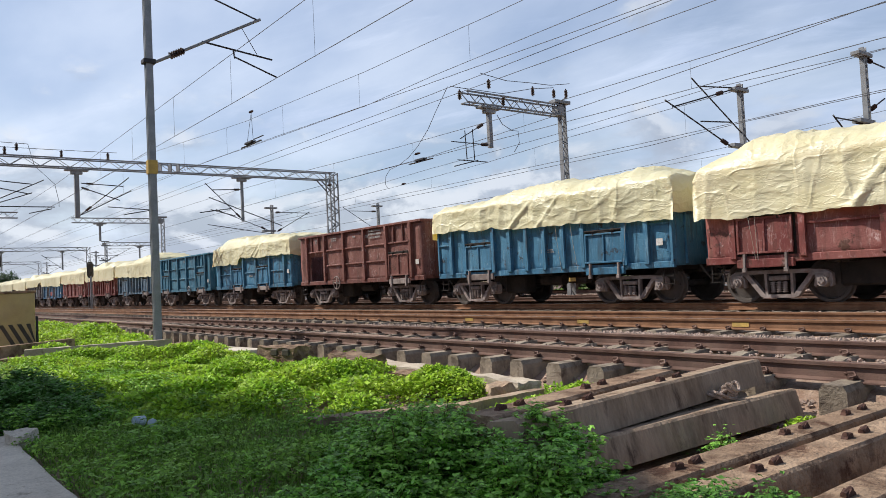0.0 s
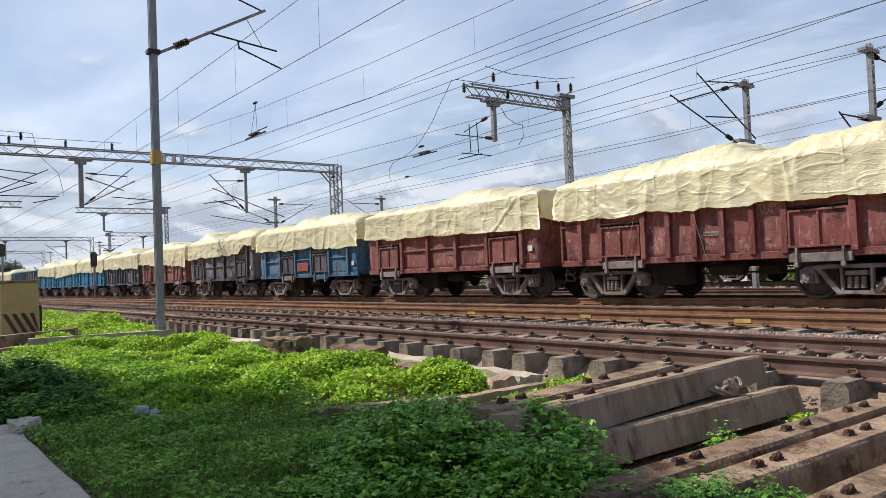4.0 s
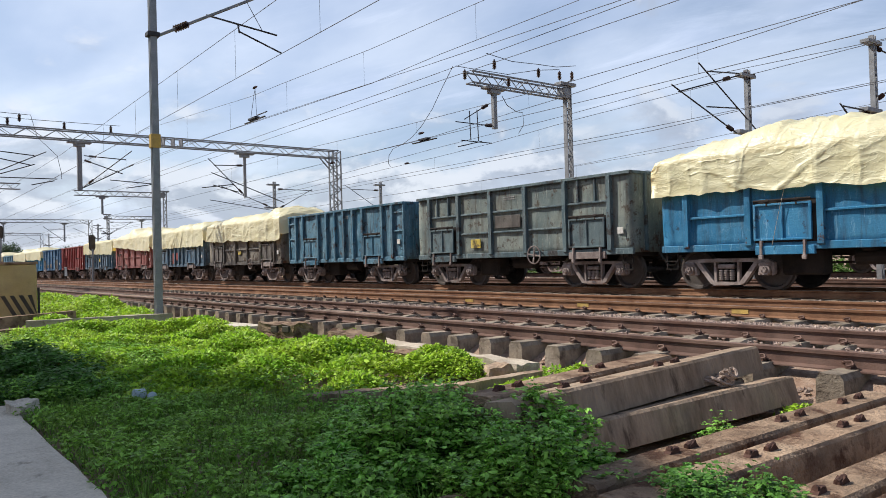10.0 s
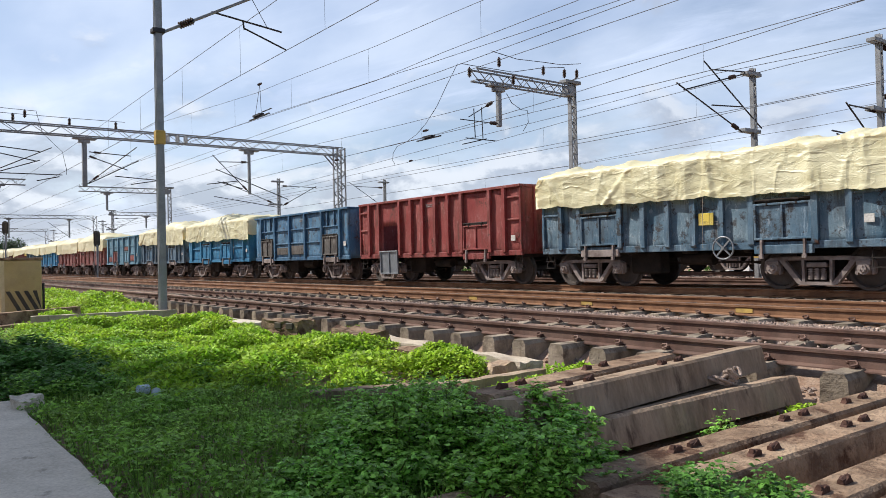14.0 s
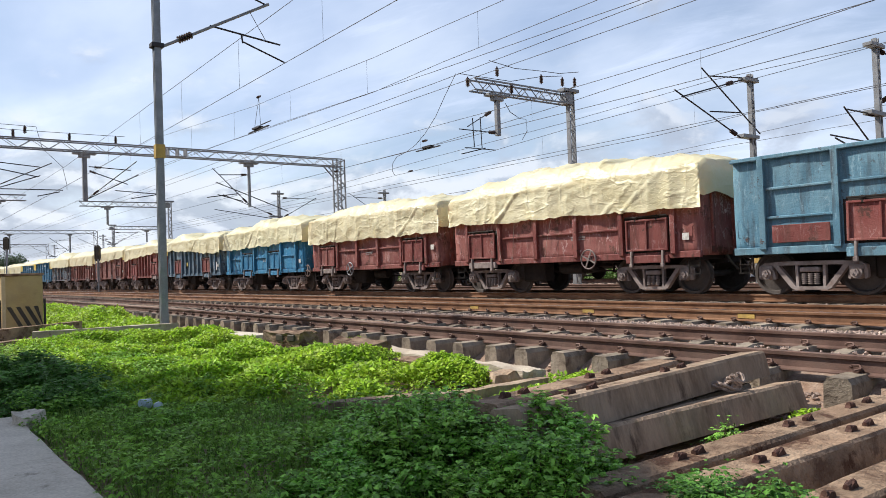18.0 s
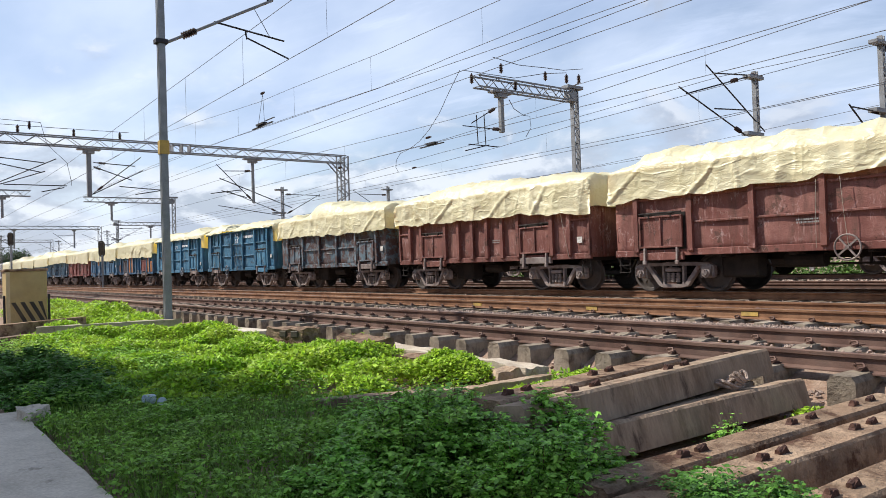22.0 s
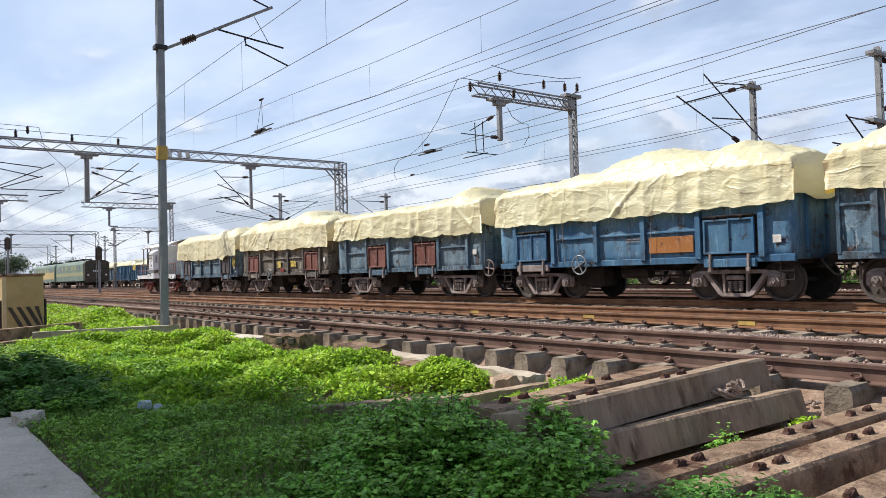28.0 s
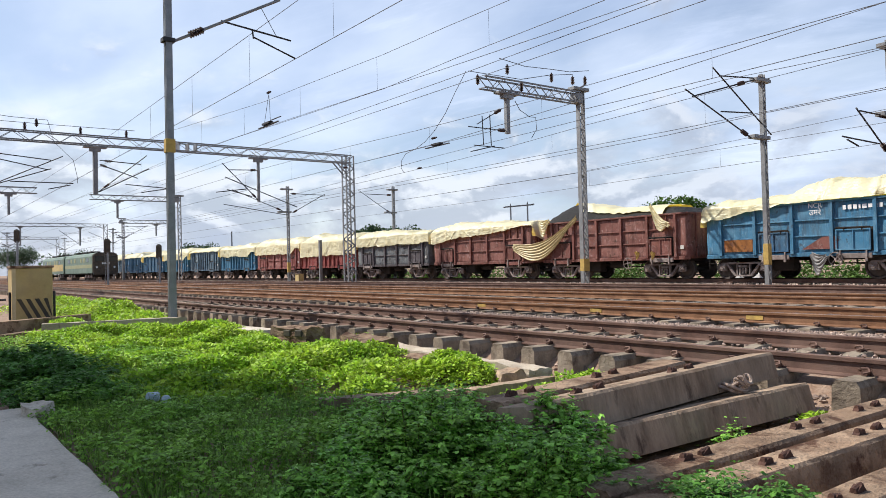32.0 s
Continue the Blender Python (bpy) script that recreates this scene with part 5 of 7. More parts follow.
        for z in (1.80, 2.12):
            part("grab_rail", rod(bmesh.new(), (1.15, s * (W + 0.07), z), (3.0, s * (W + 0.07), z), 0.02, 6), VANGREY, v)
        for x in (-4.5, 3.85):
            st = part("stairs", boxes([((x - 0.35, s * (W + 0.02), 0.72), (0.04, 0.05, 0.8)), ((x + 0.35, s * (W + 0.02), 0.72), (0.04, 0.05, 0.8))]), STEEL_DARK, v)
            for z in (0.36, 0.66, 0.96):
                part("tread", boxes([((x, s * (W + 0.06), z), (0.72, 0.2, 0.03))]), wht, st, "pale edged tread")
    part("rail_panel", boxes([((-1.95, -W + 0.03, 1.30), (0.95, 0.02, 0.03)), ((-1.95, -W + 0.03, 1.58), (0.95, 0.02, 0.03)), ((-2.41, -W + 0.03, 1.44), (0.03, 0.02, 0.30)), ((-1.49, -W + 0.03, 1.44), (0.03, 0.02, 0.30))]), PAINT["white"], v, "pale frame in the platform railing")
    sets = bogie(v, -3.0, CAST_RED) + bogie(v, 3.0, CAST_RED)
    TRAIN.append((v, sets))


build_van()


# ---- the standing train and the locomotive ----
STANDING = (("I", "sky", 1, 0.0, ("navy", None)), ("H", "brown", 0, 0, None), ("H", "brown", 1, 0.05, None), ("H", "dark", 1, 0.15, None), ("N", "red", 1, 0.0, None), ("H", "maroon", 1, 0.5, None),
            ("N", "blue", 1, 0.45, None), ("N", "slate", 1, 0.9, None), ("N", "blue", 1, 0.5, None), ("H", "navy", 1, 0.75, None), ("N", "navy", 1, 0.8, None), ("H", "slate", 1, 0.6, None), ("N", "blue", 1, 0.75, None),
            ("H", "slate", 1, 0.5, None))


def torn_sheet(parent, pts, drop, label, mat_, sag=0.55):
    """A loose corner of the sheet, hanging in folds between two points of the wagon's side."""
    a, b = Vector(pts[0]), Vector(pts[1])
    nu, nv = 40, 36
    verts, faces = [], []
    for i in range(nu + 1):
        u = i / nu
        base = a.lerp(b, u)
        base.z -= sag * math.sin(math.pi * u) * drop
        width = drop * (0.35 + 0.65 * math.sin(math.pi * min(u * 1.15, 1)))
        for j in range(nv + 1):
            f = j / nv
            verts.append((base.x + 0.05 * math.sin(9 * f + 3 * u), base.y - 0.06 - 0.07 * abs(math.sin(f * 20 + u * 3)), base.z - width * f))
    for i in range(nu):
        for j in range(nv):
            q = i * (nv + 1) + j
            faces.append((q, q + nv + 1, q + nv + 2, q + 1))
    part("loose_sheet", mesh_np("loose_sheet", verts, faces, True), mat_, parent, label)


def build_standing():
    for k, (style, paint, cover, bare, doors) in enumerate(STANDING):
        top = "loosely covered by a cream tarpaulin" if cover else "open, with torn tarpaulin hanging"
        label = f"standing {WORDS[paint]} goods wagon, {top}"
        patches = ((-3.29, 1.5, 1.38, 0.56, "orange"),) if k == 0 else ()
        w, _ = wagon(100 + k, style, paint, cover, Matrix.Translation((-26.1 - (k - 1) * PITCH + float(np.interp(k, (2, 3, 4, 5, 6, 7), (0, 0.3, 0.9, 1.4, 1.8, 1.9))), FAR_TRACK, -0.08)), label, doors, patches, marks=0, group="standing goods wagons", bare=bare, height={0: 0.32, 1: 0.3, 2: 0.42}.get(k, 0.30 + 0.12 * (k % 3)), bulge=((0.6, 1.5, 0.55), (3.4, 1.3, 0.3)) if k == 0 else (), hem={0: (2.62, 4.1), 2: (2.45, 3.2), 3: (2.5, 2.55), 4: (1.95, 2.05)}.get(k, (2.45, 2.35)), far=True)
        if k == 0:
            letters(w, "NCR", 0.17, 3.02, 0.28, PAINT["white"], -(SIDE - 0.06))
            letters(w, "उमरे", 0.17, 2.74, 0.32, PAINT["white"], -(SIDE - 0.06))
            text_bars(w, 2.0, 2.87, 1.45, 0.28, 1, y=-(SIDE - 0.064), seed=5, paint=PAINT["white"])
        if k == 1:
            part("load", coal_mesh(), COAL, w, "dark heaped coal load")
            torn_sheet(w, ((-7.25, -1.66, 2.12), (-2.05, -1.66, 3.5)), 1.05, "torn tan tarpaulin hanging in folds", TARP_OLD)
            torn_sheet(w, ((-5.05, -1.64, 3.42), (-4.15, -1.64, 3.46)), 0.95, "torn tarpaulin end hanging down", TARP, 0.08)
            torn_sheet(w, ((2.85, -1.64, 3.75), (3.95, -1.64, 2.75)), 0.72, "torn tarpaulin corner hanging down", TARP, 0.25)
            part("tarpaulin", draped_mesh(), TARP, w, "crumpled tarpaulin drawn across the load")
            for x, z, d in ((2.0, 1.45, 0.4), (2.95, 1.4, 0.38)):
                torn_sheet(w, ((x - 0.1, -1.66, z), (x + 0.12, -1.66, z - 0.05)), d, "yellow rag tied to the door", YELLOW, 0.1)
        if k == 0:
            tri = bmesh.new()
            plate(tri, [(-0.40, 1.24), (1.05, 1.24), (1.05, 1.74), (0.45, 1.74)], -(SIDE - 0.03), -(SIDE - 0.07))
            part("rust_patch", tri, PAINT["brown"], w, "brown rusted patch on the lower plate")
            torn_sheet(w, ((0.05, -1.66, 1.15), (0.72, -1.66, 1.05)), 0.85, "grey rag hanging from the sill", STENCIL, 0.1)


def heap_z(x, y):
    """Top of the coal in the open standing wagon: highest towards one end."""
    e = max(0.0, min(1, (BODY - 0.1 - abs(x)) / 1.3, (1.52 - abs(y)) / 0.7))
    ridge = 0.55 + 0.52 * math.exp(-((x + 2.7) / 1.9) ** 2)
    return TOP - 0.15 + ridge * e ** 0.6


def draped_mesh():
    """A sheet lying along the heap, its near edge short of the wagon's side but for the far corner."""
    verts, faces = [], []
    nx, ny = 110, 44
    for i in range(nx + 1):
        x = -3.9 + 7.3 * i / nx
        near = -1.26 + 0.22 * noise.noise(Vector((x * 0.6, 0, 4))) - 0.3 * min(1, max(0, (x - 1.6) / 1.2)) + 0.9 * min(1, max(0, (-2.0 - x) / 1.4))
        for j in range(ny + 1):
            y = near + (1.5 - near) * j / ny
            fold = 0.10 * (0.5 - abs(noise.noise(Vector((x * 0.9 + 0.5 * y, y * 1.1, 6))))) + 0.05 * (0.5 - abs(noise.noise(Vector((x * 2.6 - y, y * 2.2, 7)))))
            verts.append((x, y, heap_z(x, y) + 0.07 + 0.9 * fold + 0.06 * math.exp(-j / 3) * noise.noise(Vector((x * 3, 0, 9)))))
    for i in range(nx):
        for j in range(ny):
            q = i * (ny + 1) + j
            faces.append((q, q + ny + 1, q + ny + 2, q + 1))
    return mesh_np("tarpaulin", verts, faces, True)


def coal_mesh():
    verts, faces = [], []
    nx, ny = 40, 12
    for i in range(nx + 1):
        for j in range(ny + 1):
            x, y = -BODY + 0.1 + (2 * BODY - 0.2) * i / nx, -1.48 + 2.96 * j / ny
            verts.append((x, y, heap_z(x, y) + 0.06 * noise.noise(Vector((x * 3, y * 3, 2)))))
    for i in range(nx):
        for j in range(ny):
            q = i * (ny + 1) + j
            faces.append((q, q + ny + 1, q + ny + 2, q + 1))
    return mesh_np("load", verts, faces)


build_standing()

GREEN = mat("green locomotive paint", (0.12, 0.185, 0.145), 0.5, 0, (0.09, 0.14, 0.11), 1.2, 30, 0.08, dust=(0.20, 0.24, 0.20))
CREAM = mat("cream locomotive stripe and window reflection", (0.28, 0.29, 0.16), 0.5, 0, (0.22, 0.22, 0.12), 2, 30, 0.05)
GLASS = mat("dark cab glass", (0.02, 0.025, 0.03), 0.08, 0, (0.02, 0.025, 0.03), 2, 30, 0.0)


def build_loco():
    """Two coupled electric locomotive sections seen far off."""
    for n, front in enumerate((-102.0, -121.5)):
        e = thing("locomotive", Matrix.Translation((front - 9.2, TRACKS[3], -0.02)), "green electric locomotive with a cream waist stripe, standing", "locomotive", "standing locomotives")
        prof = [(-1.52, 0.95), (-1.52, 3.1), (-1.35, 3.42), (-0.8, 3.58), (0.8, 3.58), (1.35, 3.42), (1.52, 3.1), (1.52, 0.95)]
        part("body", prism(bmesh.new(), prof, -9.0, 8.7), GREEN, e)
        nose = bmesh.new()
        prism(nose, [(y * 0.97, z) for y, z in prof], 8.7, 9.2)
        # the leading front is black instead of green: its shade is put into the colour
        part("cab_front", nose, BLACK if n == 0 else GREEN, e, "cab front, the leading one coloured dark for its shade")
        for s in (-1, 1):
            part("stripe", boxes([((-0.15, s * 1.526, 1.85), (17.6, 0.02, 0.45 if n == 0 else 1.0))]), CREAM if n == 0 else BOXPAINT, e, "cream waist stripe" if n == 0 else "tan lower side")
            for x in (-6, -4.4, -2, 2.0, 4.0, 6.2):
                # the middle windows are cream: a pale reflection put into their colour
                part("side_window", boxes([((x, s * 1.527, 2.66), (1.0, 0.03, 0.55))], 0.01), GLASS if abs(x) > 5 else CREAM, e)
            part("windscreen", boxes([((9.21, s * 0.72, 2.75), (0.03, 1.0, 0.65))], 0.01), GLASS, e)
            part("head_lamp", rod(bmesh.new(), (9.18, s * 1.05, 1.7), (9.26, s * 1.05, 1.7), 0.12, 10), PAINT["white"], e)
        part("number_marks", boxes([((9.215, dy, 2.2), (0.02, 0.12, 0.22)) for dy in (-0.4, -0.2, 0.0, 0.2, 0.4)]), PAINT["white"], e, "white marks on the cab front")
        part("solebar", boxes([((0, 0, 1.05), (18.0, 2.7, 0.25))]), STEEL_DARK, e)
        part("buffer_beam", boxes([((9.15, 0, 1.0), (0.15, 2.8, 0.5))]), BLACK, e)
        for x in (-5, -1, 3):
            part("roof_box", boxes([((x, 0, 3.72), (1.2, 1.2, 0.3))]), STEEL_DARK, e)
        pan = bmesh.new()
        for s in (-0.6, 0.6):
            rod(pan, (6.6, s, 3.56), (5.2, s, 3.95), 0.03, 6)
            rod(pan, (5.2, s, 3.95), (6.6, s, 4.1), 0.03, 6)
        rod(pan, (6.6, -0.8, 4.1), (6.6, 0.8, 4.1), 0.03, 6)
        part("pantograph", pan, IRON, e)
        for x in (-5.6, 5.4):
            bg = part("bogie", boxes([((0, 0, 0.62), (4.6, 2.4, 0.28))], 0.03), STEEL_DARK, e, "", Matrix.Translation((x, 0, 0)))
            for dx in (-1.7, 0, 1.7):
                part("wheelset", shared("wheelset", wheelset_mesh), WHEEL, bg, "", Matrix.Translation((dx, 0, 0.5)))
                for s in (-1, 1):
                    part("axle_box", boxes([((dx, s * 1.2, 0.55), (0.4, 0.25, 0.4))], 0.03), CAST, bg)


build_loco()


# ---- masts, gantries and overhead wires ----
def insulator_mesh(n=6, r=0.085, h=0.06):
    """A stack of glazed sheds along z, its middle at 0."""
    bm = bmesh.new()
    for i in range(n):
        z = (i - (n - 1) / 2) * h
        bmesh.ops.create_cone(bm, cap_ends=True, segments=10, radius1=r, radius2=r * 0.55, depth=h * 0.75, matrix=Matrix.Translation((0, 0, z)))
    rod(bm, (0, 0, -n * h / 2 - 0.05), (0, 0, n * h / 2 + 0.05), 0.03, 8)
    return mesh_of(bm, "insulator")


def along(a, b):
    """The pose at the middle of a and b with z along the way."""
    a, b = Vector(a), Vector(b)
    return Matrix.Translation((a + b) / 2) @ (b - a).to_track_quat("Z", "Y").to_matrix().to_4x4()


def pole_tube(parent, a, b, r=0.03, material=None, ins=None, name="arm_tube", label=""):
    """A straight tube of a bracket; ins: where along it an insulator sits."""
    a, b = Vector(a), Vector(b)
    t = part(name, rod(bmesh.new(), a, b, r, 8), material or IRON, parent, label)
    if ins is not None:
        c = a.lerp(b, ins)
        d = (b - a).normalized() * 0.2
        tagged(part("insulator", shared("insulator", insulator_mesh), INSUL, t, "", along(c - d, c + d)), "dark ribbed insulator", kind="stuff")
    return t


def i_section(w, d, h, t=0.016):
    bm = bmesh.new()
    prism(bm, [(-w / 2, -d / 2), (w / 2, -d / 2), (w / 2, -d / 2 + t), (t / 2, -d / 2 + t), (t / 2, d / 2 - t), (w / 2, d / 2 - t), (w / 2, d / 2), (-w / 2, d / 2), (-w / 2, d / 2 - t), (-t / 2, d / 2 - t), (-t / 2, -d / 2 + t), (-w / 2, -d / 2 + t)], 0, h)
    bmesh.ops.rotate(bm, cent=(0, 0, 0), matrix=Matrix.Rotation(radians(-90), 3, "Y"), verts=bm.verts)
    return bm


def footing(parent, s=0.6, z=0.0):
    part("footing", box(bmesh.new(), (0, 0, z), (s, s, 0.3), None, 0.03), CEMENT, parent, "grey concrete footing")


def lattice_post(parent, x, y, z0, z1, w, d, name="leg", step=0.45):
    """Two channels joined by zigzag lacing; w across y, d along x."""
    bm = bmesh.new()
    for s in (-1, 1):
        box(bm, (x, y + s * w / 2, (z0 + z1) / 2), (d, 0.05, z1 - z0))
    p = part(name, bm, MAST, parent, "steel channels laced together")
    lace = bmesh.new()
    n = max(2, int((z1 - z0) / step))
    for i in range(n):
        a, b = z0 + (z1 - z0) * i / n, z0 + (z1 - z0) * (i + 1) / n
        s = 1 if i % 2 else -1
        for dx in (-d / 2, d / 2):
            bar(lace, (x + dx, y - s * w / 2, a), (x + dx, y + s * w / 2, b), 0.012, 0.045)
    tagged(part("lacing", lace, MAST, p), kind="stuff")
    return p


def lattice_beam(parent, x, y0, y1, z0, z1, d, step=0.6, name="beam"):
    bm = bmesh.new()
    for z in (z0, z1):
        for dx in (-d / 2, d / 2):
            bar(bm, (x + dx, y0, z), (x + dx, y1, z), 0.07)
    p = part(name, bm, MAST, parent, "galvanised lattice beam")
    lace = bmesh.new()
    n = max(2, int(abs(y1 - y0) / step))
    for i in range(n):
        a, b = y0 + (y1 - y0) * i / n, y0 + (y1 - y0) * (i + 1) / n
        lo, hi = (z0, z1) if i % 2 else (z1, z0)
        for dx in (-d / 2, d / 2):
            bar(lace, (x + dx, a, lo), (x + dx, b, hi), 0.03)
        bar(lace, (x - d / 2, a, z0), (x + d / 2, a, z0), 0.03)
    tagged(part("lacing", lace, MAST, p), "zigzag lacing bars", kind="stuff")
    return p


def drop_post(parent, x, y, z0, z1, w=0.22):
    p = part("drop_post", boxes([((x, y, (z0 + z1) / 2), (w, w, z1 - z0))], 0.01), MAST, parent, "hanging bracket post")
    part("seat_plate", boxes([((x, y, z1 + 0.04), (0.4, 1.25, 0.10)), ((x, y, z1 - 0.10), (0.3, 0.6, 0.2))], 0.01), MAST, p)
    return p


def post_insulator(parent, x, y, z):
    part("post_insulator", shared("post_ins", lambda: insulator_mesh(5, 0.10, 0.075)), INSUL, parent, "dark ribbed post insulator", Matrix.Translation((x, y, z + 0.2)))


def build_near_mast():
    x, y = -16.35, 4.92
    m = thing("catenary_mast", Matrix.Translation((x, y, 0)), "grey steel overhead line mast with bracket arm and yellow band", "mast")
    part("pole", i_section(0.14, 0.16, 8.6), GALV, m, "grey steel pole", Matrix.Translation((0, 0, -0.42)))
    part("web_cover", boxes([((0, 0, 3.88), (0.05, 0.145, 8.5))]), GALV, m)
    footing(m, 0.55, -0.36)
    part("number_band", boxes([((0, 0, 3.62), (0.18, 0.20, 0.30))], 0.01), YELLOW, m, "worn yellow number band")
    L = lambda yy, zz: (0, yy - y, zz)
    part("clamp", boxes([((0, 0.0, 5.92), (0.22, 0.26, 0.10))], 0.01), IRON, m)
    pole_tube(m, L(5.05, 5.93), L(7.55, 7.32), 0.035, GALV, 0.2)
    pole_tube(m, L(6.11, 6.56), L(7.82, 6.38), 0.022, IRON)
    pole_tube(m, L(6.85, 6.48), L(6.88, 6.28), 0.02, IRON)
    pole_tube(m, L(6.86, 6.32), L(7.92, 5.97), 0.02, IRON, name="steady_arm")
    pole_tube(m, L(7.07, 7.05), L(7.45, 6.43), 0.008, WIRE, name="drop_wire")
    pole_tube(m, L(5.05, 8.0), L(7.45, 7.3), 0.02, IRON)
    return m


def build_portal():
    x = -46.6
    m = thing("gantry_portal", Matrix.Translation((0, 0, 0)), "wide galvanised lattice gantry spanning several tracks", "gantry")
    lattice_beam(m, x, -14.0, 26.7, 8.36, 8.88, 0.55, 0.75)
    lattice_post(m, x - 0.22, 26.5, -0.32, 8.85, 0.62, 0.14)
    lattice_post(m, x + 0.35, 26.5, -0.32, 8.85, 0.62, 0.14)
    lattice_post(m, x, -14.0, -0.42, 8.85, 0.62, 0.14)
    for dx in (-0.22, 0.3):
        part("knee_brace", bar(bmesh.new(), (x + dx, 25.4, 8.4), (x + dx, 26.2, 7.6), 0.07), MAST, m)
    for yy in (14.5, 15.1, 15.6):
        part("splice_plate", boxes([((x, yy, 8.62), (0.6, 0.06, 0.5))]), MAST, m)
    d1 = drop_post(m, x, 9.75, 5.45, 8.2, 0.24)
    d2 = drop_post(m, x, 19.75, 5.35, 8.2, 0.16)
    for a, b, ins in (((9.85, 5.6), (12.65, 7.95), 0.18), ((9.95, 5.65), (12.75, 7.15), None), ((10.0, 7.5), (12.3, 7.4), 0.2), ((10.0, 7.25), (12.1, 6.55), 0.1), ((11.4, 6.15), (14.1, 6.0), None), ((12.3, 5.7), (13.9, 6.0), None)):
        pole_tube(d1, (x, *a), (x, *b), 0.028, IRON, ins)
    d0 = drop_post(m, x, 3.9, 5.45, 8.2, 0.24)
    for a, b, ins in (((4.0, 5.55), (8.05, 7.6), 0.1), ((4.0, 5.6), (7.46, 6.86), None), ((4.0, 7.63), (7.44, 7.34), 0.15), ((4.0, 7.43), (7.3, 6.79), 0.1), ((5.43, 6.06), (8.58, 6.08), None), ((7.28, 5.7), (8.43, 5.98), None)):
        pole_tube(d0, (x, *a), (x, *b), 0.028, IRON, ins)
    for a, b, ins in (((19.7, 5.5), (17.3, 7.8), 0.12), ((17.7, 7.38), (19.7, 7.47), 0.85), ((17.6, 6.1), (19.3, 5.7), None), ((16.9, 5.9), (19.0, 6.2), None), ((17.5, 6.9), (22.5, 5.1), None)):
        pole_tube(d2, (x, *a), (x, *b), 0.03, IRON, ins)
    for yy, zz in ((6.16, 8.95), (6.74, 9.2), (8.99, 8.95), (11.49, 8.95)):
        post_insulator(m, x, yy, zz)
    part("jumper_wire", tube("jumper_wire", [(x, 2.0, 9.95), (x, 5.4, 9.62), (x, 7.3, 9.6)], 0.016), WIRE, m)
    part("jumper_wire", tube("jumper_wire", [(x, 2.0, 9.6), (x, 4.0, 9.35), (x, 8.0, 9.36), (x, 12.0, 9.40)], 0.016), WIRE, m)
    part("down_lead", tube("down_lead", [(x, 7.3, 9.6), (x, 7.6, 8.4), (x, 8.6, 7.4), (x, 8.8, 6.4), (x, 8.8, 6.1)], 0.014), WIRE, m)


def build_boom(x, y, reach, z, hang_y, name_label, z_foot=-0.32, arms=True, detail=True):
    """A tall mast with a lattice boom towards the tracks, and a drop post under it."""
    m = thing("boom_mast", Matrix.Translation((0, 0, 0)), name_label, "mast", "boom masts beside the siding")
    lattice_post(m, x, y, z_foot, z, 0.34, 0.24, "mast_post", 0.38)
    part("head_plate", boxes([((x, y - 0.1, z + 0.02), (0.45, 1.1, 0.16)), ((x, y - 0.25, z - 0.45), (0.4, 0.5, 0.5))], 0.01), MAST, m)
    lattice_beam(m, x, y - reach, y - math.copysign(0.25, reach), z - 0.66, z - 0.16, 0.42, 0.55, "boom")
    d = drop_post(m, x, hang_y, z - 2.6, z - 0.80, 0.20)
    if arms:
        part("number_band", boxes([((x, y, 0.72), (0.29, 0.40, 0.62))], 0.01), YELLOW, m, "worn yellow band")
        for a, b, ins in (((hang_y - 0.05, 6.95), (20.5, 6.95), 0.15), ((22.5, 7.95), (21.0, 7.1), 0.2), ((21.3, 7.5), (21.35, 6.2), None), ((21.75, 7.6), (21.8, 6.2), None), ((20.8, 6.15), (22.6, 6.15), None), ((20.6, 5.85), (22.0, 6.2), None)):
            pole_tube(d, (x, *a), (x, *b), 0.022, IRON, ins)
        part("loop_wire", tube("loop_wire", [(x, 23.3, 8.4), (x, 23.6, 8.0), (x, 24.2, 7.75), (x, 24.6, 7.75), (x, 24.65, 7.2), (x, 24.3, 6.75)], 0.016), WIRE, m)
        for yy, zz in ((21.1, 8.9), (22.88, 9.6), (23.74, 8.9), (25.73, 9.6), (27.2, 9.65), (28.09, 9.75)):
            post_insulator(m, x, yy, zz)
        part("insulator_arm", bar(bmesh.new(), (x, 27.6, 9.5), (x, 28.1, 9.75), 0.06), MAST, m)
        part("jumper_wire", tube("jumper_wire", [(x, 22.4, 10.25), (x, 24.0, 10.1), (x, 25.7, 10.2), (x, 27.0, 10.25), (x, 28.4, 10.5)], 0.017), WIRE, m)
        part("jumper_wire", tube("jumper_wire", [(x, 20.6, 9.42), (x, 21.2, 9.42), (x, 23.7, 9.45), (x, 25.6, 9.9), (x, 27.2, 10.15)], 0.017), WIRE, m)
        part("feeder_drop", tube("feeder_drop", [(x - 0.21, 20.60, 9.45), (x - 1.32, 20.80, 8.69), (x - 2.31, 21.00, 7.98), (x - 3.60, 21.30, 7.41), (x - 4.84, 21.60, 7.07), (x - 6.12, 21.90, 6.91), (x - 7.46, 22.20, 6.87), (x - 8.08, 22.35, 6.60), (x - 8.23, 22.40, 6.22), (x - 8.02, 22.40, 5.98)], 0.014), WIRE, m)
    return m


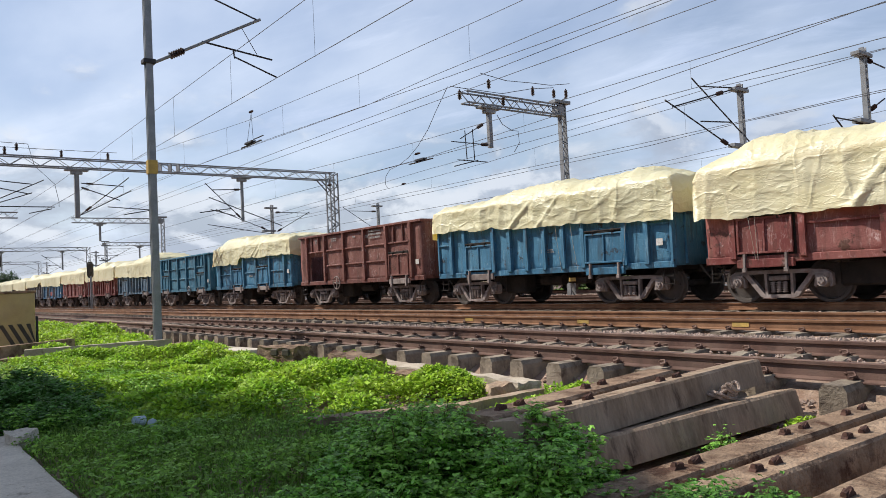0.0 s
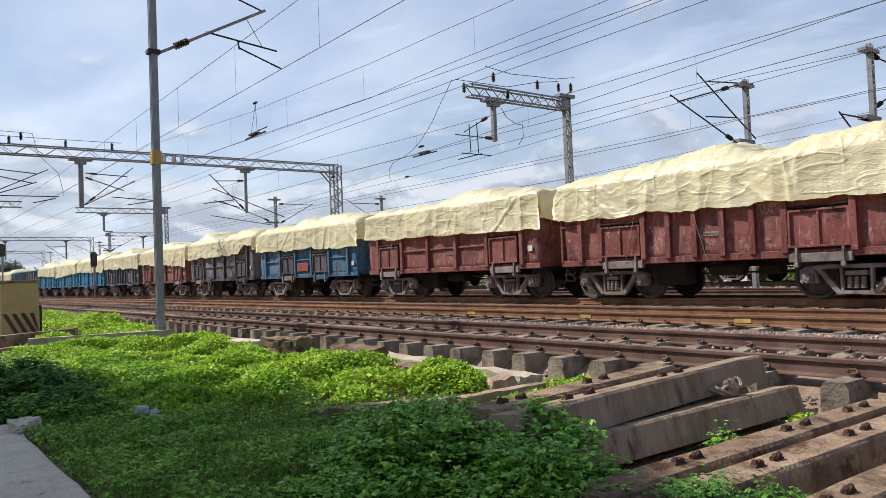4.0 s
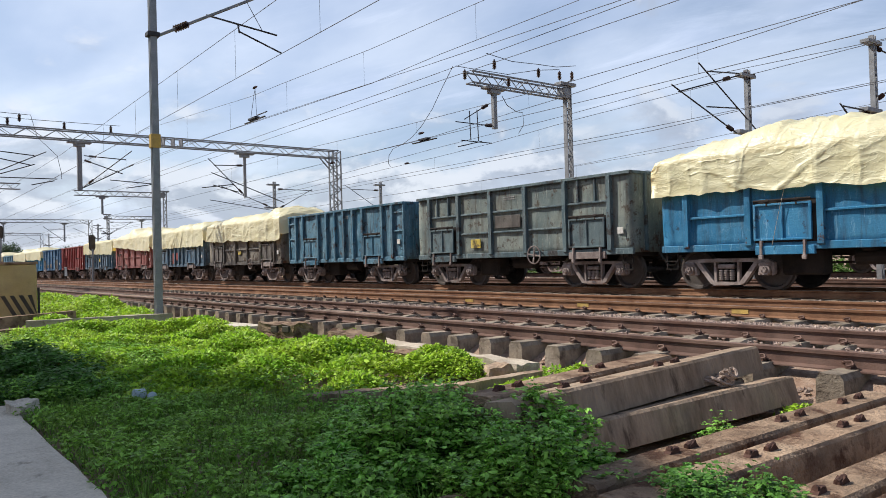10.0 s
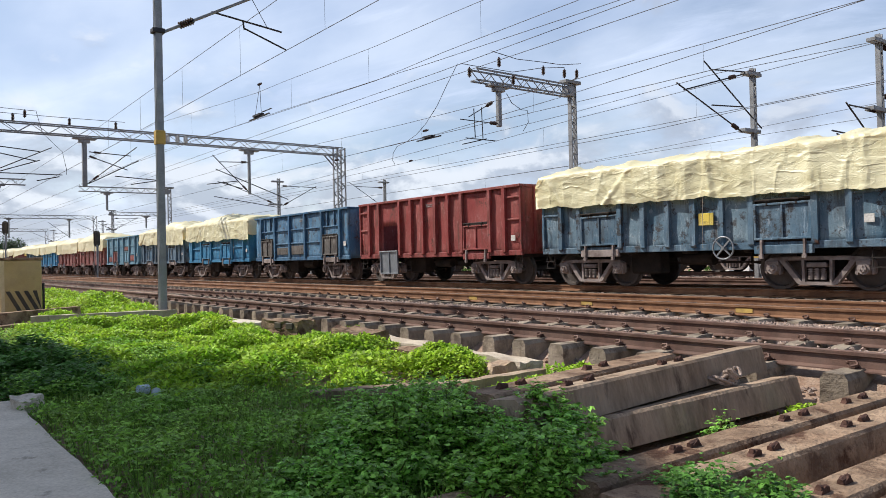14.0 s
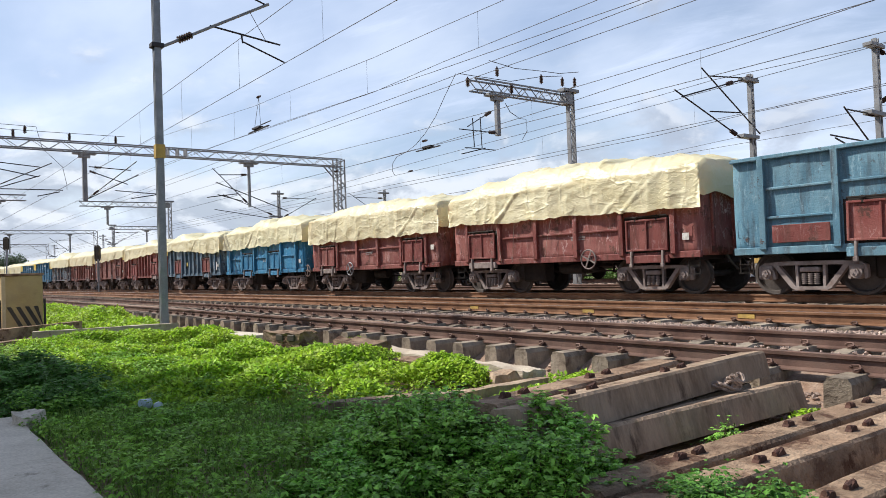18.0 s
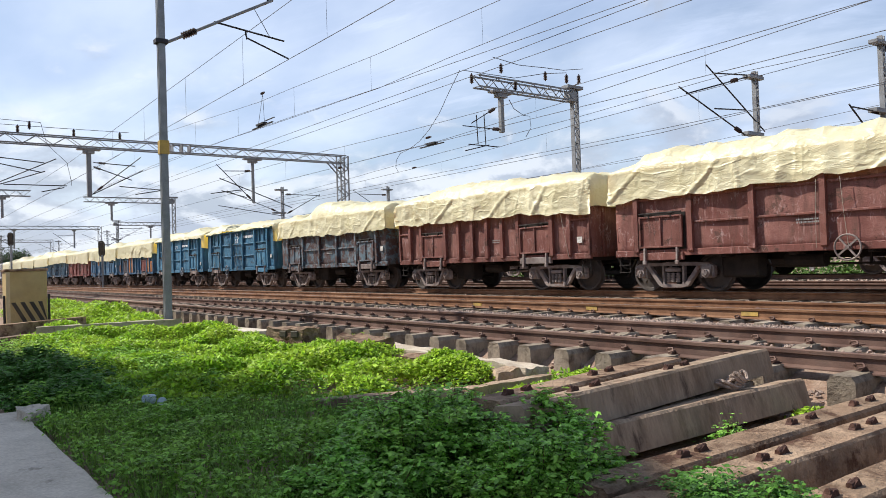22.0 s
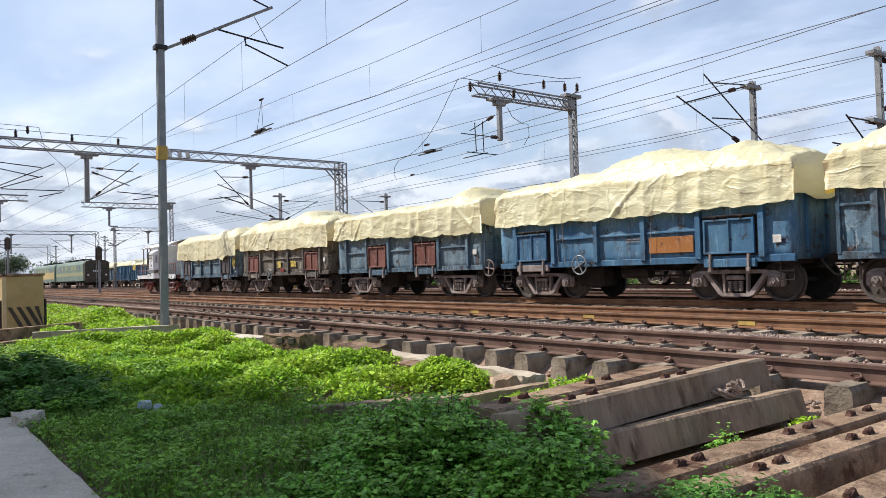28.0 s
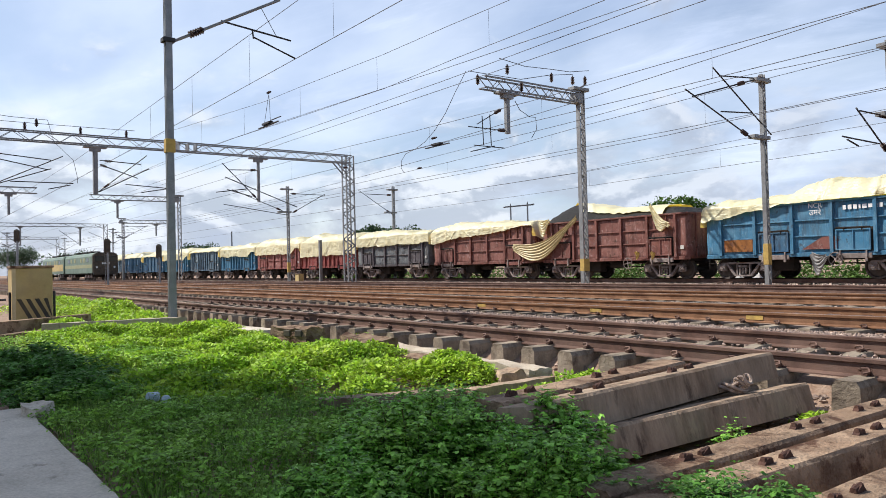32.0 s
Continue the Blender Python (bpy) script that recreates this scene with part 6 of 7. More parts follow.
def build_side_mast(x, y, top, arms, label, band=True):
    m = thing("catenary_mast", Matrix.Translation((0, 0, 0)), label, "mast", "masts beside the siding")
    lattice_post(m, x, y, -0.32, top, 0.17, 0.16, "mast_post", 0.34)
    if band:
        part("number_band", boxes([((x, y, 1.0), (0.215, 0.235, 0.8))], 0.01), YELLOW, m, "worn yellow band")
    part("cap", boxes([((x, y - 0.1, top - 0.25), (0.3, 1.0, 0.12))], 0.01), MAST, m)
    part("bracket_plate", boxes([((x, y - 0.3, 5.42), (0.3, 1.1, 0.14))], 0.01), MAST, m)
    for a, b, ins in arms:
        pole_tube(m, (x, *a), (x, *b), 0.026, IRON, ins)
    return m


build_near_mast()
build_portal()
build_boom(-25.3, 27.7, 6.35, 9.42, 22.8, "tall laced mast with a lattice boom and insulators")
build_boom(-84, 26.2, 9.2, 9.3, 19.7, "distant laced mast with a lattice boom", arms=False)
build_boom(-75, -1.0, -11.8, 8.85, 8.6, "grey laced mast with a lattice boom", arms=False)
build_boom(-120, 28.9, -8.0, 9.1, 33.8, "distant pale mast with a lattice boom", arms=False)
ARMS3 = (((25.9, 5.35), (21.88, 6.7), 0.12), ((27.3, 5.6), (23.55, 7.68), None), ((26.3, 7.6), (22.3, 6.5), 0.25), ((27.3, 7.75), (24.05, 7.44), 0.2), ((26.0, 6.3), (23.98, 6.15), None))
build_side_mast(-15.2, 26.75, 7.85, ARMS3, "laced steel mast with two slanting bracket arms")
build_side_mast(-10.6, 26.5, 7.95, (((24.02, 5.43), (26.25, 4.15), 0.85), ((24.24, 5.37), (26.3, 5.39), 0.8), ((23.06, 4.47), (25.53, 4.44), None), ((23.35, 4.4), (24.07, 4.26), None), ((26.4, 7.6), (28.2, 7.5), 0.3), ((26.6, 5.8), (28.0, 6.4), 0.3)), "laced steel mast with a bracket arm")
build_side_mast(-55, 25.75, 7.5, (((26.0, 6.92), (29.1, 6.9), 0.1), ((26.1, 5.35), (29.1, 7.0), 0.1), ((25.6, 5.4), (21.2, 7.05), 0.15), ((25.6, 5.2), (20.5, 5.9), None)), "laced steel mast with bracket arms")
build_side_mast(-52.8, 34.4, 7.6, (((34.2, 6.9), (31.6, 6.9), 0.1), ((34.2, 5.3), (31.0, 7.2), 0.1)), "distant mast behind the standing wagons", band=False)
for xx, yy in ((-101.5, 24.5), (-118, 27.0), (-150, 26.0), (-132, 14.9)):
    build_side_mast(xx, yy, 7.6, (((yy, 6.9), (yy + 3, 6.9), 0.15), ((yy, 5.3), (yy + 3, 7.0), 0.1), ((yy, 5.4), (yy - 3.4, 7.0), 0.15)), "distant steel mast with bracket arms", band=False)


def build_far_portals():
    for x, y0, y1, posts in ((-130, 10.0, 28.6, (16.4, 24.8)), (-178, 8.0, 29.5, (14.0, 22.0))):
        m = thing("gantry_portal", Matrix.Translation((0, 0, 0)), "distant lattice gantry across the tracks", "gantry")
        lattice_beam(m, x, y0, y1, 8.4, 8.9, 0.5, 1.2)
        lattice_post(m, x, y1, -0.32, 8.9, 0.55, 0.3, step=0.9)
        lattice_post(m, x, y0, -0.32, 8.9, 0.55, 0.3, step=0.9)
        for p in posts:
            d = drop_post(m, x, p, 5.4, 8.3, 0.22)
            pole_tube(d, (x, p, 5.5), (x, p - 3.0, 7.8), 0.035, IRON)
            pole_tube(d, (x, p, 7.4), (x, p - 2.4, 7.4), 0.035, IRON)


build_far_portals()


def build_switch_pole():
    """An isolator on a pair of poles far behind the siding."""
    m = thing("switch_pole", Matrix.Translation((-47.6, 44.0, -0.32)), "distant pair of poles with a cross arm and dark insulators", "pole")
    for dx in (-1.1, 1.05):
        part("pole", rod(bmesh.new(), (dx, 0, 0), (dx, 0, 6.3), 0.07, 8), GALV, m)
        part("post_insulator", shared("wire_ins", lambda: insulator_mesh(5, 0.05, 0.05)), INSUL, m, "dark ribbed insulator", Matrix.Translation((dx, 0, 6.28)))
    part("cross_arm", bar(bmesh.new(), (-1.75, 0, 6.2), (1.75, 0, 6.14), 0.11), IRON, m, "dark cross arm")
    for dx in (-1.85, -0.4, 0.4, 1.75):
        part("line_insulator", shared("wire_ins", lambda: insulator_mesh(5, 0.05, 0.05)), INSUL, m, "", pose(dx, 0, 6.18, 0, 90))


build_switch_pole()


def build_siding_posts():
    """A stout post and a small ochre box before the standing wagons, and a thin pole behind them."""
    m = thing("siding_post", Matrix.Translation((-56.8, 29.5, -0.4)), "stout grey steel post before the standing wagons", "post")
    part("shaft", boxes([((0, 0, 1.8), (0.24, 0.24, 3.6))], 0.02), MAST, m)
    part("cap", boxes([((0, 0, 3.62), (0.30, 0.30, 0.05))], 0.01), GALV, m)
    b = thing("location_box", Matrix.Translation((-60.9, 29.5, -0.38)), "small ochre equipment box beside the siding", "box")
    part("case", boxes([((0, 0, 0.38), (0.72, 0.5, 0.76))], 0.03), BOXPAINT, b)
    part("lid", boxes([((0, 0, 0.79), (0.80, 0.58, 0.05))], 0.01), CONCRETE_RUST, b, "brown lid")
    p = thing("thin_pole", Matrix.Translation((-114.8, 44.0, -0.4)), "thin dark pole far behind the standing wagons", "pole")
    part("shaft", rod(bmesh.new(), (0, 0, 0), (0, 0, 7.3), 0.13, 8, 0.09), IRON, p)
    part("cap", rod(bmesh.new(), (0, 0, 7.3), (0, 0, 7.42), 0.12, 8), GALV, p)


build_siding_posts()

# y, the name, and points (x, z) along each wire
OVERHEAD = (
    (7.70, "messenger_wire", ((-40.9, 6.67), (-24.9, 6.97), (-15.7, 7.14), (-1.7, 7.40))), (7.70, "contact_wire", ((-41, 5.67), (-25.0, 5.76), (-11.5, 5.84), (2.5, 5.92))),
    (12.34, "messenger_wire", ((-42.3, 8.59), (-28.3, 7.71), (-25.5, 7.65), (-19.3, 7.45), (-16.1, 7.43), (-13.5, 7.39), (0, 7.3))),
    (12.34, "contact_wire", ((-47, 6.93), (-31.6, 6.73), (-26.5, 6.58), (-19.3, 6.39), (-15.8, 6.47), (-10.7, 6.48))),
    (12.26, "second_messenger", ((-42, 6.95), (-25.5, 6.56), (-19.3, 6.37), (-16.2, 6.27), (-9.4, 6.11), (4, 5.9))), (12.34, "second_contact", ((-26.5, 6.0), (-16.2, 5.98), (-9.1, 6.05))),
    (12.40, "feeder_wire", ((-26.6, 5.79), (-8.2, 5.77))),
    (17.8, "messenger_wire", ((-46, 6.9), (-33.2, 6.75), (-25.6, 6.55), (-18.2, 6.46), (-12.9, 6.49), (-7.2, 6.50))), (17.8, "second_messenger", ((-30.5, 5.79), (-23.4, 5.80), (-16.8, 6.02), (-12.9, 6.21), (-7.3, 6.49), (4, 7.0))),
    (17.8, "contact_wire", ((-30.5, 5.79), (-23.4, 5.77), (-13.0, 5.73), (-7.1, 5.74))),
    (22.4, "second_messenger", ((-50, 5.9), (-37.8, 6.20), (-29.5, 6.45), (-20.9, 6.59), (-14.0, 6.83), (-9.1, 6.69))), (22.4, "messenger_wire", ((-45, 5.75), (-29.1, 6.0), (-25.0, 6.11), (-20.2, 6.34), (-13.7, 6.52), (-9.0, 6.65), (2, 6.9))),
    (22.4, "contact_wire", ((-29.6, 5.47), (-16.4, 5.48), (-9.0, 5.55))), (22.4, "feeder_wire", ((-29.6, 5.29), (-16.4, 5.34), (-12.6, 5.48), (-9.0, 5.50))),
    (FAR_TRACK, "messenger_wire", ((-42.3, 6.01), (-29.7, 6.01), (-23.4, 6.09), (-12.9, 6.15))), (FAR_TRACK, "second_messenger", ((-42.3, 6.02), (-29.7, 6.03), (-23.4, 6.25), (-14.2, 6.63), (-4, 7.0))), (FAR_TRACK, "contact_wire", ((-34.4, 5.13), (-23.5, 5.23), (-12.9, 5.34))),
)


def wire_z(way, x):
    """The height of a wire at x: straight from point to point, level further off."""
    return float(np.interp(x, *zip(*way)))


def build_wires():
    made = {}
    for y, name, way in OVERHEAD:
        key = round(y)
        if key not in made:
            made[key] = thing("overhead_line", Matrix.Identity(4), "overhead wires strung along the track", "overhead wire", "overhead lines")
        pts = [(x, y, wire_z(way, x)) for x in (-330, -120, *(q[0] for q in way), 60)]
        part(name, tube(name, pts, 0.008 if y < 15 else 0.010, 5), WIRE, made[key])
    # droppers hang between the wires of a pair
    unit = tube("dropper", [(0, 0, 0), (0, 0, 1)], 0.004, 4)
    for y, i, j, xs in ((7.7, 0, 1, np.arange(-37, 8, 4.6)), (12.34, 2, 3, np.arange(-46.7, 8, 5.4)), (17.8, 7, 9, np.arange(-44, 0, 6.5)), (22.4, 11, 12, np.arange(-44, -2, 7.3)), (FAR_TRACK, 14, 16, np.arange(-37, -8, 8.3))):
        for x in xs:
            x = float(x)
            lo, hi = wire_z(OVERHEAD[j][2], x), wire_z(OVERHEAD[i][2], x)
            part("dropper", unit, WIRE, made[round(y)], "", Matrix.Translation((x, y, lo)) @ Matrix.Diagonal((1, 1, hi - lo, 1)))
    # section insulators in the wires
    for y, x, z in ((12.34, -27.9, 8.0), (17.8, -24.2, 6.05), (17.8, -31.5, 5.72), (22.4, -31.8, 6.0)):
        tagged(part("insulator", shared("wire_ins", lambda: insulator_mesh(5, 0.05, 0.05)), INSUL, made[round(y)], "", pose(x, y, z, 0, 90)), "dark wire insulator", kind="stuff")
    sec = part("section_insulator", boxes([((-28.0, 12.34, 6.70), (1.9, 0.08, 0.04)), ((-28.1, 12.34, 6.78), (0.7, 0.2, 0.08)), ((-27.3, 12.34, 6.85), (0.9, 0.05, 0.03))], 0.005), IRON, made[12], "bulky section insulator")
    for dx in (-0.35, 0.25):
        part("suspension_rod", rod(bmesh.new(), (-28.05 + dx, 12.34, 6.8), (-27.9, 12.34, 7.95), 0.009, 5), WIRE, sec)
    part("section_insulator", boxes([((-24.0, 17.8, 5.70), (1.6, 0.08, 0.04)), ((-24.0, 17.8, 5.77), (0.6, 0.2, 0.08))], 0.005), IRON, made[18], "bulky section insulator")


build_wires()


def build_signal(x, y, h, face=0):
    m = thing("signal_post", pose(x, y, -0.3, 0, 0, face), "dark colour-light signal on a thin post", "signal", "signals")
    part("post", rod(bmesh.new(), (0, 0, 0), (0, 0, h), 0.07, 10), GALV, m)
    part("head", boxes([((0, 0, h + 0.55), (0.22, 0.30, 1.1))], 0.06), BLACK, m, "black signal head")
    board = bmesh.new()
    arc = [(0.26 * math.cos(a), h + 0.95 + 0.26 * math.sin(a)) for a in np.linspace(0, math.pi, 9)] + [(0.26 * math.cos(a), h + 0.1 + 0.26 * math.sin(a)) for a in np.linspace(math.pi, 2 * math.pi, 9)]
    prism(board, arc, -0.12, -0.09)
    part("backboard", board, BLACK, m, "rounded black backboard")
    part("ladder", boxes([((-0.25, -0.15, h / 2), (0.03, 0.03, h)), ((-0.25, 0.15, h / 2), (0.03, 0.03, h))] + [((-0.25, 0, z), (0.03, 0.3, 0.02)) for z in np.arange(0.4, h, 0.4)]), GALV, m)


build_signal(-84.0, 10.3, 4.55)
build_signal(-68.0, 15.1, 2.95)
build_signal(-70.5, 20.1, 2.55)


# ---- the near ground: slab, kerbs, stacked sleepers, litter ----
def build_slab():
    bm = bmesh.new()
    prism(bm, [(-6.0, -0.55), (0.955, -0.55), (1.005, -0.36), (0.985, -0.30), (-6.0, -0.30)], -7.75, 6.0)
    bmesh.ops.subdivide_edges(bm, edges=[e for e in bm.edges if e.calc_length() > 2], cuts=60)
    for v in bm.verts:
        if v.co.y > 0.8:
            v.co.y += 0.016 * noise.noise(Vector((v.co.x * 2.2, 0, 0))) + 0.02 * noise.noise(Vector((v.co.x * 9, 0, 3)))
    s = dress(new("cement_slab", mesh_of(bm, "cement_slab")), CEMENT)
    tagged(s, "worn grey cement slab with a crumbled edge", "slab", kind="structure")


build_slab()


def rough_block(sx, sy, sz, amp=0.02, cuts=4, seed=0):
    """A stone or broken concrete lump with chipped faces."""
    bm = bmesh.new()
    box(bm, (0, 0, sz / 2), (sx, sy, sz))
    bmesh.ops.subdivide_edges(bm, edges=bm.edges, cuts=cuts, use_grid_fill=True)
    for v in bm.verts:
        n = noise.noise_vector(v.co * 5 + Vector((seed, seed * 2, 0))) * amp + noise.noise_vector(v.co * 14 + Vector((seed, 0, 3))) * amp * 0.5
        v.co += n
    return mesh_of(bm, "block")


PALE = mat("pale concrete", (0.46, 0.40, 0.32), 0.9, 0, (0.33, 0.27, 0.21), 3, 60, 0.5, rust=(0.20, 0.15, 0.11), rust_at=0.62, rust_scale=4)


def build_kerbs():
    def kerb(a, b, z, w, h, label, m=CEMENT, chip=0.012):
        a, b = Vector((*a, 0)), Vector((*b, 0))
        d = b - a
        ang = math.degrees(math.atan2(d.y, d.x))
        c = (a + b) / 2
        solid("kerb", rough_block(d.length, w, h, chip, 12, d.length), m, label, "kerb", pose(c.x, c.y, z - h, 0, 0, ang), "low concrete kerbs")
    kerb((-16.6, 2.45), (-16.0, 5.1), -0.07, 0.20, 0.40, "low concrete kerb half hidden by creepers", PALE)
    kerb((-18.4, 1.4), (-20.2, 4.0), -0.10, 0.22, 0.36, "low brown concrete kerb beside the relay box", CONCRETE_RUST)
    kerb((-15.6, 1.1), (-16.7, 2.4), -0.20, 0.2, 0.28, "low brown concrete kerb among weeds", CONCRETE_RUST)
    kerb((-5.90, 3.02), (-5.40, 4.24), -0.24, 0.14, 0.26, "low grey concrete kerb end among weeds", CONCRETE)
    kerb((-5.38, 4.26), (-5.40, 5.36), -0.245, 0.14, 0.26, "low grey concrete kerb end among weeds", CONCRETE)
    kerb((-16.2, 5.35), (-13.2, 5.75), -0.24, 0.5, 0.16, "pale broken concrete edging beside the track")
    kerb((-9.7, 6.02), (-5.85, 5.66), -0.25, 0.30, 0.2, "pale concrete slab along the sleeper ends", PALE, 0.04)
    for x, y, sx, sy, sz, rz, label in ((-11.0, 5.3, 0.85, 0.4, 0.28, 15, "broken brown concrete block with two holes"), (-8.9, 5.3, 1.1, 0.45, 0.25, -8, "rough brown boulder in the creepers"), (-7.7, 5.25, 0.8, 0.4, 0.2, 12, "rough brown boulder in the creepers"),
                                        (-6.05, 5.36, 0.34, 0.24, 0.18, -20, "broken pale concrete lump by the track"), (-7.3, 1.02, 0.24, 0.2, 0.2, 20, "broken concrete lump at the slab end"),
                                        (-3.26, 6.12, 0.13, 0.11, 0.13, 10, "small pale stone beside a sleeper")):
        b = solid("boulder", rough_block(sx, sy, sz, 0.05, 5, x), CEMENT if "slab end" in label else CONCRETE if "pale" in label else CONCRETE_RUST, label, "rubble", pose(x, y, -0.44 + (0.12 if sz > 0.24 and x < -8 else 0.02), 0, 0, rz), "rubble")
        if "holes" in label:
            # no hole is cut: black boxes on the face stand for the shade inside
            for dx in (-0.05, 0.22):
                part("hole", boxes([((dx, -0.19, 0.2), (0.16, 0.06, 0.10))], 0.01), BLACK, b, "black box coloured as the shade in a hole")


build_kerbs()


def long_sleeper(length):
    """A concrete sleeper along y with flat top at 0 and slightly chipped edges."""
    bm = bmesh.new()
    n = 14
    rings = []
    for i in range(n + 1):
        y = -length / 2 + length * i / n
        j = lambda s: 0.006 * noise.noise(Vector((y * 7, s, length)))
        rings.append([bm.verts.new(p) for p in ((-0.105 + j(1), y, 0), (0.105 + j(2), y, 0), (0.122 + j(3), y, -0.02), (0.142, y, -0.215), (-0.142, y, -0.215), (-0.122 + j(4), y, -0.02))])
    for a, b in zip(rings, rings[1:]):
        for i in range(6):
            bm.faces.new((a[i], a[(i + 1) % 6], b[(i + 1) % 6], b[i]))
    bm.faces.new(rings[0][::-1])
    bm.faces.new(rings[-1])
    bmesh.ops.recalc_face_normals(bm, faces=bm.faces)
    return mesh_of(bm, "beam")


def shoulder_mesh():
    """A cast insert that stands out of a sleeper."""
    bm = bmesh.new()
    plate(bm, [(-0.045, 0), (0.045, 0), (0.025, 0.022), (0.0, 0.034), (-0.04, 0.014)], -0.02, 0.02)
    rod(bm, (-0.05, 0, 0.012), (0.03, 0, 0.026), 0.016, 7)
    return mesh_of(bm, "insert")


def build_stack():
    """Old sleepers laid side by side; x of the right edge at both ends, y range, height of the top."""
    sh = shoulder_mesh()
    wire_end = mesh_of(rod(bmesh.new(), (0, -0.01, 0), (0, 0.008, 0), 0.009, 6), "wire_end")
    rows = (
        (-3.31, -3.64, 2.95, 6.2, 0.05, 0, (3.57, 3.82, 4.75, 5.0), "used concrete sleeper on top of the stack"),
        (-3.59, -3.92, 3.02, 5.35, 0.045, 1, (3.22, 3.42, 4.2, 4.43), "used concrete sleeper with rusty rail inserts"),
        (-3.33, -3.6, 3.0, 5.9, -0.18, 0, (), "lower concrete sleeper in the stack"),
        (-3.24, -3.22, 3.2, 6.0, -0.15, 0, (), "leaning concrete sleeper beside the stack"),
        (-2.52, -2.48, 2.75, 6.1, -0.20, 1, (3.51, 3.69, 4.66, 4.91, 5.5, 5.76), "rust-stained concrete sleeper lying flat"),
        (-2.20, -2.14, 2.65, 6.05, -0.20, 1, (3.75, 3.95, 4.78, 5.01), "rust-stained concrete sleeper lying flat"),
        (-1.73, -1.68, 2.4, 5.9, -0.24, 1, (3.52, 3.75, 4.8, 5.05), "rust-stained concrete sleeper lying flat"),
        (-1.43, -1.36, 2.5, 6.0, -0.24, 1, (3.7, 3.95, 4.9, 5.15), "rust-stained concrete sleeper lying flat"),
        (-1.06, -0.98, 2.4, 5.9, -0.25, 1, (3.6, 3.85), "rust-stained concrete sleeper lying flat"),
        (-2.86, -2.79, 2.1, 3.1, -0.27, 1, (2.6, 2.85), "short piece of concrete sleeper under the weeds"),
    )
    for i, (xa, xb, ya, yb, z, rusty, ins, label) in enumerate(rows):
        ang = -math.degrees(math.atan2(xb - xa, yb - ya))
        m = pose((xa + xb) / 2, (ya + yb) / 2, z, 0, {0: -8, 3: -11}.get(i, 0), ang)
        t = thing("concrete_sleeper", m, label, "sleeper", "stacked old sleepers")
        length = math.hypot(xb - xa, yb - ya)
        part("beam", long_sleeper(length), CONCRETE_RUST if rusty else CONCRETE, t)
        if not ins:
            for dx in (-0.07, 0.0, 0.07):
                part("wire_end", wire_end, INSERT, t, "rusty cut end of a tension wire", Matrix.Translation((dx, length / 2, -0.11)))
        for k, y in enumerate(ins):
            part("insert", sh, INSERT, t, "rusty cast rail insert", pose(0, y - (ya + yb) / 2, 0, 0, 0, 90 if k % 2 else -90))


build_stack()


def build_relay_box():
    b = thing("relay_box", pose(-21.75, 2.96, -0.32, 0, 0, 90), "faded ochre relay box with black hazard stripes below", "relay box")
    part("case", boxes([((0, 0, 0.70), (0.92, 0.7, 1.40))], 0.02), BOXPAINT, b)
    part("lid", boxes([((0, 0, 1.43), (0.98, 0.76, 0.06))], 0.01), CONCRETE_RUST, b, "brown lid")
    part("side_edge", boxes([((-0.42, -0.355, 0.70), (0.09, 0.02, 1.38))]), mat("pale ochre", (0.62, 0.52, 0.32), 0.75, 0, (0.5, 0.4, 0.24), 3, 50, 0.1), b, "paler edge strip")
    for i in range(4):
        x = -0.36 + i * 0.20
        bm = bmesh.new()
        plate(bm, [(x, 0.62), (x + 0.10, 0.62), (min(x + 0.36, 0.45), 0.12), (min(x + 0.26, 0.44), 0.12)], -0.362, -0.356)
        part("stripe", bm, BLACK, b, "black slanting stripe")
    for s in (-1, 1):
        part("side_post", rod(bmesh.new(), (s * 0.50, -0.3, -0.1), (s * 0.50, -0.3, 0.8), 0.03, 8), IRON, b)
    part("cross_bar", rod(bmesh.new(), (-1.3, -0.42, 0.62), (-0.6, -0.42, 0.62), 0.025, 8), IRON, b)
    part("cross_bar", rod(bmesh.new(), (-1.05, -0.42, -0.1), (-0.8, -0.42, 0.62), 0.025, 8), IRON, b)


build_relay_box()


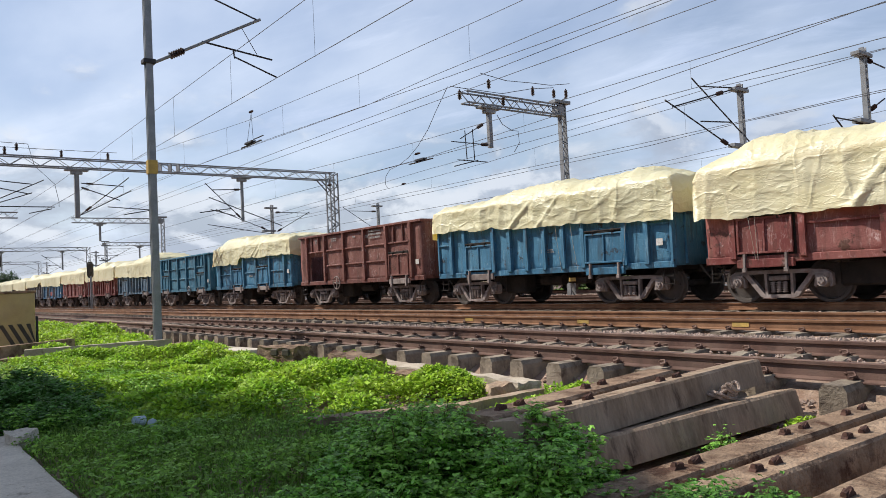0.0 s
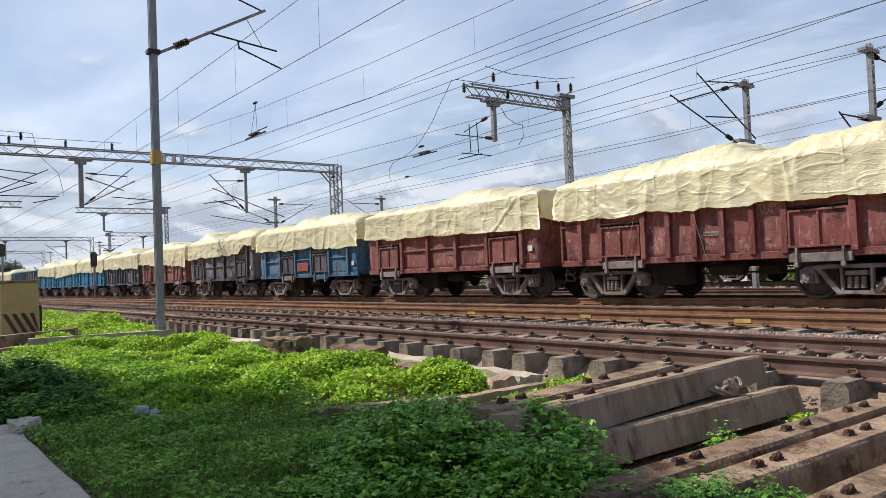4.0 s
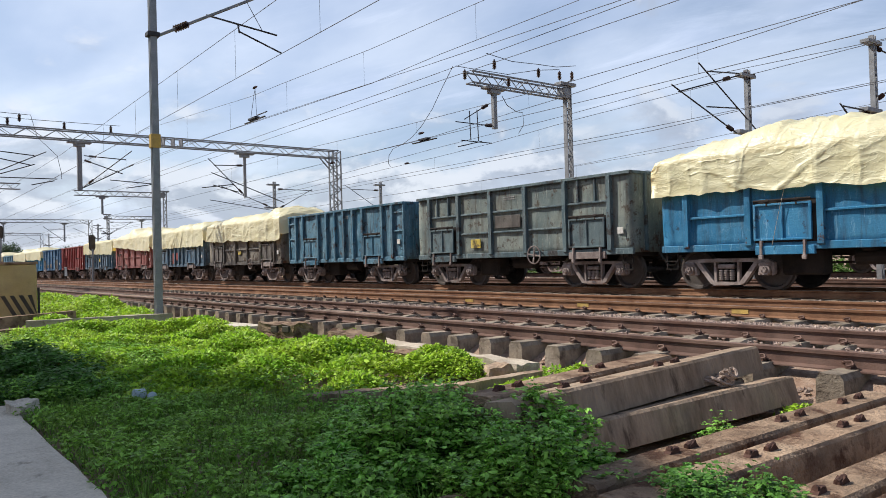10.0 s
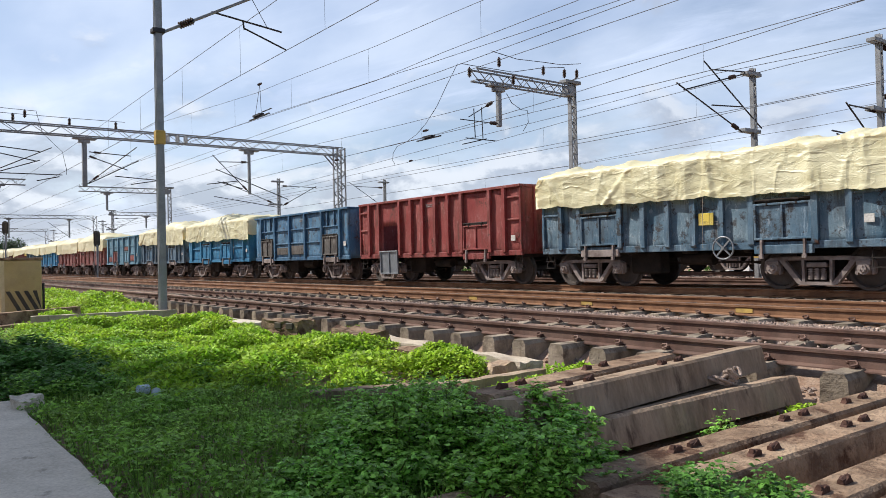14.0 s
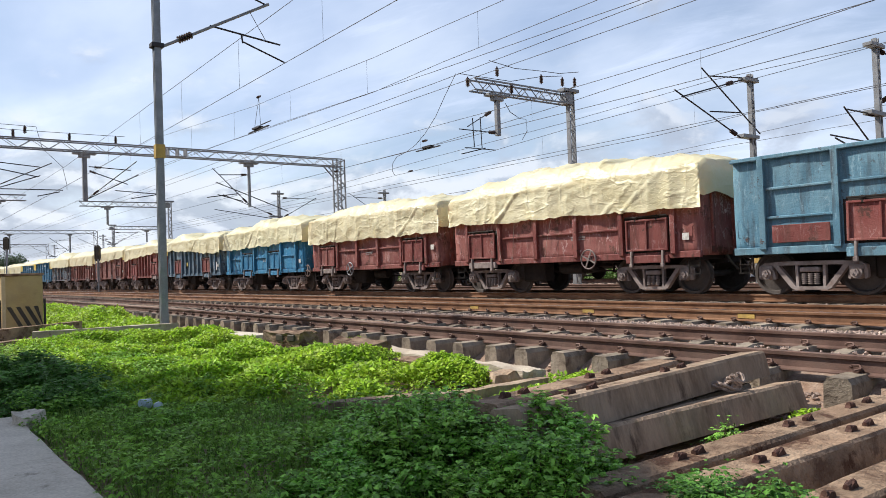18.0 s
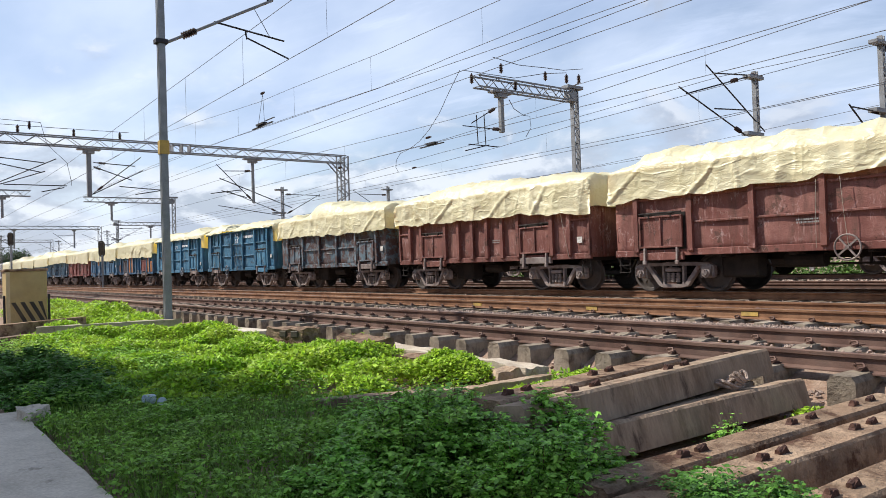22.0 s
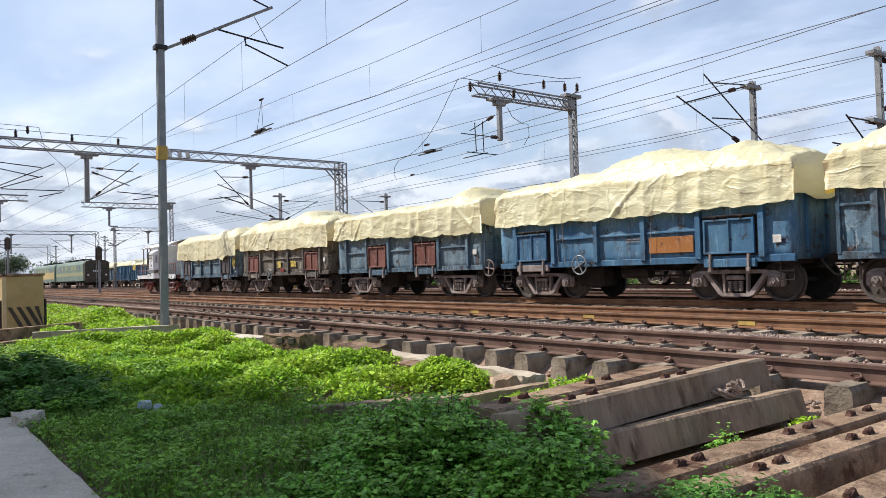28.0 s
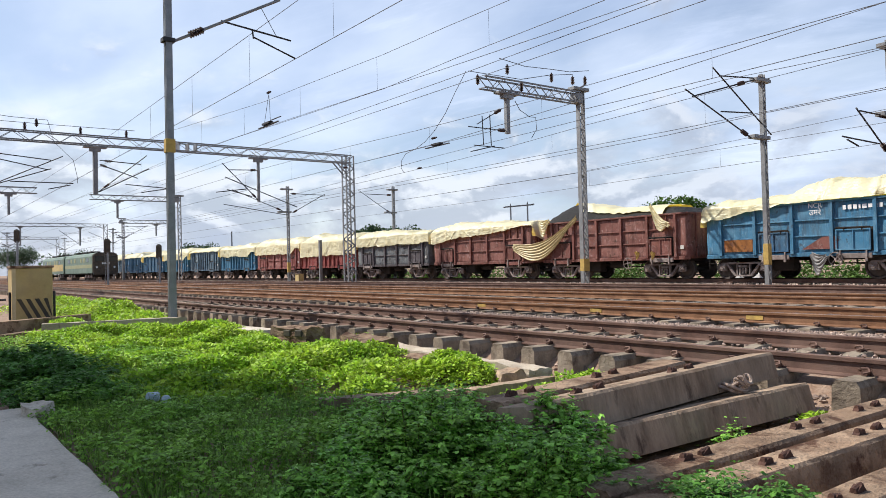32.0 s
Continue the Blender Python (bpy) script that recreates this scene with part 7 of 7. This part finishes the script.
def build_litter():
    plastic = mat("clear crumpled plastic", (0.62, 0.70, 0.78), 0.2, 0, (0.5, 0.58, 0.66), 8, 40, 0.2, through_light=0.4)
    for x, y, rz in ((-7.05, 1.93, 20), (-6.78, 1.97, 75)):
        bm = bmesh.new()
        bmesh.ops.create_cone(bm, cap_ends=False, segments=12, radius1=0.045, radius2=0.035, depth=0.10, matrix=pose(0, 0, 0.06, 80))
        bmesh.ops.create_cone(bm, cap_ends=True, segments=12, radius1=0.035, radius2=0.035, depth=0.006, matrix=pose(0, -0.045, 0.07, 80))
        solid("plastic_cup", bm, plastic, "clear plastic cup thrown in the weeds", "litter", pose(x, y, -0.29, 0, 0, rz), "litter")
    # a bundle of rope and rag between the sleepers
    rope = mat("bleached rope", (0.40, 0.31, 0.26), 0.95, 0, (0.20, 0.15, 0.12), 20, 70, 0.5)
    t = thing("rope_bundle", pose(-3.30, 5.3, -0.14), "knotted bundle of bleached rope between sleepers", "rope")
    rng = random.Random(8)
    for k in range(5):
        pts = []
        a0, r0 = rng.uniform(0, 6), rng.uniform(0.03, 0.09)
        for i in range(16):
            a = a0 + i * 0.42
            pts.append((r0 * math.cos(a) + 0.03 * k - 0.05, 1.5 * r0 * math.sin(a) + rng.uniform(-0.01, 0.01), 0.02 + 0.02 * k + 0.03 * math.sin(a * 1.7)))
        part("strand", tube("strand", pts, 0.014, 6), rope, t)
    # yellow paint on the rail webs
    for x in (-13.8, -10.2, -6.77):
        part("paint_mark", boxes([((x, -SEAT - 0.018, -0.092), (0.30, 0.004, 0.075))]), YELLOW, TRACK_OBS[1], "yellow paint mark on the rail web")
    for x, y in ((-22.4, 36.2), (-21.4, 36.4)):
        solid("marker_block", rough_block(0.7, 0.4, 0.55, 0.01, 3, x), PAINT["white"], "whitewashed marker block beyond the siding", "marker", pose(x, y, -0.35), "marker blocks")


build_litter()


def build_stones():
    rng = np.random.default_rng(3)
    octa = np.array([(1, 0, 0), (-1, 0, 0), (0, 1, 0), (0, -1, 0), (0, 0, 1), (0, 0, -1)], float)
    tri = np.array([(0, 2, 4), (2, 1, 4), (1, 3, 4), (3, 0, 4), (2, 0, 5), (1, 2, 5), (3, 1, 5), (0, 3, 5)])
    zones = ((9000, -17, -0.5, 8.75, 11.25, 0.034, 0.05), (700, -17, -0.5, 7.0, 8.4, 0.022, 0.0), (5200, -32, -3, 13.4, 16.7, 0.045, 0.02), (600, -20, -2, 11.6, 13.1, 0.026, 0.0), (5200, -50, -5, 19.0, 21.3, 0.055, 0.03),
             (6000, -70, -6, 23.6, 31.0, 0.07, 0.03), (1500, -6.5, 0, 5.95, 6.6, 0.03, 0.0), (500, -12, -2.2, 5.4, 6.1, 0.03, 0.0))
    vs, fs, off = [], [], 0
    for n, x0, x1, y0, y1, size, heap in zones:
        c = np.stack([rng.uniform(x0, x1, n), rng.uniform(y0, y1, n), np.zeros(n)], 1)
        mid = (c[:, 1] - y0) / (y1 - y0)
        c[:, 2] = [ground_z(a, b) for a, b in c[:, :2]] + heap * np.sin(np.pi * mid) + size * 0.35
        s = size * rng.uniform(0.6, 1.35, (n, 1, 3)) * np.array([1, 1, 0.75])
        v = octa[None] * s + rng.normal(0, size * 0.22, (n, 6, 3))
        a = rng.uniform(0, 6.28, n)
        ca, sa = np.cos(a)[:, None], np.sin(a)[:, None]
        x, y = v[..., 0] * ca - v[..., 1] * sa, v[..., 0] * sa + v[..., 1] * ca
        v = np.stack([x, y, v[..., 2]], -1) + c[:, None, :]
        vs.append(v.reshape(-1, 3))
        fs.append((tri[None] + (np.arange(n) * 6)[:, None, None] + off).reshape(-1, 3))
        off += n * 6
    ob = dress(new("ballast", mesh_np("ballast", np.concatenate(vs).tolist(), np.concatenate(fs).tolist())), STONE)
    tagged(ob, "loose pinkish-grey ballast stones between the tracks", "ballast", kind="stuff")


build_stones()


# ---- plants ----
def leaves(n, centre, height, size, rng, droop=0.5, narrow=0.62):
    """Four-cornered leaves round the given centres, each with its own turn and tilt."""
    az = rng.uniform(0, 2 * np.pi, n)
    tilt = rng.normal(0.15, droop, n)
    ln = size * rng.uniform(0.55, 1.25, n)
    d = np.stack([np.cos(az) * np.cos(tilt), np.sin(az) * np.cos(tilt), np.sin(tilt)], 1) * ln[:, None]
    roll = rng.normal(0, 0.5, n)
    side = np.stack([-np.sin(az) * np.cos(roll), np.cos(az) * np.cos(roll), np.sin(roll)], 1) * (ln * narrow * 0.5)[:, None]
    sag = np.stack([np.zeros(n), np.zeros(n), -0.12 * ln], 1)
    return np.stack([centre, centre + 0.45 * d + side, centre + d + sag, centre + 0.45 * d - side], 1)


def sprays(n, centre, height, size, rng, droop=0.4, narrow=0.5):
    """Leaves of three leaflets that fan out from one stalk end, layered flat."""
    az = rng.uniform(0, 2 * np.pi, n)
    tilt = rng.normal(0.05, droop, n)
    ln = size * rng.uniform(0.6, 1.25, n)
    roll = rng.normal(0, 0.3, n)
    out = []
    for turn, k in ((-0.85, 0.8), (0.0, 1.0), (0.85, 0.8)):
        a = az + turn
        l = ln * k
        d = np.stack([np.cos(a) * np.cos(tilt), np.sin(a) * np.cos(tilt), np.sin(tilt) + 0.12 * turn * roll], 1) * l[:, None]
        side = np.stack([-np.sin(a) * np.cos(roll), np.cos(a) * np.cos(roll), np.sin(roll)], 1) * (l * narrow * 0.5)[:, None]
        sag = np.stack([np.zeros(n), np.zeros(n), -0.16 * l], 1)
        out.append(np.stack([centre, centre + 0.5 * d + side, centre + d + sag, centre + 0.5 * d - side], 1))
    return np.concatenate(out)


def field(rng, n, x0, x1, y0, y1, keep, canopy, size, droop=0.45, deep=0.55, narrow=0.62, form=None):
    """Leaves of a low growth: keep(x, y) says where it grows, canopy(x, y) how high over the ground."""
    x, y = rng.uniform(x0, x1, n), rng.uniform(y0, y1, n)
    k = keep(x, y) > rng.uniform(0, 1, n)
    x, y = x[k], y[k]
    h = canopy(x, y)
    z = -0.43 + h * (1 - deep * rng.uniform(0, 1, len(x)) ** 2.0)
    return (form or leaves)(len(x), np.stack([x, y, z], 1), h, size, rng, droop, narrow)


def lumps(x, y, s, seed):
    """Soft mounds, between 0 and 1."""
    v = np.zeros_like(x)
    r = np.random.default_rng(seed)
    for k in range(7):
        a, f, p = r.uniform(0, 6.28), r.uniform(0.6, 2.2) * s, r.uniform(0, 6.28)
        v += np.sin((x * np.cos(a) + y * np.sin(a)) * f + p)
    return 0.5 + 0.5 * np.tanh(v / 2.2)


def step(v, a, b):
    return np.clip((v - a) / (b - a), 0, 1)


def build_creepers():
    rng = np.random.default_rng(11)
    # the sunlit bed between the kerbs
    keep = lambda x, y: step(x, -16.3, -15.9) * step(-x, 6.6, 7.2) * step(y, 1.8, 2.6) * step(-y, -5.45 - 0.35 * step(-x, 10.5, 13), -4.9 - 0.35 * step(-x, 10.5, 13))
    top = lambda x, y: (0.03 + 0.20 * lumps(x, y, 1.6, 1) + 0.20 * lumps(x, y, 6.5, 3)) * (1 - 0.55 * step(y, 4.6, 5.3)) * (1 - 0.5 * step(-x, 15.2, 15.9))
    mounds = lambda x, y: keep(x, y) * (0.30 + 0.70 * step(lumps(x, y, 6.5, 3), 0.2, 0.5))
    a = field(rng, 230000, -17.6, -6.4, 1.7, 5.8, mounds, top, 0.062, 0.5)
    # patches among the rubble and round the kerb end
    spots = ((-6.6, 5.05, 0.6, 0.32, 8000), (-8.3, 4.9, 0.8, 0.34, 9000), (-4.75, 4.6, 0.55, 0.20, 6000), (-4.6, 3.8, 0.5, 0.22, 6000), (-4.5, 5.3, 0.5, 0.14, 2500), (-10.0, 5.6, 0.7, 0.30, 5000), (-5.2, 5.6, 0.5, 0.2, 2500), (-5.0, 4.75, 0.32, 0.13, 2500), (-5.05, 4.3, 0.3, 0.12, 2000), (-6.25, 3.7, 0.5, 0.24, 4500),
             (-2.9, 4.35, 0.12, 0.12, 300), (-2.8, 5.6, 0.22, 0.16, 200))
    out = [a]
    for cx, cy, r, h, n in spots:
        q = rng.normal(0, 0.45, (n, 2)) * r
        x, y = cx + q[:, 0], cy + q[:, 1] * 0.8
        d = np.hypot(q[:, 0], q[:, 1]) / r
        hh = h * np.clip(1 - d * d * 0.7, 0.12, 1) * (0.45 + 0.9 * lumps(x, y, 7, 31))
        z = -0.43 + hh * (1 - 0.55 * rng.uniform(0, 1, n) ** 2)
        out.append(leaves(n, np.stack([x, y, z], 1), hh, 0.055, rng))
    ob = dress(new("creepers", quads_np("creepers", np.concatenate(out))), LEAF)
    tagged(ob, "bright green sunlit creepers covering the ground", "creepers", kind="stuff")
    # taller growth round the relay box and mast
    out = []
    clumps = [(-14.8, 5.3, 1.1, 0.30, 3000), (-18.8, 3.3, 1.0, 0.3, 2500), (-31, 5, 3.0, 0.5, 6000), (-18.2, 4.4, 1.2, 0.26, 2500)]
    for _ in range(30):
        cx = rng.uniform(-27, -17.0)
        clumps.append((cx, rng.uniform(4.3, 5.6), rng.uniform(0.6, 1.2), (0.28 + 0.34 * math.exp(-((cx + 22.6) / 1.8) ** 2)) * rng.uniform(0.7, 1.1), 700))
    for cx, cy, r, h, n in clumps:
        q = rng.normal(0, 0.5, (n, 2)) * r
        d = np.hypot(q[:, 0], q[:, 1]) / r
        hh = h * np.clip(1 - d * d * 0.6, 0.12, 1)
        z = -0.43 + hh * (1 - 0.6 * rng.uniform(0, 1, n) ** 1.6)
        out.append(leaves(n, np.stack([cx + q[:, 0], cy + q[:, 1] * 0.5, z], 1), hh, 0.10, rng))
    ob = dress(new("weeds", quads_np("weeds", np.concatenate(out))), LEAF)
    tagged(ob, "bright green tall weeds by the relay box", "weeds", kind="stuff")


build_creepers()


def build_undergrowth():
    rng = np.random.default_rng(12)
    keep = lambda x, y: step(y, 0.95, 1.15) * step(-y, -3.5, -2.6) * step(-x, 2.9, 3.6) * step(x, -16, -13)
    top = lambda x, y: 0.07 + 0.13 * lumps(x, y, 2.4, 5) + 0.05 * lumps(x, y, 7, 6)
    low = field(rng, 70000, -16, -2.8, 0.9, 3.5, keep, top, 0.036, 0.5, 0.8)
    # clumps of broader leaves with dark gaps between them
    gaps = lambda x, y: keep(x, y) * step(lumps(x, y, 5.5, 8), 0.35, 0.6)
    high = lambda x, y: 0.10 + 0.16 * lumps(x, y, 3.0, 9) + 0.10 * lumps(x, y, 8, 10)
    broad = field(rng, 42000, -16, -2.8, 0.9, 3.5, gaps, high, 0.046, 0.35, 0.45, 0.5, sprays)
    ob = dress(new("undergrowth", quads_np("undergrowth", np.concatenate([low, broad]))), LEAF_WEED)
    tagged(ob, "dull green low undergrowth in the shade", "undergrowth", kind="stuff")
    # grass blades
    n = 15000
    x, y = rng.uniform(-14, -2.8, n), rng.uniform(1.06, 3.4, n)
    az, ln = rng.uniform(0, 6.28, n), rng.uniform(0.10, 0.26, n)
    lean = rng.uniform(0.2, 0.8, n)
    base = np.stack([x, y, np.full(n, -0.43)], 1)
    tip = base + np.stack([np.cos(az) * ln * lean, np.sin(az) * ln * lean, ln], 1)
    w = np.stack([-np.sin(az), np.cos(az), np.zeros(n)], 1) * 0.004
    mid = base * 0.45 + tip * 0.55 + np.stack([np.zeros(n), np.zeros(n), 0.05 * ln], 1)
    ob = dress(new("grass", quads_np("grass", np.stack([base - w, mid - w, tip, mid + w], 1))), GRASS)
    tagged(ob, "thin straggling grass blades in the undergrowth", "grass", kind="stuff")


build_undergrowth()


def shrub(x, y, r, h, n, size, seed, material, label):
    """A low shrub: stems that rise from the root, with whorls of leaves along and at their ends."""
    rng = np.random.default_rng(seed)
    t = thing("shrub", Matrix.Translation((x, y, -0.43)), label, "shrub", "shrubs among the weeds")
    stems = bmesh.new()
    tips = []
    for k in range(int(26 + r * 30)):
        a, rad = rng.uniform(0, 6.28), r * math.sqrt(rng.uniform(0.02, 1))
        top = h * (1 - 0.55 * (rad / r) ** 2) * rng.uniform(0.75, 1.05)
        e = Vector((rad * math.cos(a), rad * math.sin(a), top))
        b = Vector((0.35 * e.x, 0.35 * e.y, 0))
        rod(stems, b, e, 0.006, 5, 0.003)
        for f in np.linspace(0.35, 1.0, 7):
            tips.append(b.lerp(e, float(f)))
    part("stem", stems, STEM, t)
    tips = np.array([tuple(p) for p in tips])
    c = tips[rng.integers(0, len(tips), n)] + rng.normal(0, 0.045, (n, 3)) * np.array([1, 1, 0.6])
    c[:, 2] = np.maximum(c[:, 2], 0.03)
    part("foliage", quads_np("foliage", sprays(int(n * 0.7), c[:int(n * 0.7)], h, size, rng, 0.3, 0.52)), material, t)


shrub(-4.1, 2.75, 0.62, 0.42, 9000, 0.052, 1, LEAF_DARK, "dark green leafy shrub in the shade")
shrub(-3.30, 3.05, 0.55, 0.56, 9500, 0.050, 2, LEAF_DARK, "dark green leafy shrub before the sleeper stack")
shrub(-3.78, 2.58, 0.50, 0.56, 7500, 0.050, 13, LEAF_DARK, "dark green leafy shrub before the sleeper stack")
shrub(-2.85, 2.75, 0.50, 0.44, 7500, 0.048, 14, LEAF_DARK, "dark green leafy shrub beside a buried sleeper")
shrub(-4.05, 3.1, 0.42, 0.52, 5200, 0.046, 15, LEAF_DARK, "dark green leafy shrub against the sleeper ends")
shrub(-4.45, 3.3, 0.40, 0.40, 4200, 0.046, 16, LEAF_DARK, "dark green leafy shrub beside the stack")
shrub(-3.5, 2.1, 0.55, 0.34, 6000, 0.048, 3, LEAF_DARK, "dark green leafy shrub in the shade")
shrub(-1.9, 3.05, 0.38, 0.36, 7500, 0.036, 4, LEAF_DEEP, "green leafy shrub growing over a sleeper")
shrub(-1.45, 2.75, 0.22, 0.22, 2400, 0.032, 5, LEAF_DEEP, "small green shrub by a sleeper")
shrub(-9.3, 1.42, 0.75, 0.46, 8000, 0.06, 6, LEAF_DEEP, "dense dark shrub near the slab")
shrub(-10.8, 1.40, 0.8, 0.44, 7000, 0.065, 7, LEAF_DEEP, "dense dark shrub near the slab")
shrub(-8.1, 1.42, 0.6, 0.38, 6000, 0.055, 8, LEAF_DEEP, "dark shrub near the slab end")
shrub(-2.80, 4.45, 0.12, 0.26, 420, 0.035, 9, LEAF_DARK, "small bright plant between the sleepers")
shrub(-4.66, 9.0, 0.14, 0.16, 260, 0.05, 10, LEAF, "small plant between the rails")


def far_tree(x, y, h, r, seed, label):
    rng = np.random.default_rng(seed)
    t = thing("tree", Matrix.Translation((x, y, -0.4)), label, "tree", "trees beyond the yard")
    tr = bmesh.new()
    rod(tr, (0, 0, 0), (0.1, 0, h * 0.55), 0.05 * h ** 0.8, 8, 0.03 * h ** 0.8)
    for k in range(6):
        a = k * 1.05
        rod(tr, (0.05, 0, h * (0.35 + 0.03 * k)), (r * 0.6 * math.cos(a), r * 0.6 * math.sin(a), h * (0.6 + 0.05 * (k % 3))), 0.02 * h ** 0.8, 6, 0.01)
    part("trunk", tr, STEM, t)
    balls = [(rng.normal(0, 0.45, 3) * (r, r, h * 0.22) + (0, 0, h * 0.68), r * rng.uniform(0.3, 0.55)) for _ in range(26)]
    c = []
    for b, rad in balls:
        q = rng.normal(0, 1, (300, 3))
        q /= np.linalg.norm(q, axis=1)[:, None]
        c.append(b + q * rad * rng.uniform(0.6, 1.05, (300, 1)) * (1, 1, 0.75))
    c = np.concatenate(c)
    part("crown", quads_np("crown", leaves(len(c), c, h, 0.05 * h, rng, 0.7, 0.8)), LEAF_FAR if x > -80 else LEAF_WOOD, t)


for i, (x, y, h, r) in enumerate(((-97, 60, 8.0, 3.4), (-92, 61, 7.4, 3.0), (-45, 60, 7.2, 2.6), (-42, 60, 7.4, 2.4), (-182, 60, 8, 4), (-190, 66, 8, 4), (-480, 30, 14, 12), (-490, 60, 17, 13), (-470, 5, 12, 9), (-510, 90, 14, 12))):
    far_tree(x, y, h, r, 40 + i, "leafy green tree beyond the rail yard")


def build_hedge():
    rng = np.random.default_rng(21)
    out = []
    for _ in range(90):
        cx, cy = rng.uniform(-75, -2), rng.uniform(36.5, 42)
        n = 260
        q = rng.normal(0, 1, (n, 3)) * (1.1, 0.6, 0.45)
        c = np.stack([cx + q[:, 0], cy + q[:, 1], -0.3 + np.abs(q[:, 2]) * rng.uniform(0.8, 2.0)], 1)
        out.append(leaves(n, c, 1, 0.22, rng, 0.6, 0.8))
    ob = dress(new("far_bushes", quads_np("far_bushes", np.concatenate(out))), LEAF_FAR)
    tagged(ob, "green bushes beyond the siding", "bushes", kind="stuff")
    # a low belt of woods far along the line
    out = []
    for _ in range(120):
        a = rng.uniform(1.2, 2.95)
        d = rng.uniform(420, 650)
        cx, cy = d * math.cos(a + 0.35), d * math.sin(a) * 0.6 + 30
        n = 130
        q = rng.normal(0, 1, (n, 3)) * (9, 9, 2.6)
        c = np.stack([cx + q[:, 0], cy + q[:, 1], 2.0 + np.abs(q[:, 2]) * 1.3], 1)
        out.append(leaves(n, c, 1, 3.2, rng, 0.7, 0.8))
    ob = dress(new("far_woods", quads_np("far_woods", np.concatenate(out))), LEAF_WOOD)
    tagged(ob, "dark belt of far woods along the line", "woods", kind="stuff")


build_hedge()


def build_shade():
    """Plain unseen building added behind the camera; its roof edge shades the near ground."""
    wall = mat("plain plaster wall", (0.45, 0.42, 0.37), 0.9, 0, (0.38, 0.35, 0.31), 1.5, 40, 0.15)
    top = 14.0
    k = (top + 0.35) / TO_SUN.z
    off = Vector((TO_SUN.x, TO_SUN.y)) * k
    # outline of the wanted shade on the ground, moved up towards the sun
    rim = [Vector(p) + off for p in ((-40, -6.5), (-14.5, 1.2), (-9.6, 2.25), (-7.2, 2.95), (-6.2, 3.45), (-5.2, 3.7), (-2.5, 3.5), (-1.3, 2.5), (-0.6, -3.0), (-6, -12), (-38, -14))]
    bm = bmesh.new()
    lo = [bm.verts.new((p.x, p.y, -0.5)) for p in rim]
    hi = [bm.verts.new((p.x, p.y, top)) for p in rim]
    n = len(rim)
    for i in range(n):
        bm.faces.new((lo[i], lo[(i + 1) % n], hi[(i + 1) % n], hi[i]))
    bm.faces.new(hi)
    bm.faces.new(lo[::-1])
    bmesh.ops.recalc_face_normals(bm, faces=bm.faces)
    ob = dress(new("wall_south", mesh_of(bm, "wall_south")), wall)
    tagged(ob, "unseen plain building added to shade the near ground", "building", kind="structure")


build_shade()


# ---- movement ----
# seconds and metres by which the train runs ahead of its even pace
SLIPS = ((0, -0.12), (1, -0.12), (3, 0.02), (6, 0.60), (8, 0.58), (10, 0.25), (12, -0.12), (14, 0.17), (17, -0.10), (19, -0.26), (21, -0.29), (23, -0.09), (25, 0.10), (28, 0.01), (30, 0.19), (32, 0.25))


def train_at(t):
    """How far the first wagon's middle has come along the track."""
    return 0.010768 * t * t + 14.7439 * t - 5.3707 + float(np.interp(t, *zip(*SLIPS)))


def motions():
    for k, (w, sets) in enumerate(TRAIN):
        walk(w, [(t, Matrix.Translation((train_at(t) - k * PITCH + (VAN_SHIFT if k == 44 else 0), TRACKS[2], TRAIN_Z))) for t in range(0, 33)])
        # the wheels roll while the wagon is near
        ts = [i * 0.05 for i in range(0, 641)]
        near = [t for t in ts if -48 < train_at(t) - k * PITCH < 6]
        if not near:
            continue
        times = sorted({0.0, *[round(t, 2) for t in near], 32.0})
        start, end = near[0], near[-1]
        for s in sets:
            base = s.matrix_basis.translation.copy()
            rows = []
            for t in times:
                d = train_at(min(max(t, start), end)) - train_at(start)
                rows.append((t, Matrix.Translation(base) @ Matrix.Rotation(d / 0.5, 4, "Y")))
            walk(s, rows)


motions()
